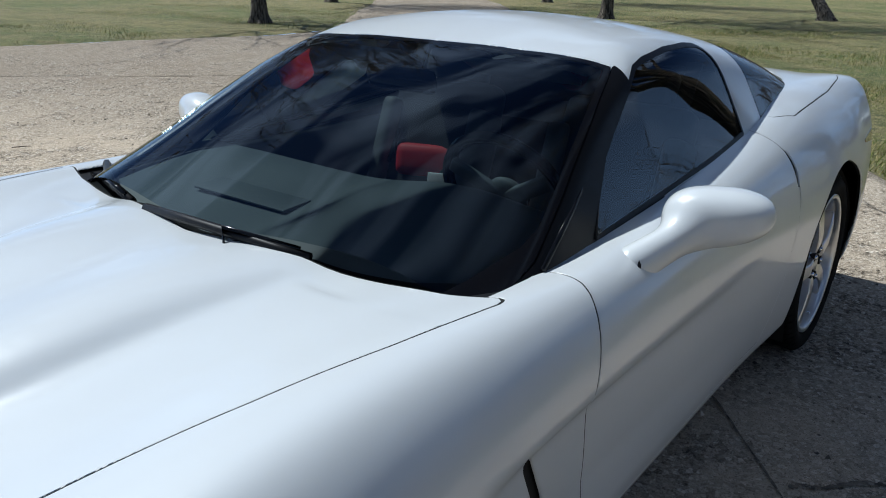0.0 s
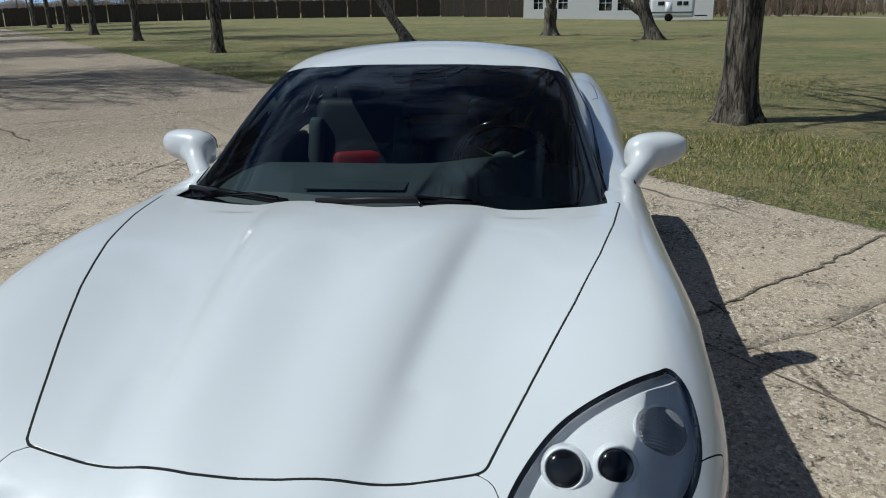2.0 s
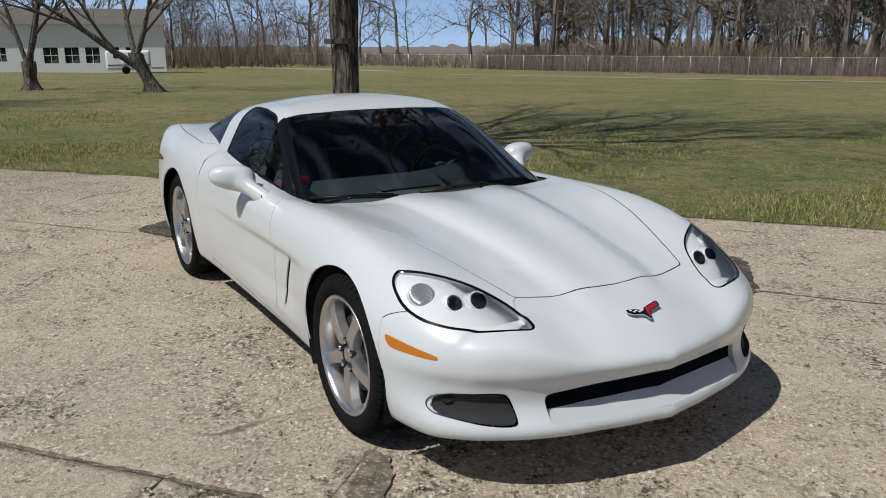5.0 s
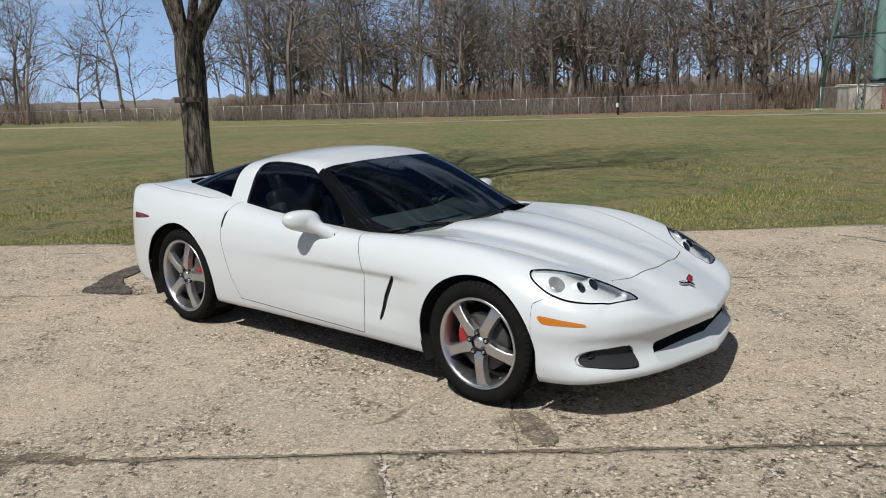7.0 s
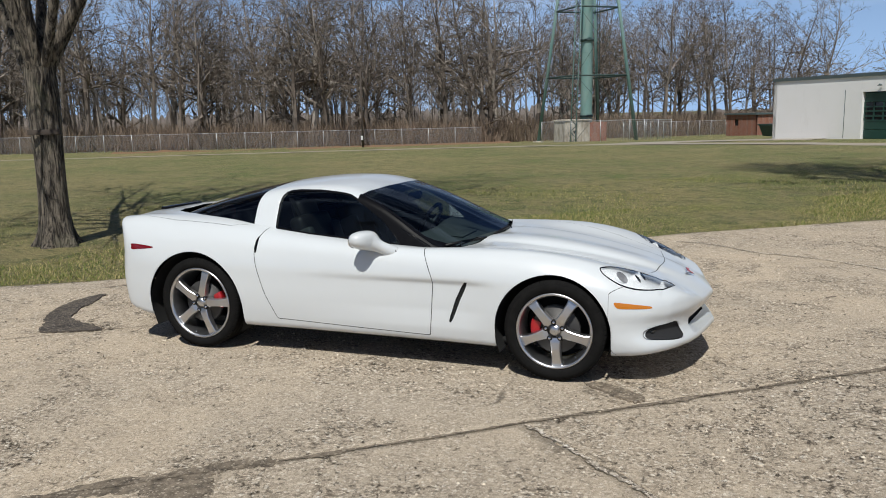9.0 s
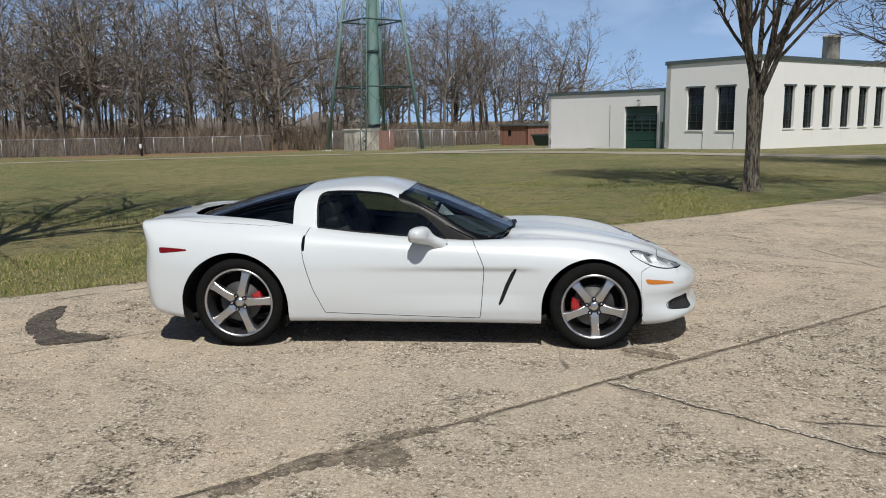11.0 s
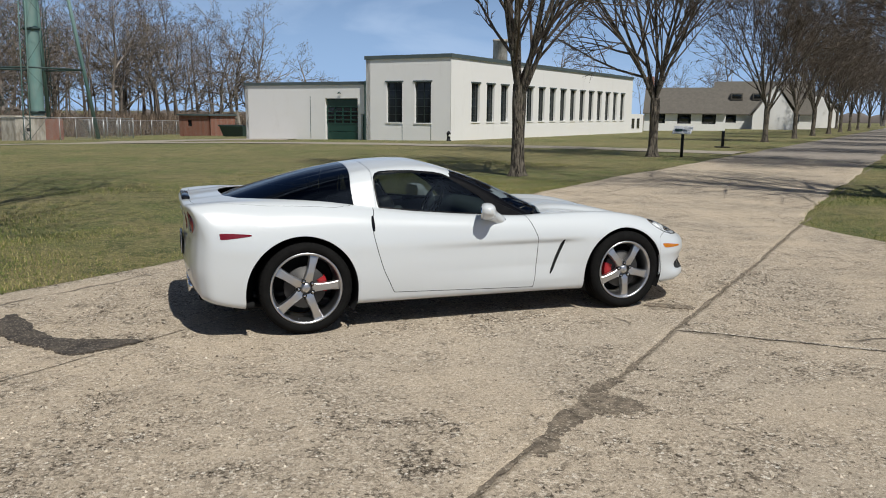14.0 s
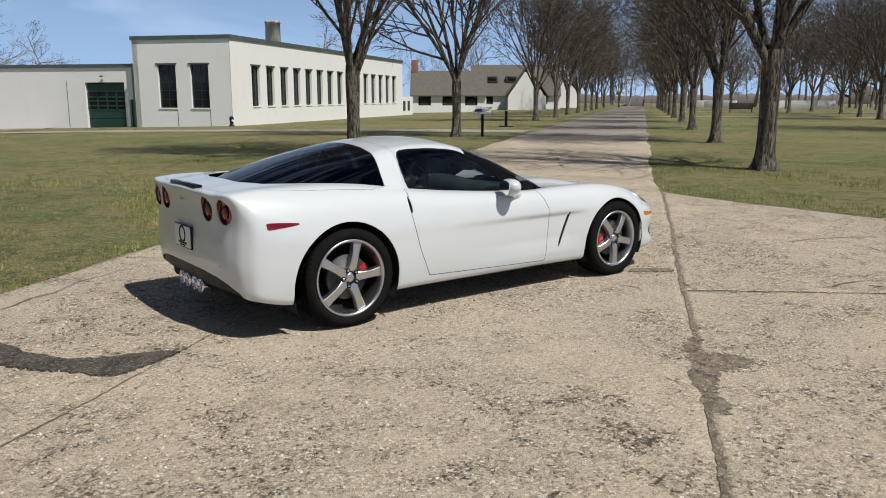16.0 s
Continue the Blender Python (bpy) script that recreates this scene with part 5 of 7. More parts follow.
slab("boot_floor", (.95, 1.15, .03), pose(-1.45, 0, .70), cabin_black, car, 0)
slab("bulkhead", (.03, 1.36, .55), pose(-.98, 0, .52), cabin_black, car, 0)
for sg in (1, -1):
    slab("door_card", (1.25, .05, .50), pose(-.15, sg * .68, .55, sg * -4, 0, 0), dash_mat, car, .02, "dark door lining")
prof = [(.70, .775), (.62, .795), (.48, .815), (.36, .838), (.26, .845), (.20, .825), (.17, .76), (.20, .68), (.30, .60), (.34, .45)]
bm = bmesh.new()
rows = []
for y_ in np.linspace(-.70, .70, 29):
    lift = .030 * math.exp(-((y_ - .34) / .17) ** 2)
    back = .07 * (abs(y_) / .7) ** 2
    rows.append([bm.verts.new((x_ - back, y_, z_ - .02 * (abs(y_) / .7) ** 3 + (lift if .15 < x_ < .5 and z_ > .8 else 0))) for x_, z_ in prof])
for a, b in zip(rows, rows[1:]):
    for i in range(len(prof) - 1):
        bm.faces.new((a[i], b[i], b[i + 1], a[i + 1]))
dash = part("dashboard", bm, dash_mat, car, "dark grey dashboard")
slab("dash_vent_grille", (.09, .34, .006), pose(.50, -.12, .818, 0, 4, 0), dash_mat, dash, .002)
slab("radio_panel", (.02, .22, .20), pose(.185, 0, .70, 0, 8, 0), gloss_black, dash, .004)
slab("console", (.95, .20, .22), pose(-.25, 0, .42), dash_mat, car, .03)


wheel_o = ring("steering_wheel", (.035, .345, .80), .185, .016, (-.90, 0, .42), gloss_black, car)
for a in (0, 120, 240):
    m = facing((.04, .345, .795), (-.90, 0, .42)) @ pose(0, 0, 0, 0, 0, a + 30)
    slab("spoke", (.17, .045, .02), m @ pose(.09, 0, 0), dash_mat, wheel_o, .006)
ball("boss", (.03, .345, .80), .06, dash_mat, wheel_o, (1, 1, .4), (-.90, 0, .42))


def seat(y_):
    s = empty("seat")
    s.parent = car
    tagged(s, "grey leather bucket seat")
    slab("cushion", (.52, .46, .14), pose(-.26, y_, .42, 0, -8, 0), seat_grey, s, .05, seg=4)
    slab("backrest", (.13, .44, .56), pose(-.58, y_, .70, 0, -20, 0), seat_grey, s, .055, seg=4)
    slab("headrest", (.10, .26, .15), pose(-.70, y_, 1.0, 0, -16, 0), seat_grey, s, .045, seg=4)
    for d in (-.2, .2):
        slab("bolster", (.15, .07, .44), pose(-.53, y_ + d, .67, 0, -20, 0), dash_mat, s, .03, seg=3)
    slab("belt", (.012, .05, .50), pose(-.60, y_ + (.17 if y_ > 0 else -.17), .88, 0, -28, 0), cabin_black, s, .004)


seat(.36)
seat(-.36)
bag = tagged(slab("bag", (.15, .30, .12), pose(-.56, -.34, .675, 0, -14, 20), bag_red, None, .035, seg=3), "red cloth bag on the passenger seat", "bag")
slab("bag_tag", (.01, .10, .05), pose(-.47, -.26, .635, 0, -14, 20), tag_white, bag, .003)
slab("rear_mirror", (.03, .24, .065), pose(.06, 0, 1.075, 0, 10, 0), gloss_black, car, .02, "dark rear-view mirror")
slab("sun_visor", (.015, .32, .12), pose(-.12, .27, 1.105, 0, 66, 0), dash_mat, car, .006)
slab("sun_visor", (.015, .32, .12), pose(-.12, -.27, 1.105, 0, 66, 0), dash_mat, car, .006)
# headlining
ys_ = np.linspace(-.50, .50, 13)
v_ = [(x_, y_, float(ROOF(x_)) - .19 * y_ * y_ - .045) for x_ in np.linspace(-.95, -.06, 12) for y_ in ys_]
f_ = [[i * 13 + j, i * 13 + j + 1, (i + 1) * 13 + j + 1, (i + 1) * 13 + j] for i in range(11) for j in range(12)]
part("headlining", (v_, f_), seat_grey, car)


# wipers lying on the black foot of the screen
for pts, knee in ((((.753, -.185, .826), (.768, .0, .838), (.768, .129, .840), (.74, .24, .825), (.713, .318, .812)), (.80, .16, .80)), (((.556, -.68, .815), (.63, -.55, .822), (.69, -.42, .822), (.723, -.289, .815)), (.60, -.69, .79))):
    w_ = tube("wiper", pts, .011, black_trim, car, 6, "black wiper blade")
    tube("wiper_arm", (knee, Vector(pts[len(pts) // 2]) + Vector((.01, 0, .012)), Vector(pts[-1]) + Vector((.0, -.03, .012))), .006, gloss_black, w_, 6)
# ---- bare trees ----
bark = mat_new("grey_brown_bark", (.14, .11, .085), .95)
k = Nodes(bark)
st = k.stretch(9, 9, 1.3)
ridge = k.noise(2.6, 8, .66, st, .9)
c = k.mix(k.ramp(ridge, (.42, 0.0), (.60, 1.0)), (.024, .019, .015), (.27, .228, .178))
c = k.mix(k.ramp(k.noise(2.5, 5), (.55, 0.0), (.72, .45)), c, (.16, .165, .10))
k.color(c)
k.bump(ridge, 1.0, .09)
twig_mat = mat_new("bare_twigs", (.10, .078, .062), .9)
k = Nodes(twig_mat)
k.color(k.mix(k.noise(3, 4), (.075, .058, .046), (.15, .118, .092)))
wood_mat = mat_new("far_bare_woods", (.11, .085, .07), .95)
k = Nodes(wood_mat)
isl = k.t.nodes.new("ShaderNodeNewGeometry").outputs["Random Per Island"]
c = k.ramp(isl, (0.0, (.075, .060, .049)), (.45, (.17, .139, .114)), (.8, (.29, .245, .205)), (1.0, (.46, .405, .35)))
k.color(k.mix(k.ramp(k.noise(.3, 5, .6), (.4, 0.0), (.65, .5)), c, (.13, .105, .085)))
brush_mat = mat_new("brown_undergrowth", (.12, .085, .062), .95)
k = Nodes(brush_mat)
isl = k.t.nodes.new("ShaderNodeNewGeometry").outputs["Random Per Island"]
k.color(k.ramp(isl, (0.0, (.09, .066, .050)), (.5, (.20, .145, .105)), (1.0, (.38, .29, .21))))


class Grower:
    """Branches as short tapered pieces."""
    def __init__(self, seed, thin=.0035):
        self.r = random.Random(seed)
        self.thin = thin
        self.seg = []

    def limb(self, p, d, length, r0, r1, level, steps, lift, wild, kids):
        """kids: for each further level (count, length share, spread in degrees, steps)."""
        rr = self.r
        pts, rad = [p.copy()], [r0]
        d = d.normalized()
        for i in range(steps):
            d = (d + Vector((rr.uniform(-wild, wild), rr.uniform(-wild, wild), rr.uniform(-wild, wild) + lift))).normalized()
            p = p + d * (length / steps)
            pts.append(p.copy())
            rad.append(r0 + (r1 - r0) * (i + 1) / steps)
        for i in range(steps):
            self.seg.append((pts[i], pts[i + 1], rad[i], rad[i + 1], level))
        if kids:
            (count, share, spread, st), rest = kids[0], kids[1:]
            for c_ in range(count):
                t0 = .10 if level == 1 else .22
                t = t0 + (1 - t0) * (c_ + rr.uniform(.1, .9)) / count
                i = min(int(t * steps), steps - 1)
                u = t * steps - i
                q = pts[i].lerp(pts[i + 1], u)
                rq = rad[i] + (rad[i + 1] - rad[i]) * u
                ax = (pts[i + 1] - pts[i]).normalized()
                side = ax.orthogonal().normalized()
                side.rotate(Matrix.Rotation(rr.uniform(0, 6.283), 3, ax))
                a = radians(spread * rr.uniform(.6, 1.3))
                nd = ax * math.cos(a) + side * math.sin(a)
                ln = length * share * rr.uniform(.7, 1.25) * (1.15 - .45 * t)
                self.limb(q, nd, ln, max(min(rq * .72, r0 * .6), self.thin), max(rq * .2, self.thin), level + 1, st, lift * .8, wild, rest)

    def twigs(self, lo, hi, wide=1.0):
        s = [q for q in self.seg if lo <= q[4] <= hi]
        return slivers(np.array([q[0] for q in s]), np.array([q[1] for q in s]), np.array([q[2] for q in s]), wide, len(s))

    def mesh(self, lo, hi, sides):
        s = [q for q in self.seg if lo <= q[4] <= hi]
        p0, p1 = np.array([q[0] for q in s]), np.array([q[1] for q in s])
        r0, r1 = np.array([q[2] for q in s]), np.array([q[3] for q in s])
        return tubes(p0, p1, r0, r1, sides)


def tubes(p0, p1, r0, r1, k_):
    d = p1 - p0
    ln = np.linalg.norm(d, axis=1)[:, None]
    d = d / (ln + 1e-9)
    p1 = p1 + d * np.minimum(ln * .04, r1[:, None] * .5)
    h = np.where(np.abs(d[:, 2:3]) < .9, np.array((0., 0., 1.)), np.array((1., 0., 0.)))
    u = np.cross(d, h)
    u /= np.linalg.norm(u, axis=1)[:, None]
    w = np.cross(d, u)
    a = 2 * np.pi * np.arange(k_) / k_
    ca, sa = np.cos(a)[None, :, None], np.sin(a)[None, :, None]
    rg = u[:, None] * ca + w[:, None] * sa
    v = np.concatenate([p0[:, None] + rg * r0[:, None, None], p1[:, None] + rg * r1[:, None, None]], 1).reshape(-1, 3)
    j = np.arange(k_)
    q = np.stack([j, (j + 1) % k_, k_ + (j + 1) % k_, k_ + j], 1)
    f = (q[None] + 2 * k_ * np.arange(len(p0))[:, None, None]).reshape(-1, 4)
    return v, f


def slivers(p0, p1, r0, wide=1.0, seed=1):
    """Fine twigs, each one slim pointed sliver turned at random about its own line."""
    rg = np.random.default_rng(seed)
    d = p1 - p0
    d = d / (np.linalg.norm(d, axis=1)[:, None] + 1e-9)
    u = np.cross(d, rg.normal(size=d.shape))
    u /= np.linalg.norm(u, axis=1)[:, None] + 1e-9
    w = (r0 * 1.5 * wide)[:, None]
    v = np.stack([p0 - u * w, p0 + u * w, p1], 1).reshape(-1, 3)
    return v, np.arange(len(v)).reshape(-1, 3)


def tri(mesh):
    """The same mesh with its quads halved."""
    v, f = mesh
    f = np.asarray(f)
    return mesh if f.shape[1] == 3 else (v, np.concatenate([f[:, [0, 1, 2]], f[:, [0, 2, 3]]]))


def join(*ms):
    v, f, o = [], [], 0
    for a, b in ms:
        v.append(a)
        f.append(np.asarray(b) + o)
        o += len(a)
    return np.concatenate(v), np.concatenate(f)


def trunk_mesh(line, rad, seg=22, flare=.9, seed=0):
    """A continuous trunk with a root flare and uneven girth."""
    rnd = random.Random(seed)
    ph = [rnd.uniform(0, 6.28) for _ in range(4)]
    pts = loop2([(p[0], p[1]) for p in line], 6, False)
    zs = loop2([(p[2], 0) for p in line], 6, False)[:, 0]
    rs = loop2([(q, 0) for q in rad], 6, False)[:, 0]
    a = np.linspace(0, 2 * np.pi, seg, endpoint=False)
    v = []
    for (x, y), z, r in zip(pts, zs, rs):
        fl = flare * math.exp(-max(z, 0) / .16)
        lobes = 1 + .05 * np.sin(3 * a + ph[0] + z * .4) + .03 * np.sin(7 * a + ph[1] + z) + fl * (.55 + .45 * np.sin(5 * a + ph[2])) + .02 * np.sin(13 * a + 3 * z + ph[3])
        v.append(np.stack([x + r * lobes * np.cos(a), y + r * lobes * np.sin(a), np.full(seg, z)], 1))
    n_ = len(v)
    f = [[i * seg + j, i * seg + (j + 1) % seg, (i + 1) * seg + (j + 1) % seg, (i + 1) * seg + j] for i in range(n_ - 1) for j in range(seg)]
    return np.concatenate(v), np.array(f)


def alley_tree(seed, height=10.5, r=.20, fork=2.2, limbs=5, lean=(0, 0), twigs=(6, 5, 4, 3), spread=26, lift=.05, thin=.0068, far=False):
    """A vase-shaped bare street tree: trunk and crown."""
    g = Grower(seed, thin)
    rr = g.r
    top = Vector((lean[0] * fork, lean[1] * fork, fork))
    for i in range(limbs):
        a = 2 * math.pi * (i + rr.uniform(-.25, .25)) / limbs
        sp = radians(spread * rr.uniform(.45, 1.25))
        d = Vector((math.sin(sp) * math.cos(a) + lean[0], math.sin(sp) * math.sin(a) + lean[1], math.cos(sp)))
        g.limb(top + Vector((0, 0, rr.uniform(-.45, .1))), d, (height - fork) * rr.uniform(.78, 1.0), r * rr.uniform(.32, .52), .012, 1, 6, lift, .11, [(twigs[0], .52, 34, 4), (twigs[1], .50, 36, 3), (twigs[2], .50, 38, 2), (twigs[3], .55, 40, 1)])
    line = [(0, 0, -.12), (lean[0] * .2, lean[1] * .2, .25), (lean[0] * fork * .5, lean[1] * fork * .5, fork * .5), (lean[0] * fork * .85, lean[1] * fork * .85, fork * .85), (lean[0] * fork, lean[1] * fork, fork + .12)]
    tm = trunk_mesh(line, [r * 1.05, r, r * .92, r * 1.02, r * .95], seed=seed)
    if far:
        return tm, g.mesh(1, 1, 6), join(tri(g.mesh(2, 2, 3)), g.twigs(3, 5, 1.1))
    return tm, g.mesh(1, 1, 8), join(tri(g.mesh(2, 2, 5)), tri(g.mesh(3, 3, 3)), g.twigs(4, 5, 1.2))


def tree_thing(name, meshes, label):
    t = empty(name, label=label, category="tree")
    tm, lm, cm = meshes
    part("trunk", tm, bark, t)
    part("branchwork", lm, bark, t)
    part("crown", cm, twig_mat, t, "bare twigs")
    return t


KIND = [tree_thing("street_tree", alley_tree(s, h_, r_, fk_, l_, twigs=tw_, thin=th_, far=fr_), "bare grey-barked street tree on the lawn verge") for s, h_, r_, fk_, l_, tw_, th_, fr_ in ((11, 11.0, .17, 2.2, 8, (10, 7, 5, 4), .0075, False), (23, 11.5, .18, 2.4, 8, (9, 6, 5, 3), .010, True), (37, 10.5, .165, 2.0, 8, (10, 7, 5, 4), .0075, False), (41, 11.5, .175, 2.2, 8, (9, 6, 5, 3), .013, True), (43, 12.0, .175, 2.3, 8, (9, 6, 5, 3), .013, True))]
ALLEY = [(12.4, 5.3, 0), (24.3, 5.4, 2), (48.5, 5.4, 1), (60.5, 5.3, 0), (72.5, 5.4, 2), (84.5, 5.3, 1), (96.5, 5.3, 0), (108.5, 5.3, 2), (122, 5.3, 1),
         (22.8, -4.2, 0), (35.2, -4.1, 1), (48.0, -4.2, 2), (61, -4.2, 0), (74, -4.2, 1), (87, -4.2, 2), (100, -4.2, 0), (114, -4.2, 1),
         (-19.3, 5.4, 1), (-31.5, 5.6, 2), (-44, 5.8, 0), (-56, 6.0, 1), (-69, 6.2, 2), (-82, 6.3, 0), (-15.2, -3.8, 2), (-27.5, -3.5, 1), (-40.5, -3.4, 0), (-53, -3.3, 2), (-66, -3.2, 1), (-80, -3.1, 0),
         (82.8, -21.3, 1), (60, -19.0, 0), (104, -22.5, 2), (74, -33, 1), (48, -33, 2), (95, -40, 0), (120, -34, 1), (135, -24.4, 2),
         (36, -17.5, 1), (44, -26, 2), (58, -27.5, 0), (70, -20, 2), (88, -30, 1), (93, -18, 0), (110, -46, 2), (126, -15, 0), (140, -36, 1), (152, -10, 2), (66, -44, 0), (82, -50, 1), (132, 9, 0), (145, 5.3, 1), (128, -4.2, 2), (142, -4.2, 0), (158, 3, 1)]
ALLEY = [(r_ * 1.06 - 1.2, n_, kd) if r_ < -10 else (r_, n_, kd) for r_, n_, kd in ALLEY]
first = [True] * 5
for i, (r_, n_, kd) in enumerate(ALLEY):
    if not -32 < r_ < 30:
        kd = (1, 3, 4)[kd]
    m = Matrix.Translation(P(r_, n_, float(gz(r_, n_)))) @ Matrix.Rotation(i * 2.4 + .3, 4, "Z") @ Matrix.Diagonal((1 + .06 * math.sin(i * 1.7),) * 3 + (1,))
    t_ = KIND[kd] if first[kd] else copy_thing(KIND[kd], Matrix())
    first[kd] = False
    t_.matrix_basis = m
    tagged(t_, group="street trees along the road")

# the large tree beside the car, the first on the apron's side, and three old leaning trees on the lawn
for args, (r_, n_), rot, label in (
        (dict(seed=5, height=12.5, r=.198, fork=2.3, limbs=8, twigs=(9, 6, 4, 2), spread=26), (-3.31, 6.0), .6, "large bare tree with ridged grey bark"),
        (dict(seed=8, height=11.0, r=.20, fork=2.4, limbs=8, twigs=(9, 6, 4, 2), spread=26), (11.7, -4.3), 2.0, "bare tree with flaking grey bark and roots"),
        (dict(seed=14, height=8.5, r=.21, fork=1.9, limbs=4, lean=(-.674, -.175), twigs=(6, 5, 4, 2), spread=38), (-23.0, 12.6), 1.1, "old bare tree with a leaning trunk"),
        (dict(seed=17, height=9.0, r=.26, fork=1.0, limbs=3, twigs=(6, 5, 4, 2), spread=26), (-24.6, 20.3), .4, "old bare tree forked low"),
        (dict(seed=19, height=8.5, r=.26, fork=1.3, limbs=3, lean=(-.407, -.195), twigs=(6, 5, 4, 2), spread=40), (-18.4, 20.1), .9, "old bare tree with a broken leaning trunk")):
    t_ = tree_thing("tree", alley_tree(**args), label)
    t_.matrix_basis = Matrix.Translation(P(r_, n_, float(gz(r_, n_)))) @ Matrix.Rotation(rot, 4, "Z")
# ---- woods behind the fence: many tall bare trees as one mass ----
def wood_tree(seed, height, r, crown_from, n1, n2, n3, n4, lift=.03, spread=48, crook=.22):
    """A crooked woodland tree: bent trunk, spreading limbs and a haze of fine twigs."""
    g = Grower(seed, .012)
    rr = g.r
    p, d, steps = Vector((0, 0, -.3)), Vector((rr.uniform(-.08, .08), rr.uniform(-.08, .08), 1)), 9
    pts, rad = [p], [r]
    for i in range(steps):
        d = (d + Vector((rr.uniform(-crook, crook) * .7, rr.uniform(-crook, crook) * .7, .14))).normalized()
        pts.append(pts[-1] + d * (height / steps))
        rad.append(r * (1 - .93 * ((i + 1) / steps) ** .9))
    for i in range(steps):
        g.seg.append((pts[i], pts[i + 1], rad[i], rad[i + 1], 0))
    for j in range(n1):
        t = crown_from + (1 - crown_from) * (j + rr.random()) / n1
        i = min(int(t * steps), steps - 1)
        q = pts[i].lerp(pts[i + 1], t * steps - i)
        a, sp = rr.uniform(0, 6.283), radians(spread * rr.uniform(.55, 1.3))
        dd = Vector((math.sin(sp) * math.cos(a), math.sin(sp) * math.sin(a), math.cos(sp)))
        g.limb(q, dd, height * .44 * (1.15 - .75 * t) * rr.uniform(.7, 1.25), max(rad[i] * .55, .03), .018, 1, 5, lift, crook, [(n2, .5, 46, 3), (n3, .55, 46, 2), (n4, .62, 44, 1)])
    return join(tri(g.mesh(0, 0, 6)), tri(g.mesh(1, 1, 3)), g.twigs(2, 2, 1.5), g.twigs(3, 4, 1.15))


FOREST = [wood_tree(s, h_, r_, c_, n_, 6, 4, 3, .03, sp_) for s, h_, r_, c_, n_, sp_ in ((101, 16, .30, .22, 15, 60), (102, 18, .24, .32, 13, 48), (103, 14.5, .36, .16, 16, 68), (104, 17, .18, .35, 13, 46), (105, 13, .16, .22, 13, 54), (106, 18.5, .26, .30, 14, 54))]
THIN = [wood_tree(s, h_, r_, .28, 9, 4, 4, 2, .06, 36, .16) for s, h_, r_ in ((111, 12, .085), (112, 14, .10), (113, 10, .07), (114, 8, .06))]


def scatter(templates, spots, grow=(.8, 1.15), seed=3):
    rnd = random.Random(seed)
    out = []
    for r_, n_ in spots:
        v, f = templates[rnd.randrange(len(templates))]
        a, s = rnd.uniform(0, 6.283), rnd.uniform(*grow)
        x, y, z = P(r_, n_, float(gz(r_, n_)))
        c_, s_ = math.cos(a) * s, math.sin(a) * s
        out.append((np.stack([v[:, 0] * c_ - v[:, 1] * s_ + x, v[:, 0] * s_ + v[:, 1] * c_ + y, v[:, 2] * s + z], 1), f))
    return join(*out)


def fence_n(r):
    """The far fence's line: its distance from the road's line at each place along the road."""
    return np.interp(r, [-120, -60, -46, -20, 5, 18, 32, 60, 90], [112, 103, 100, 88, 79, 76, 73, 77, 84])


rnd = random.Random(9)
near, thin = [], []
for i in range(88):
    r_ = rnd.uniform(-26, 37)
    near.append((r_, float(fence_n(r_)) + 2.5 + 34 * rnd.random() ** 1.6))
for i in range(240):
    r_ = rnd.uniform(-28, 44)
    thin.append((r_, float(fence_n(r_)) + 1.5 + 62 * rnd.random() ** 1.3))
low = []
for i in range(42):
    r_ = rnd.uniform(35, 72)
    low.append((r_, float(fence_n(r_)) + 6 + 34 * rnd.random()))
for i in range(16):
    r_ = rnd.uniform(-95, -30)
    near.append((r_, float(fence_n(r_)) + rnd.uniform(1, 18)))
for i in range(56):
    near.append(RN(rnd.uniform(-155, -104), rnd.uniform(-75, 48)))
for i in range(26):
    near.append((rnd.uniform(160, 205), rnd.uniform(-45, 48)))
low += [(55.6, 84.7), (52.5, 80.1), (61.9, 85.1), (55.7, 80.3), (63.3, 81.0), (63.0, 80.5), (61.1, 84.7), (67.8, 82.3), (66.4, 86.2), (58, 92), (65, 94), (70, 90)]
low += [(107.9, 94.1), (114.2, 47.3)]
for i in range(20):
    a_, d_ = radians(44.6 + 8.6 * (i + rnd.random() * .8) / 20), rnd.uniform(112, 136)
    low.append((-4.9 + d_ * math.cos(a_), -4.7 + d_ * math.sin(a_)))
v1 = scatter(FOREST, near, (.80, 1.28))
v3 = scatter(FOREST, low, (.78, 1.05), 5)
v2 = scatter(THIN, thin, (.7, 1.25), 4)
tagged(part("woods", join((v1[0], v1[1]), v2, v3), wood_mat, label="dense leafless woods behind a fence", smooth=False), kind="stuff", category="woods")
far = []
for i in range(60):
    a = rnd.uniform(0, 1)
    far.append((rnd.uniform(130, 190), rnd.uniform(-120, 60)))
for i in range(36):
    far.append((rnd.uniform(40, 190), rnd.uniform(-110, -62)))
for i in range(26):
    far.append((rnd.uniform(-160, -108), rnd.uniform(-60, 110)))
for i in range(20):
    far.append((rnd.uniform(-60, 60), rnd.uniform(-110, -70)))
tagged(part("far_trees", scatter(THIN, far, (.75, 1.2), 6), wood_mat, label="distant line of bare trees", smooth=False), kind="stuff", category="trees")

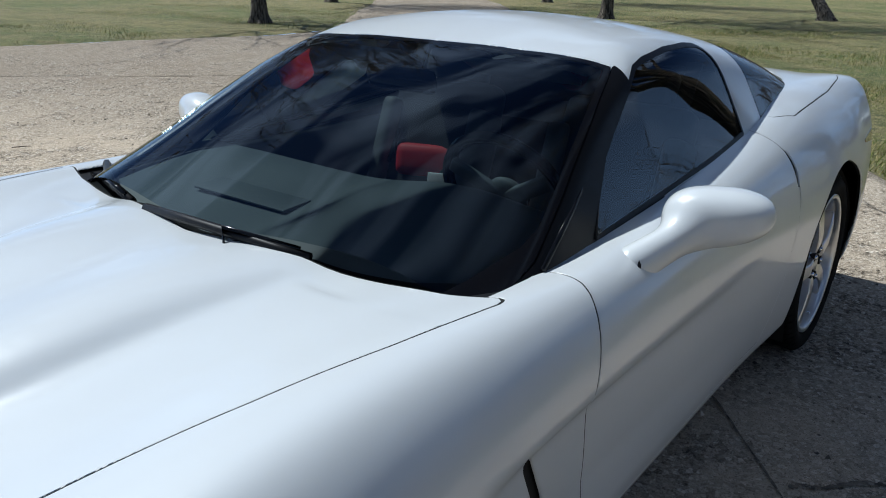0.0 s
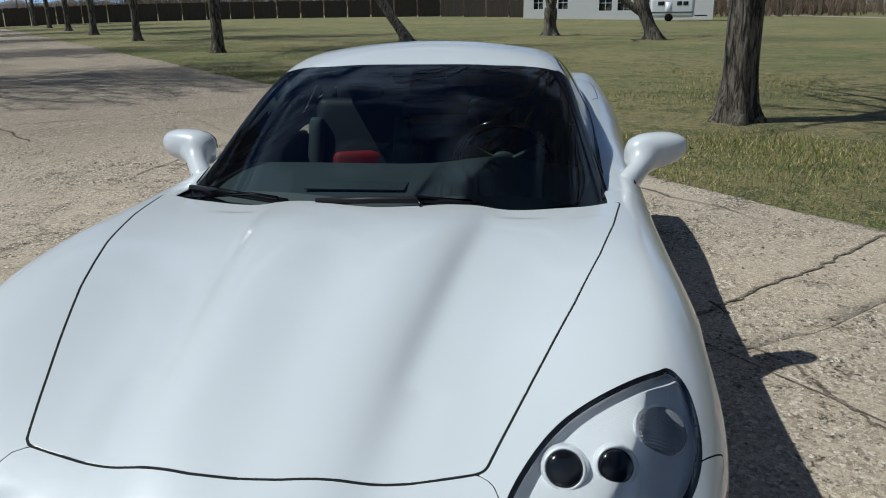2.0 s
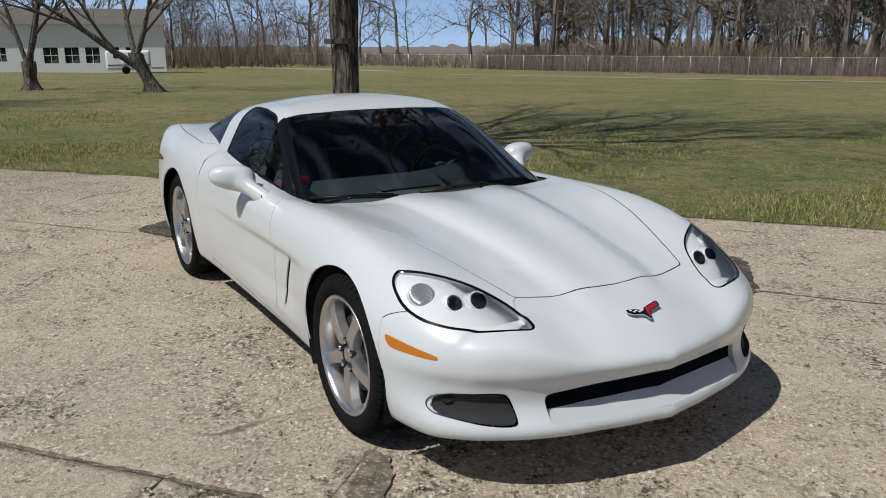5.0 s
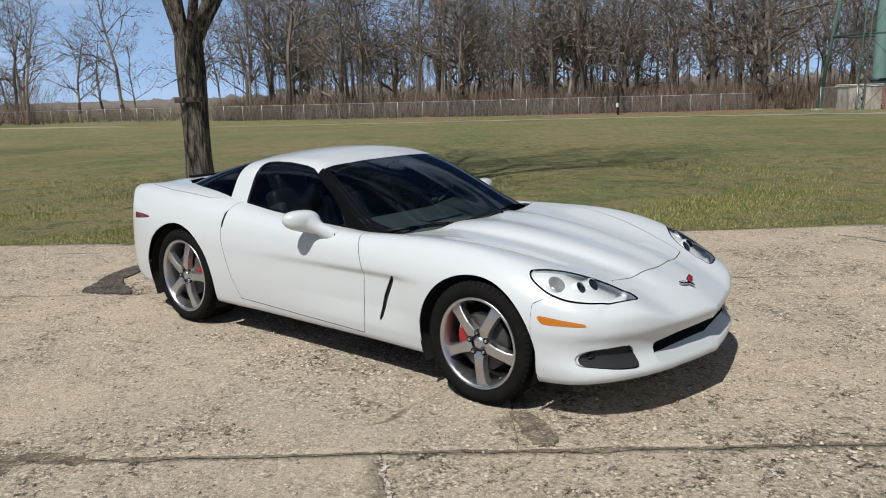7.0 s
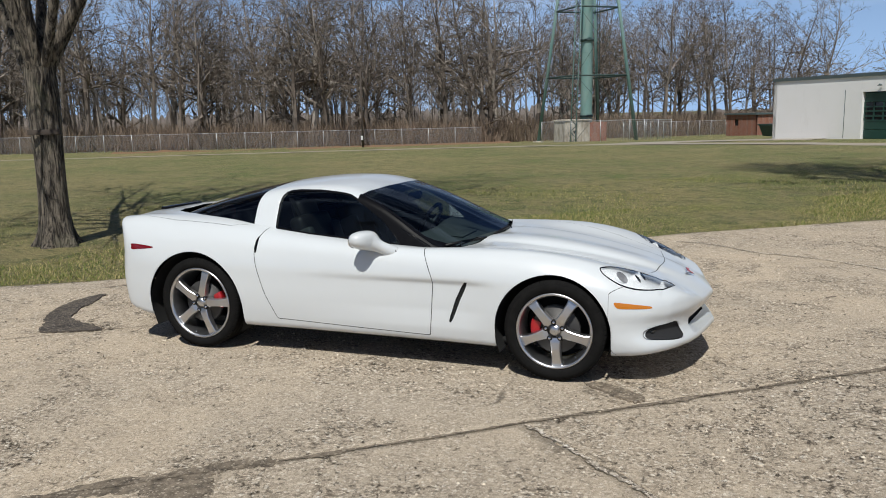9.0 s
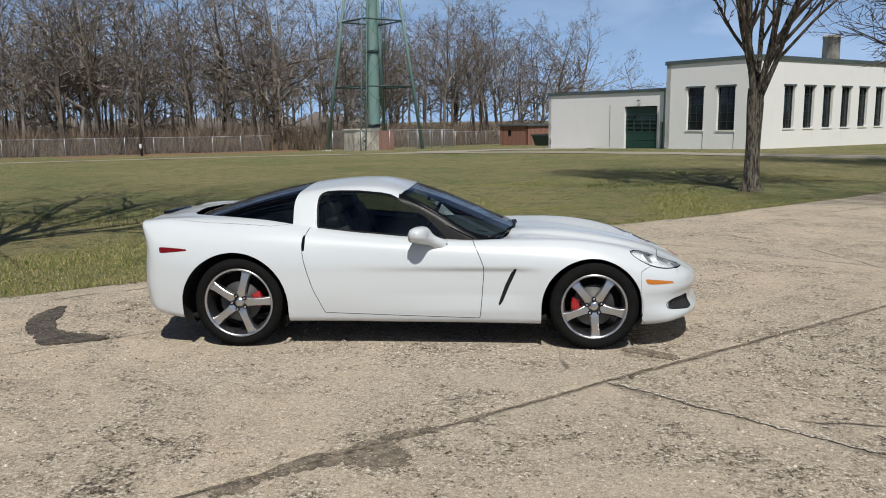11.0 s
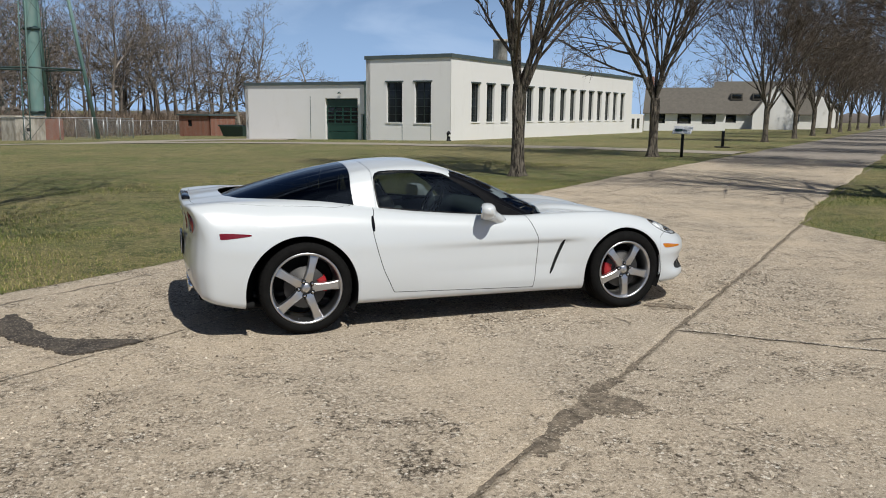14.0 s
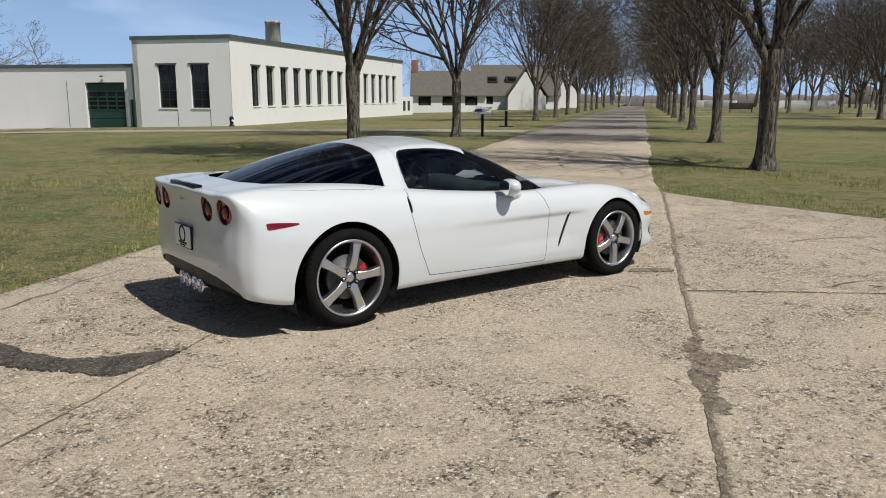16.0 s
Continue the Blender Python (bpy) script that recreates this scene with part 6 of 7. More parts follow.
# undergrowth: thickets of thin stems
def thicket(count, spot, hmin, hmax, seed):
    rg = np.random.default_rng(seed)
    rn = np.array([spot(rg) for _ in range(count)])
    out0, out1, ra, rb = [], [], [], []
    z = gz(rn[:, 0], rn[:, 1])
    base = world_rn(np.column_stack([rn, z]))
    for j in range(11):
        a, l_ = rg.uniform(0, 6.283, count), rg.uniform(.1, .75, count)
        h = rg.uniform(hmin, hmax, count)
        mid = base + np.stack([np.cos(a) * l_ * h * .4, np.sin(a) * l_ * h * .4, h * .55], 1)
        top = mid + np.stack([np.cos(a + .4) * l_ * h * .5, np.sin(a + .4) * l_ * h * .5, h * .45], 1)
        r_ = rg.uniform(.008, .02, count)
        out0 += [base, mid]
        out1 += [mid, top]
        ra += [r_, r_ * .7]
        rb += [r_ * .7, r_ * .2]
    return slivers(np.concatenate(out0), np.concatenate(out1), np.concatenate(ra), 1.3, seed)


def along_fence(rg):
    r_ = rg.uniform(-30, 95)
    return r_, float(fence_n(r_)) + .6 + 16 * rg.random() ** 1.4


def west_edge(rg):
    r_ = rg.uniform(-110, -28)
    return r_, float(fence_n(r_)) + 2 + 20 * rg.random()


def far_west(rg):
    return RN(rg.uniform(-150, -104), rg.uniform(-75, 48))


tagged(part("undergrowth", join(thicket(2600, far_west, 2.0, 8.0, 23), thicket(5200, along_fence, .5, 3.4, 21), thicket(900, west_edge, .6, 2.2, 22)), brush_mat, label="tangled brown undergrowth along the fence", smooth=False), kind="stuff", category="undergrowth")

# a wooded bank far behind the bare trees closes the view
bank = mat_new("hazy_far_wood", (.15, .125, .115), 1.0)
k = Nodes(bank)
k.color(k.mix(k.noise(.25, 8, .7, k.stretch(3, 3, .7)), (.115, .098, .088), (.215, .185, .168)))
def ridge_wall(name, line, h, seed):
    rnd_ = random.Random(seed)
    pts = loop2(line, 60, False)
    v, f = [], []
    for i, (r_, n_) in enumerate(pts):
        z = float(gz(r_, n_))
        top = h * (1 + .06 * math.sin(i * .11 + seed) + .05 * math.sin(i * 1.3 + seed) + rnd_.uniform(-.22, .22))
        v += [P(r_, n_, z - 1), P(r_ * 1.0, n_ * 1.0, z + top * .7), P(r_ * 1.03, n_ * 1.03, z + top), P(r_ * 1.12, n_ * 1.12, z - 1)]
    for i in range(len(pts) - 1):
        for j in range(3):
            f.append([i * 4 + j, (i + 1) * 4 + j, (i + 1) * 4 + j + 1, i * 4 + j + 1])
    return tagged(part(name, (v, f), bank, label="hazy line of distant woods"), kind="structure", category="woods")


ridge_wall("backdrop", [(-240, -20), (-200, 130), (-130, 210), (-40, 180), (20, 150), (80, 150), (150, 160), (230, 120), (260, 40), (250, -60)], 2.6, 1)
ridge_wall("backdrop", [(-44, 186), (-14, 160), (20, 141), (52, 140), (84, 146)], 4.2, 3)
ridge_wall("backdrop", [(250, -60), (190, -140), (60, -150), (-60, -150), (-190, -120), (-240, -20)], 4.5, 2)

# ---- buildings, tower, fences and small things on the lawns ----
white_wall = mat_new("white_painted_masonry", (.82, .80, .77), .85)
k = Nodes(white_wall)
c = k.mix(k.noise(.6, 6, .6), (.84, .825, .80), (.90, .885, .865))
c = k.mix(k.ramp(k.noise(1.4, 7, .7, k.stretch(1, 1, .25)), (.56, 0.0), (.75, .30)), c, (.68, .65, .61))
k.color(c)
k.bump(k.noise(14, 5), .25, .02)
coping_mat = mat_new("dark_green_coping", (.075, .10, .10), .6)
k = Nodes(coping_mat)
k.color(k.mix(k.noise(2, 5), (.055, .075, .078), (.11, .14, .14)))
frame_mat = mat_new("dark_green_steel_frame", (.022, .035, .032), .5)
shutter_mat = mat_new("dark_green_door_paint", (.014, .055, .042), .45)
k = Nodes(shutter_mat)
k.color(k.mix(k.noise(3, 5), (.010, .045, .034), (.022, .07, .054)))
pane_mat = mat_new("dark_window_glass", (.012, .016, .018), .06)
tower_mat = mat_new("weathered_green_tower_paint", (.12, .22, .20), .6)
k = Nodes(tower_mat)
k.color(k.mix(k.ramp(k.noise(1.2, 7, .65, k.stretch(1, 1, .3)), (.4, 0.0), (.7, 1.0)), (.145, .265, .245), (.22, .30, .27)))
dark_steel = mat_new("dark_green_steel", (.035, .065, .06), .6)
stained_conc = mat_new("stained_concrete", (.42, .38, .32), .9)
k = Nodes(stained_conc)
k.color(k.mix(k.ramp(k.noise(1.5, 7, .7, k.stretch(1, 1, .4)), (.42, 0.0), (.62, 1.0)), (.60, .555, .48), (.27, .23, .18)))
galv = mat_new("galvanised_steel", (.48, .49, .50), .45, .6)
k = Nodes(galv)
k.rough(k.ramp(k.noise(8, 4), (.3, .35), (.8, .6)))
brick_mat = mat_new("red_brick", (.28, .11, .07), .9)
k = Nodes(brick_mat)
bt = k.node("ShaderNodeTexBrick", Scale=4.0, Vector=k.co)
bt.inputs["Color1"].default_value, bt.inputs["Color2"].default_value, bt.inputs["Mortar"].default_value = (.30, .115, .075, 1), (.22, .085, .055, 1), (.30, .25, .21, 1)
k.color(bt.outputs["Color"])
shingle = mat_new("grey_brown_shingles", (.19, .165, .14), .9)
k = Nodes(shingle)
k.color(k.mix(k.noise(2.5, 8, .7), (.075, .067, .057), (.19, .17, .142)))
k.bump(k.noise(9, 4), .8, .05)
board_mat = mat_new("dark_stained_boards", (.055, .042, .034), .85)
k = Nodes(board_mat)
k.color(k.mix(k.noise(2, 6, .6, k.stretch(4, 4, .6)), (.038, .030, .025), (.10, .078, .062)))
litter_mat = mat_new("orange_brown_leaf_litter", (.23, .13, .07), .95)
k = Nodes(litter_mat)
k.color(k.mix(k.noise(3, 8, .75), (.15, .085, .05), (.34, .20, .11)))
k.bump(k.noise(12, 6), 1.0, .1)
chain_mat = bpy.data.materials.new("chain_link_mesh")
chain_mat.use_nodes = True
t_ = chain_mat.node_tree
b_ = t_.nodes["Principled BSDF"]
b_.inputs["Base Color"].default_value = (.34, .345, .35, 1)
b_.inputs["Metallic"].default_value = .5
b_.inputs["Roughness"].default_value = .5
co_ = t_.nodes.new("ShaderNodeTexCoord").outputs["Object"]
fac = []
for sx in (1, -1):
    mp_ = t_.nodes.new("ShaderNodeMapping")
    mp_.inputs["Rotation"].default_value = (0, radians(45 * sx), 0)
    t_.links.new(co_, mp_.inputs["Vector"])
    wv_ = t_.nodes.new("ShaderNodeTexWave")
    wv_.inputs["Scale"].default_value = 3.2
    t_.links.new(mp_.outputs[0], wv_.inputs["Vector"])
    gt = t_.nodes.new("ShaderNodeMath")
    gt.operation = "GREATER_THAN"
    gt.inputs[1].default_value = .982
    t_.links.new(wv_.outputs["Fac"], gt.inputs[0])
    fac.append(gt.outputs[0])
mxm = t_.nodes.new("ShaderNodeMath")
mxm.operation = "MAXIMUM"
t_.links.new(fac[0], mxm.inputs[0])
t_.links.new(fac[1], mxm.inputs[1])
t_.links.new(mxm.outputs[0], b_.inputs["Alpha"])


def rn_box(name, r0, r1, n0, n1, z0, z1, mat, parent=None, label="", bevel=0.0):
    bm = bmesh.new()
    bmesh.ops.create_cube(bm, size=1)
    bm.transform(Matrix.Translation(((r0 + r1) / 2, (n0 + n1) / 2, (z0 + z1) / 2)) @ Matrix.Diagonal((abs(r1 - r0), abs(n1 - n0), abs(z1 - z0), 1)))
    if bevel:
        bmesh.ops.bevel(bm, geom=bm.edges[:], offset=bevel, segments=1, affect="EDGES")
    bm.transform(Matrix.Rotation(RD, 4, "Z"))
    return part(name, bm, mat, parent, label, smooth=False)


def wall_holes(name, axis, at, a0, a1, z0, z1, holes, thick, mat, parent, label=""):
    """A thick wall with openings through it. axis: 'r' for a wall at a fixed place along the road, 'n' for one along the road."""
    A = sorted({a0, a1, *[h[0] for h in holes], *[h[1] for h in holes]})
    Z = sorted({z0, z1, *[h[2] for h in holes], *[h[3] for h in holes]})
    bm = bmesh.new()
    for i in range(len(A) - 1):
        for j in range(len(Z) - 1):
            ca, cz = (A[i] + A[i + 1]) / 2, (Z[j] + Z[j + 1]) / 2
            if any(h[0] < ca < h[1] and h[2] < cz < h[3] for h in holes):
                continue
            lo, hi = at, at + thick
            for sgn, o in ((0, lo), (1, hi)):
                q = [(A[i], Z[j]), (A[i + 1], Z[j]), (A[i + 1], Z[j + 1]), (A[i], Z[j + 1])]
                bm.faces.new([bm.verts.new((o, a, z) if axis == "r" else (a, o, z)) for a, z in q])
    for h in holes:
        q = [(h[0], h[2]), (h[1], h[2]), (h[1], h[3]), (h[0], h[3])]
        for (p, s) in zip(q, q[1:] + q[:1]):
            c4 = [(p, at), (s, at), (s, at + thick), (p, at + thick)]
            bm.faces.new([bm.verts.new((o, a, z) if axis == "r" else (a, o, z)) for (a, z), o in c4])
    bmesh.ops.remove_doubles(bm, verts=bm.verts[:], dist=1e-4)
    bmesh.ops.recalc_face_normals(bm, faces=bm.faces[:])
    bm.transform(Matrix.Rotation(RD, 4, "Z"))
    return part(name, bm, mat, parent, label, smooth=False)


def steel_window(axis, at, a0, a1, z0, z1, parent, cols=2, rows=5, label="", deep=.16):
    """A steel window set back in its opening: frame, pane and glazing bars."""
    def bx(name, b0, b1, c0, c1, d0, d1, mat, par):
        return rn_box(name, at + d0, at + d1, b0, b1, c0, c1, mat, par) if axis == "r" else rn_box(name, b0, b1, at + d0, at + d1, c0, c1, mat, par)
    w = empty("window")
    w.parent = parent
    t = .06
    for b in ((a0, a0 + t, z0, z1), (a1 - t, a1, z0, z1), (a0 + t, a1 - t, z0, z0 + t), (a0 + t, a1 - t, z1 - t, z1)):
        bx("frame", b[0], b[1], b[2], b[3], deep, deep + .06, frame_mat, w)
    bx("pane", a0 + t, a1 - t, z0 + t, z1 - t, deep + .035, deep + .045, pane_mat, w)
    for i in range(1, cols):
        x = a0 + (a1 - a0) * i / cols
        bx("glazing_bar", x - .02, x + .02, z0 + t, z1 - t, deep + .005, deep + .033, frame_mat, w)
    for j in range(1, rows):
        z = z0 + (z1 - z0) * j / rows
        bx("glazing_bar", a0 + t, a1 - t, z - .015, z + .015, deep + .01, deep + .032, frame_mat, w)
    bx("lintel", a0 - .1, a1 + .1, z1, z1 + .09, -.05, .12, coping_mat, w)
    bx("sill", a0 - .04, a1 + .04, z0 - .07, z0, -.05, .12, white_wall, w)
    return w


# white engineering building: tall hall and low garage wing
hall = empty("engineering_building", label="white masonry hall with tall dark windows", category="building")
WEST = [(26.45, 27.70, .87, 3.50), (24.20, 25.45, .87, 3.50)]
LONG = [(41.0 + 2.135 * i, 42.12 + 2.135 * i, .95, 3.50) for i in range(15)]
wall_holes("wall", "r", 38.3, 22.72, 29.4, -.9, 5.0, WEST, .35, white_wall, hall)
wall_holes("wall", "n", 22.7, 38.3, 74.4, -.9, 5.0, LONG, .35, white_wall, hall)
rn_box("wall", 38.3, 74.4, 29.05, 29.4, -.9, 5.0, white_wall, hall)
rn_box("wall", 74.05, 74.4, 22.72, 29.4, -.9, 5.0, white_wall, hall)
rn_box("roof", 38.4, 74.3, 22.8, 29.3, 4.75, 4.95, coping_mat, hall)
rn_box("coping", 38.22, 38.72, 22.62, 29.48, 5.0, 5.24, coping_mat, hall)
rn_box("coping", 38.72, 74.48, 22.62, 23.1, 5.0, 5.24, coping_mat, hall)
rn_box("coping", 38.72, 74.48, 29.0, 29.48, 5.0, 5.24, coping_mat, hall)
for h in WEST:
    steel_window("r", 38.3, *h, hall)
    rn_box("pier_joint", 38.285, 38.31, h[0] - .03, h[0], -.4, .80, coping_mat, hall)
for h in LONG:
    steel_window("n", 22.7, *h, hall)
rn_box("downpipe", 38.22, 38.30, 29.42, 29.50, -.5, 3.6, dark_steel, hall)
part("chimney_stack", place(spin([(.62, 4.5), (.58, 7.2), (.62, 7.22), (.62, 7.42), (.45, 7.42), (.45, 5)], 24), Matrix.Translation(P(53.3, 27, 0))), stained_conc, hall, "tan concrete chimney stack")
annex = rn_box("annex", 74.4, 79, 22.9, 27, -.9, 1.55, white_wall, hall, "low white annex")
for r_ in (75.2, 76.9):
    rn_box("annex_window", r_, r_ + .8, 22.86, 22.92, .1, 1.1, pane_mat, hall)

wing = empty("garage_wing", label="low white garage wing with a dark green shutter door", category="building")
wall_holes("wall", "r", 38.8, 29.4, 41.2, -1.1, 3.38, [(30.5, 33.4, -.5, 2.45), (29.62, 30.2, -.5, 1.38)], .3, white_wall, wing)
rn_box("wall", 38.8, 56, 40.9, 41.2, -1.3, 3.38, white_wall, wing)
rn_box("wall", 55.7, 56, 29.4, 41.2, -1.3, 3.38, white_wall, wing)
rn_box("roof", 38.9, 55.9, 29.45, 41.1, 3.2, 3.36, coping_mat, wing)
rn_box("coping", 38.72, 39.2, 29.4, 41.28, 3.38, 3.60, coping_mat, wing)
rn_box("coping", 39.2, 56.1, 40.85, 41.28, 3.38, 3.60, coping_mat, wing)
door_g = empty("shutter_door")
door_g.parent = wing
for j in range(5):
    z0 = -.42 + j * .565
    if j in (2, 3):
        rn_box("glazed_panel", 39.0, 39.05, 30.55, 33.35, z0, z0 + .55, pane_mat, door_g)
        for i in range(5):
            n_ = 30.55 + 2.8 * i / 4
            rn_box("panel_bar", 38.96, 39.0, n_ - .05, n_ + .05, z0, z0 + .55, shutter_mat, door_g)
        rn_box("panel_bar", 38.955, 39.0, 30.55, 33.35, z0 + .22, z0 + .30, shutter_mat, door_g)
        rn_box("panel_bar", 38.95, 39.0, 30.55, 33.35, z0 - .04, z0 + .04, shutter_mat, door_g)
    else:
        rn_box("door_panel", 38.97, 39.05, 30.55, 33.35, z0, z0 + .545, shutter_mat, door_g, bevel=.015)
rn_box("side_door", 38.95, 39.0, 29.66, 30.16, -.5, 1.36, shutter_mat, wing)
part("wall_lamp", place(spin([(.02, .12), (.14, .02), (.15, 0), (.01, .0)], 14), Matrix.Translation(P(38.62, 32.0, 2.78))), dark_steel, wing, "small dark wall lamp")
rn_box("wall_joint", 38.785, 38.81, 34.75, 34.78, -.4, 2.6, coping_mat, wing)

# brick shed and waste skip
shed = empty("brick_shed", label="small flat-roofed red brick shed", category="shed")
wall_holes("wall", "r", 58, 66.2, 71.1, -1.7, .85, [(69.0, 69.7, -.35, .35)], .25, brick_mat, shed)
rn_box("wall", 58.25, 62, 66.2, 66.45, -1.7, .85, brick_mat, shed)
rn_box("wall", 58.25, 62, 70.85, 71.1, -1.7, .85, brick_mat, shed)
rn_box("roof", 57.8, 62.2, 66.0, 71.3, .85, 1.02, coping_mat, shed)
rn_box("window", 58.1, 58.15, 69.0, 69.7, -.35, .35, pane_mat, shed)
skip = empty("waste_skip", label="dark green steel waste skip", category="skip")
sv = [P(50 + a, 52.9 + b, z) for z, g_ in ((-1.0, .28), (.05, 0)) for a, b in ((0 + g_, 0 + g_), (1.9 - g_, 0 + g_), (1.9 - g_, 3.2 - g_), (0 + g_, 3.2 - g_))]
part("tub", (sv, [[0, 1, 5, 4], [1, 2, 6, 5], [2, 3, 7, 6], [3, 0, 4, 7], [0, 3, 2, 1]]), dark_steel, skip, smooth=False)
rn_box("rim", 49.92, 50.02, 52.85, 56.15, -.02, .1, dark_steel, skip)
rn_box("rim", 51.88, 51.98, 52.85, 56.15, -.02, .1, dark_steel, skip)
rn_box("lid", 50.02, 51.88, 52.9, 56.1, .06, .11, black_trim, skip)
for n_ in (53.4, 55.6):
    rn_box("foot", 50.4, 51.5, n_ - .08, n_ + .08, -1.3, -1.0, dark_steel, skip)

# water tower
tower = empty("water_tower", label="green steel water tower on lattice legs", category="tower")
TC = (35.6, 62.8)
TZ = float(gz(*TC)) - .1
def leg_at(i, z):
    u = (z - TZ) / (11 - TZ)
    h = 4.8 + (3.0 - 4.8) * u
    d = ((-.73, .68), (.68, .73), (.73, -.68), (-.68, -.73))[i]
    return Vector(P(TC[0] + d[0] * h, TC[1] + d[1] * h, z))
for i in range(4):
    a, b = leg_at(i, TZ), leg_at(i, 19.0)
    if i == 3:
        for dx in (-.24, .24):
            tube("leg", [a + Vector((dx, 0, 0)), b + Vector((dx, 0, 0))], .05, tower_mat, tower, 6)
        for q in range(36):
            u0, u1 = q / 36, (q + 1) / 36
            s_ = .24 if q % 2 else -.24
            tube("lacing", [a.lerp(b, u0) + Vector((s_, 0, 0)), a.lerp(b, u1) + Vector((-s_, 0, 0))], .034, dark_steel, tower, 4)
    else:
        tube("leg", [a, b], [.17, .14], tower_mat, tower, 8)
    rn_f = RN(a.x, a.y)
    rn_box("footing", rn_f[0] - .4, rn_f[0] + .4, rn_f[1] - .4, rn_f[1] + .4, TZ - .4, TZ + .15, stained_conc, tower)
for z_ in (4.85, 11.0, 17.0):
    for i in range(4):
        tube("strut", [leg_at(i, z_), leg_at((i + 1) % 4, z_)], .08, dark_steel, tower, 6)
for z0_, z1_ in ((TZ, 4.85), (4.85, 11.0), (11.0, 17.0)):
    for i in range(4):
        tube("brace_rod", [leg_at(i, z0_), leg_at((i + 1) % 4, z1_)], .018, dark_steel, tower, 4)
        tube("brace_rod", [leg_at((i + 1) % 4, z0_), leg_at(i, z1_)], .018, dark_steel, tower, 4)
part("riser_pipe", place(spin([(.56, TZ), (.53, 19)], 24), Matrix.Translation(P(TC[0], TC[1], 0))), tower_mat, tower, "wide green riser pipe")
for z_ in (1.2, 8.2, 14):
    part("pipe_collar", place(spin([(.54, z_ - .12), (.66, z_ - .1), (.66, z_ + .1), (.54, z_ + .12)], 24), Matrix.Translation(P(TC[0], TC[1], 0))), dark_steel, tower)
lad = empty("ladder")
lad.parent = tower
for d in (-.22, .22):
    tube("rail", [P(TC[0] + .95, TC[1] - .5 + d, TZ + 1.5), P(TC[0] + .9, TC[1] - .5 + d, 19)], .03, dark_steel, lad, 5)
for q in range(44):
    z_ = TZ + 1.7 + q * .44
    tube("rung", [P(TC[0] + .93, TC[1] - .72, z_), P(TC[0] + .93, TC[1] - .28, z_)], .02, dark_steel, lad, 4)
hut = empty("valve_hut", label="stained concrete valve hut below the tower", category="hut")
rn_box("walls", 32.1, 34.7, 60.4, 62.6, TZ - .3, .78, stained_conc, hut, bevel=.05)
rn_box("cap", 32.0, 34.8, 60.3, 62.7, .78, .90, stained_conc, hut, bevel=.03)
rn_box("vent", 33.0, 33.25, 60.36, 60.42, -.35, -.1, black_trim, hut)
rn_box("walls", 35.0, 37.1, 61.6, 64, TZ - .3, .62, brick_mat, hut)

# chain-link fences
def chain_fence(name, line, step, h, label):
    f_ = empty(name, label=label, category="fence")
    pts = [np.array(p, float) for p in line]
    for a, b in zip(pts, pts[1:]):
        n_ = max(1, int(round(np.linalg.norm(b - a) / step)))
        for i in range(n_):
            q0, q1 = a + (b - a) * i / n_, a + (b - a) * (i + 1) / n_
            z0, z1 = float(gz(*q0)), float(gz(*q1))
            tube("post", [P(q0[0], q0[1], z0 - .2), P(q0[0], q0[1], z0 + h + .05)], .035, galv, f_, 6)
            tube("top_rail", [P(q0[0], q0[1], z0 + h), P(q1[0], q1[1], z1 + h)], .022, galv, f_, 5)
            x0, x1 = P(q0[0], q0[1], 0), P(q1[0], q1[1], 0)
            L = math.dist(x0, x1)
            m = bpy.data.meshes.get("chain_panel_%.2f_%.2f" % (L, h))
            if m is None:
                m = bpy.data.meshes.new("chain_panel_%.2f_%.2f" % (L, h))
                m.from_pydata([(0, 0, .03), (L, 0, .03), (L, 0, h), (0, 0, h)], [], [(0, 1, 2, 3)])
                m.materials.append(chain_mat)
            p_ = new("mesh_panel", m)
            p_.parent = f_
            p_.matrix_basis = Matrix.Translation((x0[0], x0[1], z0)) @ Matrix.Rotation(math.atan2(x1[1] - x0[1], x1[0] - x0[0]), 4, "Z")
    return f_


chain_fence("chain_link_fence", [(-62, 103), (-46, 100), (-20, 88), (5, 79), (18, 76), (29, 73.5)], 2.8, 1.75, "long galvanised chain-link fence before the woods")
chain_fence("chain_link_fence", [(29.6, 60), (37, 57.3), (43.5, 60.5), (44, 70), (60, 76.5), (75, 79)], 2.6, 1.85, "galvanised chain-link fence round the tower yard")

# leaf litter and a debris bank along the woods' edge
rs_ = np.linspace(-8, 31, 60)
v = []
for i, r_ in enumerate(rs_):
    n_ = float(fence_n(r_)) - 3.2 - 1.2 * math.sin(i * .5)
    z_ = float(gz(r_, n_))
    hgt_ = (.16 + .05 * math.sin(i * 1.1) + .10 * math.sin(i * 2.7) + .07 * math.sin(i * 7.3)) * (.5 + .5 * math.sin(i * .23))
    v += [P(r_, n_ - 1.3, z_), P(r_, n_ - .3, z_ + max(hgt_, .08)), P(r_, n_ + .8, z_ + max(hgt_ * .7, .08)), P(r_, n_ + 4.5, z_ + .03)]
tagged(part("leaf_litter", (v, [[i * 4 + j, (i + 1) * 4 + j, (i + 1) * 4 + j + 1, i * 4 + j + 1] for i in range(59) for j in range(3)]), litter_mat, label="low bank of orange-brown leaf litter"), kind="stuff", category="leaves")

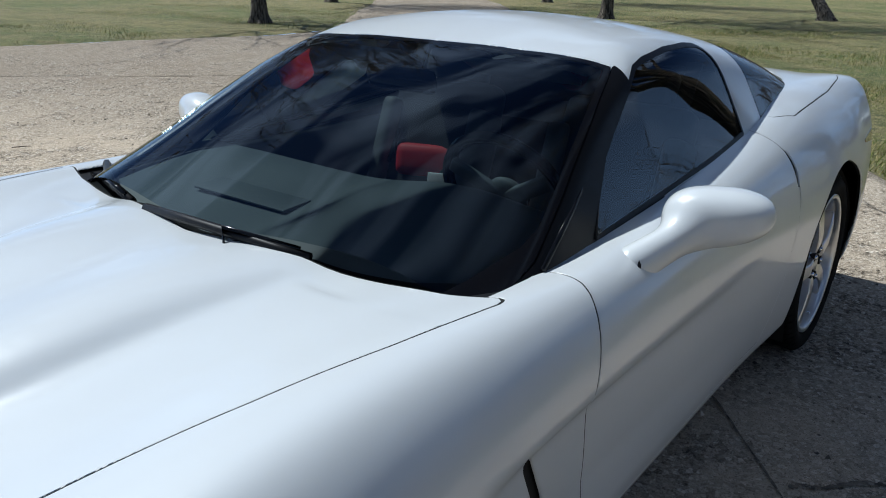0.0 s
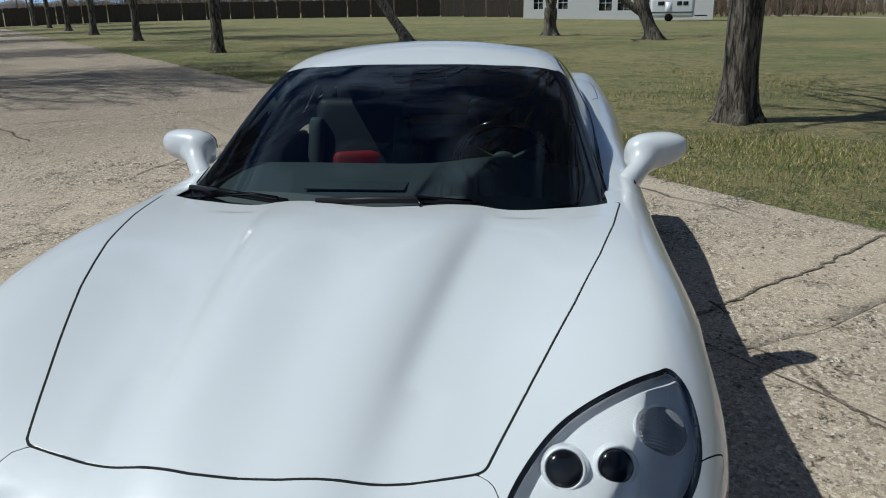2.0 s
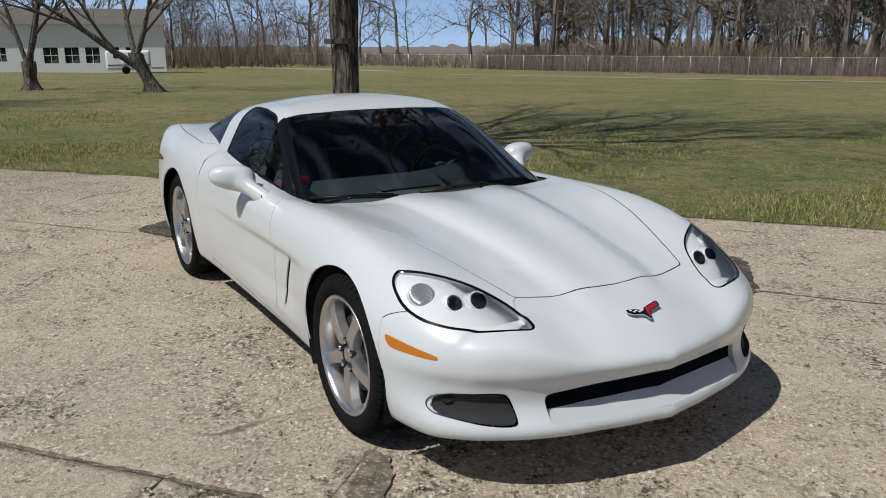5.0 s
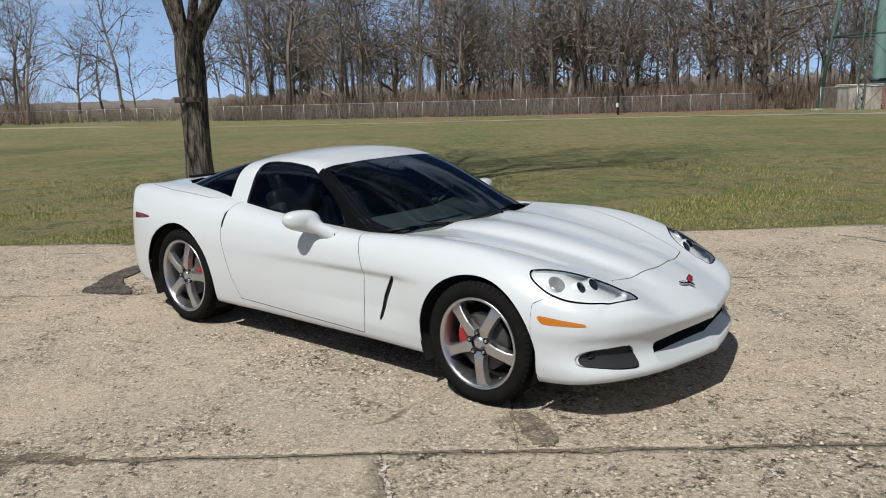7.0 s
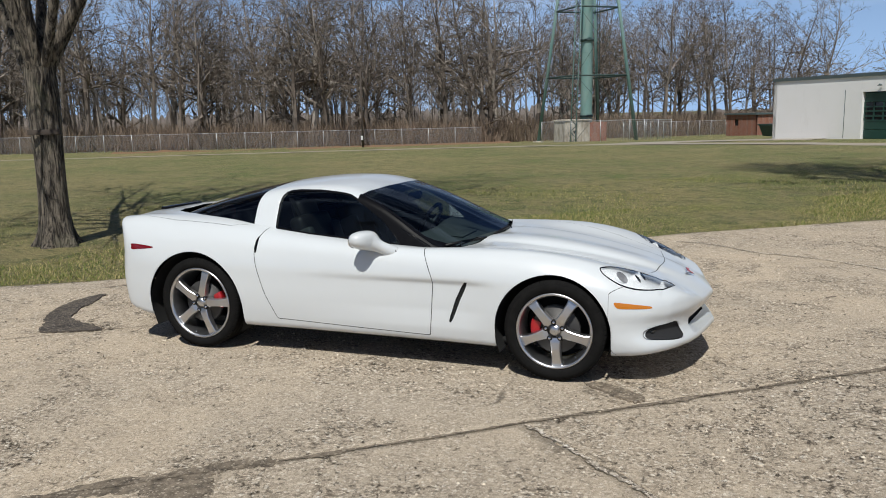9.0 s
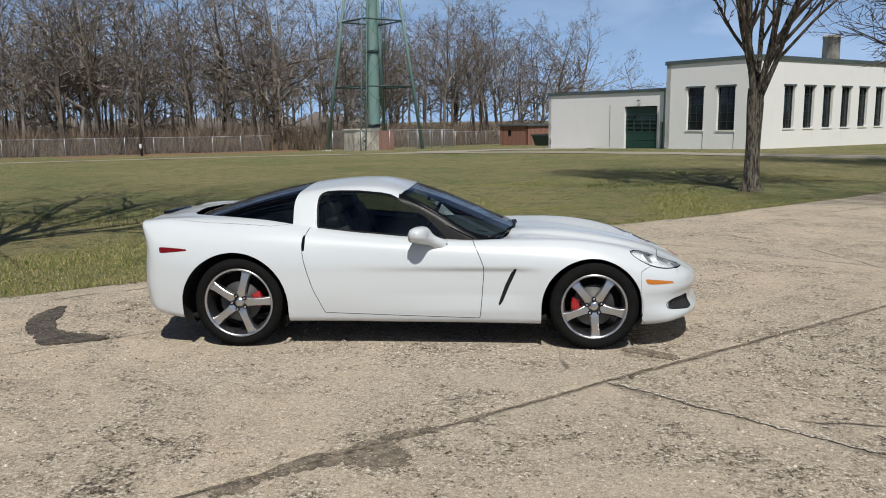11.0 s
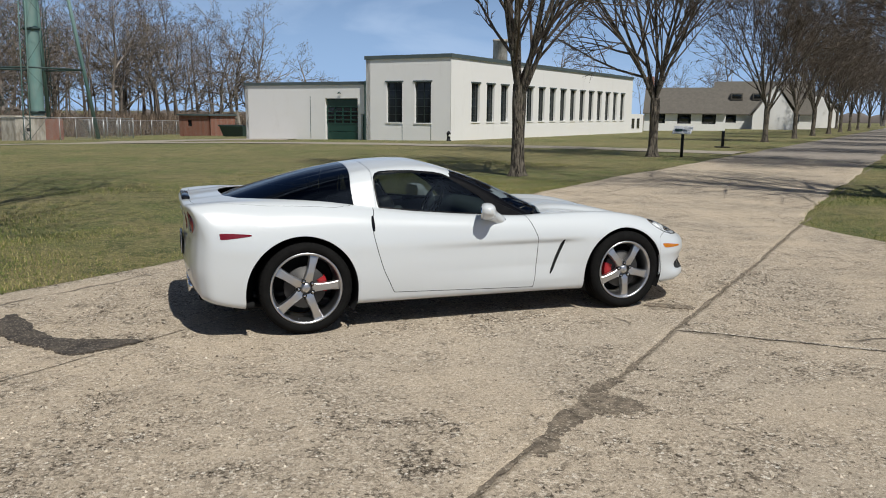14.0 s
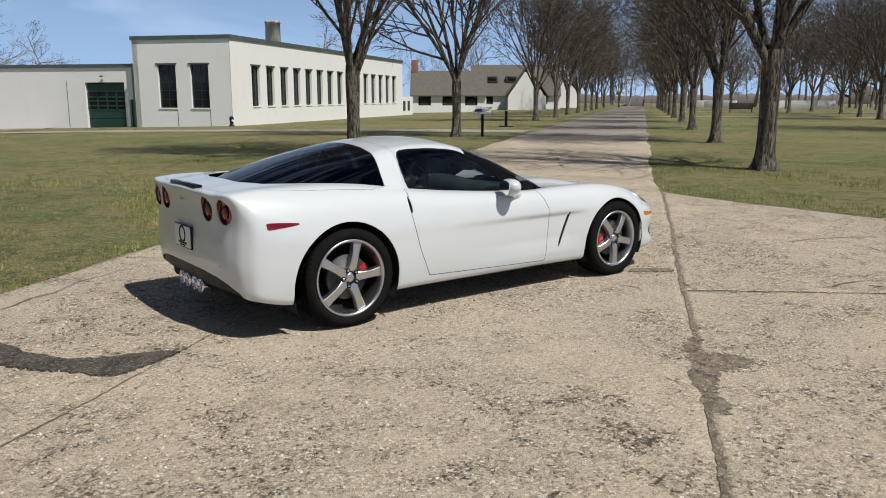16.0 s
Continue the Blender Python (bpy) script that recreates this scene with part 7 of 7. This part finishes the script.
# poles by the woods
for r_, n_, h_ in ((15.9, 72.4, 7.6), (52, 80, 7.5)):
    z_ = float(gz(r_, n_))
    pole = empty("utility_pole", P(r_, n_, z_), label="slim weathered utility pole before the woods", category="pole")
    tube("shaft", [(0, 0, -.3), (0, 0, h_)], [.11, .08], board_mat, pole, 8)
    slab("meter_box", (.18, .2, .4), pose(0, -.16, .95), tag_white, pole, .02)

# white workshop and box trailer on the far side of the lawn
shop = empty("workshop", label="long white workshop with a grey roof", category="building")
ang = math.atan2(56.7 - 44.1, -45.5 + 58.1)
Msh = Matrix.Translation(P(-63.0, 47.6, -.95)) @ Matrix.Rotation(RD + ang, 4, "Z")
LW = math.hypot(12.6, 12.6)
holes = [(1.0, 1.9, 1.1, 2.3), (3.4, 4.3, 1.1, 2.3)] + [(7.3 + i * 1.75, 8.5 + i * 1.75, .9, 2.3) for i in range(5)]
bm = bmesh.new()
A = sorted({0, LW, *[h[0] for h in holes], *[h[1] for h in holes]})
for i in range(len(A) - 1):
    ca = (A[i] + A[i + 1]) / 2
    hh = [h for h in holes if h[0] < ca < h[1]]
    for z0, z1 in ([(0, hh[0][2]), (hh[0][3], 4.4)] if hh else [(0, 4.4)]):
        bmesh.ops.create_cube(bm, size=1, matrix=Matrix.Translation((ca, .125, (z0 + z1) / 2)) @ Matrix.Diagonal((A[i + 1] - A[i], .25, z1 - z0, 1)))
bmesh.ops.remove_doubles(bm, verts=bm.verts[:], dist=1e-4)
bm.transform(Msh)
part("front_wall", bm, white_wall, shop, smooth=False)
for x_ in (.125, LW - .125):
    slab("end_wall", (.25, 7, 4.4), Msh @ pose(x_, 3.75, 2.2), white_wall, shop, 0)
for h in holes:
    w_ = slab("window", (h[1] - h[0], .03, h[3] - h[2]), Msh @ pose((h[0] + h[1]) / 2, .15, (h[2] + h[3]) / 2), pane_mat, shop, 0)
    slab("frame_bar", (.05, .05, h[3] - h[2]), Msh @ pose((h[0] + h[1]) / 2, .11, (h[2] + h[3]) / 2), tag_white, w_, 0)
    slab("frame_bar", (h[1] - h[0], .05, .05), Msh @ pose((h[0] + h[1]) / 2, .115, (h[2] + h[3]) / 2), tag_white, w_, 0)
bm = bmesh.new()
q = [bm.verts.new(p) for p in ((-.4, -.4, 4.35), (LW + .4, -.4, 4.35), (LW + .4, 3.6, 5.9), (-.4, 3.6, 5.9), (-.4, 7.6, 4.35), (LW + .4, 7.6, 4.35))]
bm.faces.new((q[0], q[1], q[2], q[3]))
bm.faces.new((q[3], q[2], q[5], q[4]))
bm.faces.new((q[0], q[3], q[4]))
bm.faces.new((q[1], q[5], q[2]))
bm.transform(Msh)
part("roof", bm, shingle, shop, smooth=False)
trl = empty("box_trailer", label="white rounded box trailer parked on grass", category="trailer")
Mt = Matrix.Translation(P(-46.6, 50.8, float(gz(-46.6, 50.8)))) @ Matrix.Rotation(RD + math.atan2(2.4, 2.7), 4, "Z")
slab("body", (3.5, 1.8, 1.6), Mt @ pose(0, 0, 1.12), tag_white, trl, .26, seg=4)
for x_ in (.55, 1.05):
    slab("window", (.38, .02, .3), Mt @ pose(x_, -.91, 1.45), pane_mat, trl, 0)
slab("door", (.5, .02, 1.1), Mt @ pose(-.3, -.908, 1.0), lamp_white, trl, 0)
slab("window", (.5, .02, .3), Mt @ pose(-.9, -.91, 1.45), pane_mat, trl, 0)
slab("stripe", (3.3, .02, .08), Mt @ pose(0, -.91, .75), dark_steel, trl, 0)
slab("drawbar", (1.0, .1, .1), Mt @ pose(2.3, 0, .45), dark_steel, trl, .01)
for s_ in (-1, 1):
    part("wheel", place(spin([(.02, .12), (.2, .12), (.3, .1), (.32, .05), (.32, -.05), (.3, -.1), (.02, -.12)], 20), Mt @ pose(-.25, s_ * .85, .32, 90, 0, 0)), rubber, trl)

# dark board fence at the far west edge
bf = empty("board_fence", label="long dark-stained board fence", category="fence")
ln = [(-104, -40), (-97, -8), (-86, 28), (-76, 46), (-61, 60)]
bd_mesh = None
for a, b in zip(ln, ln[1:]):
    d = math.dist(a, b)
    c_ = int(d / 2.4)
    for i in range(c_):
        q0 = [a[j] + (b[j] - a[j]) * i / c_ for j in (0, 1)]
        q1 = [a[j] + (b[j] - a[j]) * (i + 1) / c_ for j in (0, 1)]
        z_ = float(gz(*q0))
        x0, x1 = P(q0[0], q0[1]), P(q1[0], q1[1])
        if bd_mesh is None:
            # one sheet of boards with a groove between each two
            px = []
            for j in range(9):
                px += [(j * .268, .02), (j * .268 + .024, .02), (j * .268 + .026, -.015), (j * .268 + .266, -.015)]
            bmb = bmesh.new()
            cols = []
            for i2, (x2, y2) in enumerate(px):
                hi = 1.82 + .03 * math.sin(i2 // 4 * 2.1)
                cols.append([bmb.verts.new((x2, y2, .02)), bmb.verts.new((x2, y2, hi)), bmb.verts.new((x2, y2 + .05, hi)), bmb.verts.new((x2, y2 + .05, .02))])
            for u, w in zip(cols, cols[1:]):
                for j in range(4):
                    bmb.faces.new((u[j], w[j], w[(j + 1) % 4], u[(j + 1) % 4]))
            bd_mesh = bpy.data.meshes.new("board_panel")
            bmb.to_mesh(bd_mesh)
            bmb.free()
            bd_mesh.materials.append(board_mat)
        o_ = new("fence_panel", bd_mesh)
        o_.parent = bf
        o_.matrix_basis = Matrix.Translation((x0[0], x0[1], z_)) @ Matrix.Rotation(math.atan2(x1[1] - x0[1], x1[0] - x0[0]), 4, "Z")


# cottages beyond the hall
def cottage(r_, n_, rot, w, d, eave, ridge, label, gable=True, chim=None):
    c0 = empty("cottage", label=label, category="house")
    m = Matrix.Translation(P(r_, n_, float(gz(r_, n_)) - .3)) @ Matrix.Rotation(RD + rot, 4, "Z")
    hw, hd = w / 2, d / 2
    wins = [(-hw + w * q - .8, -hw + w * q + .8) for q in (.18, .5, .8)]
    bm = bmesh.new()
    A = sorted({-hw, hw, *[x for q in wins for x in q]})
    for i in range(len(A) - 1):
        ca = (A[i] + A[i + 1]) / 2
        op = any(q[0] < ca < q[1] for q in wins)
        for z0, z1 in ([(0, 1.2), (2.4, eave)] if op else [(0, eave)]):
            bmesh.ops.create_cube(bm, size=1, matrix=Matrix.Translation((ca, -hd + .12, (z0 + z1) / 2)) @ Matrix.Diagonal((A[i + 1] - A[i], .24, z1 - z0, 1)))
    bmesh.ops.remove_doubles(bm, verts=bm.verts[:], dist=1e-4)
    bm.transform(m)
    part("front_wall", bm, white_wall, c0, smooth=False)
    for q in wins:
        slab("window", (q[1] - q[0], .03, 1.2), m @ pose((q[0] + q[1]) / 2, -hd + .15, 1.8), pane_mat, c0, 0)
    for s_ in (-1, 1):
        x = s_ * (hw - .12)
        v = [(x - .12, -hd + .24, 0), (x - .12, hd, 0), (x - .12, hd, eave), (x - .12, 0, ridge), (x - .12, -hd + .24, eave)]
        v = [m @ Vector(p) for p in v + [(a + .24, b, c) for a, b, c in v]]
        part("gable_wall", ([tuple(p) for p in v], [[0, 1, 2, 3, 4], [9, 8, 7, 6, 5]] + [[i, 5 + i, 5 + (i + 1) % 5, (i + 1) % 5] for i in range(5)]), white_wall, c0, smooth=False)
    for s_ in (-1, 1):
        v = [(-hw - .15, s_ * (hd + .4), eave - .15), (hw + .15, s_ * (hd + .4), eave - .15), (hw + .15, 0, ridge + .12), (-hw - .15, 0, ridge + .12)]
        v = [m @ Vector(p) for p in v] + [m @ (Vector(p) + Vector((0, 0, .12))) for p in v]
        part("roof", ([tuple(p) for p in v], [[0, 1, 2, 3], [7, 6, 5, 4], [0, 4, 5, 1], [1, 5, 6, 2], [3, 2, 6, 7], [0, 3, 7, 4]]), shingle, c0, smooth=False)
    if chim is not None:
        slab("chimney", (.9, .7, 2.2), m @ pose(chim, 0, ridge + .5), brick_mat, c0, .03)
    return c0


cottage(97.0, 23.2, radians(-76), 9.6, 6.4, 2.5, 5.4, "white cottage with a grey shingle roof and brick chimney", chim=-4.4)
big = cottage(121.0, 18.2, radians(-78), 13.5, 8.5, 2.5, 7.0, "white cottage with a broad shingle roof and dormers")
cottage(114.2, 15.4, radians(12), 5.0, 5.6, 2.3, 6.4, "white cottage wing with a steep gable")
cottage(143, 13.5, radians(20), 6.5, 6, 3.0, 6.2, "white cottage with a steep gable")
mb = Matrix.Translation(P(121.0, 18.2, float(gz(121.0, 18.2)) - .3)) @ Matrix.Rotation(RD + radians(-78), 4, "Z")
for x_ in (-3.6, -.6):
    dm = slab("dormer", (1.7, 1.6, 1.0), mb @ pose(x_, -2.1, 5.0), shingle, big, .03, "small shingled dormer")
    slab("pane", (1.3, .05, .55), mb @ pose(x_, -2.92, 5.0), pane_mat, dm, 0)

# white garden wall and dark notice boards on the far lawn
for (r0, n0), (r1, n1) in (((142, -22), (140.5, -33)), ((150, -10), (147, -18))):
    gw = tagged(empty("garden_wall"), "low white garden wall on the far lawn", "wall")
    for i in range(3):
        a, b = i / 3, (i + 1) / 3
        x0, x1 = Vector(P(r0 + (r1 - r0) * a, n0 + (n1 - n0) * a)), Vector(P(r0 + (r1 - r0) * b, n0 + (n1 - n0) * b))
        d = x1 - x0
        slab("wall_panel", (d.length - .04, .25, 1.5), Matrix.Translation((x0 + x1) / 2 + Vector((0, 0, float(gz(r0, n0)) + .6))) @ Matrix.Rotation(math.atan2(d.y, d.x), 4, "Z"), white_wall, gw, .02)
nb = empty("notice_board", P(93, -12.8, float(gz(93, -12.8))), label="dark timber notice board on two posts", category="sign")
nb.rotation_euler = (0, 0, RD)
slab("board", (.08, 2.6, .75), pose(0, 0, .75), board_mat, nb, .02)
for s_ in (-1.2, 1.2):
    slab("post", (.12, .12, 1.1), pose(.08, s_, .5), board_mat, nb, .01)

# interpretive sign on the verge
sg_ = empty("information_sign", P(25.3, 4.55, float(gz(25.3, 4.55))), label="slanted white information panel on a dark post", category="sign")
sg_.rotation_euler = (0, 0, RD)
slab("post", (.10, .10, 1.0), pose(0, 0, .46), black_trim, sg_, .01)
pn = slab("panel", (.48, .72, .035), pose(-.04, 0, 1.05, 0, -36, 0), tag_white, sg_, .01)
slab("photo_block", (.16, .28, .004), pose(-.09, .14, 1.035, 0, -36, 0) @ pose(.0, 0, .02), shutter_mat, pn, 0)
for i in range(5):
    slab("text_bar", (.012, .26, .003), pose(-.12 + i * .045, -.17, 1.02 + i * .032, 0, -36, 0) @ pose(0, 0, .02), dash_mat, pn, 0)
st_ = empty("bollard", P(36.8, 5.5, float(gz(36.8, 5.5))), label="short dark post with a square foot", category="post")
slab("shaft", (.12, .12, .9), pose(0, 0, .42), black_trim, st_, .02)
slab("foot", (.55, .55, .08), pose(0, 0, .03), black_trim, st_, .01)
hy = empty("hydrant", P(37.4, 22.3, float(gz(37.4, 22.3))), label="black and white fire hydrant", category="hydrant")
part("barrel", spin([(.16, 0), (.16, .08), (.11, .1), (.11, .42), (.14, .44), (.14, .5), (.08, .6), (.02, .64)], 16), black_trim, hy)
ball("cap", (0, -.15, .36), .07, tag_white, hy)
# board on the large tree
xt, yt, zt = P(-3.31, 6.0, 1.57)
tagged(slab("nailed_board", (.40, .03, .07), Matrix.Translation((xt + .135, yt - .17, zt)) @ Matrix.Rotation(radians(38), 4, "Z"), board_mat, None, .006), "weathered board fixed to a tree trunk", "board")
# twigs and leaves lying on the concrete
tw = random.Random(4)
for x_, y_, a_, l_ in ((-.56, 1.31, .2, .16), (-2.1, -3.6, 1.1, .12), (-2.9, -3.2, .4, .10), (.9, -3.9, 2.0, .09), (1.9, -3.4, .7, .12), (-1.0, -4.6, 2.6, .14), (2.7, -2.5, 1.9, .10), (-3.7, -2.6, .1, .11), (.1, -4.8, 1.4, .09), (3.2, 2.0, .6, .12)):
    d = Vector((math.cos(a_), math.sin(a_), 0))
    s_ = Vector((-d.y, d.x, 0))
    c_ = Vector((x_, y_, .012))
    tagged(tube("twig", [c_ - d * l_ / 2, c_ + s_ * l_ * .12, c_ + d * l_ / 2 + s_ * .01], [.004, .0035, .002], twig_mat, None, 5), "small dry twig lying on concrete", "twig")
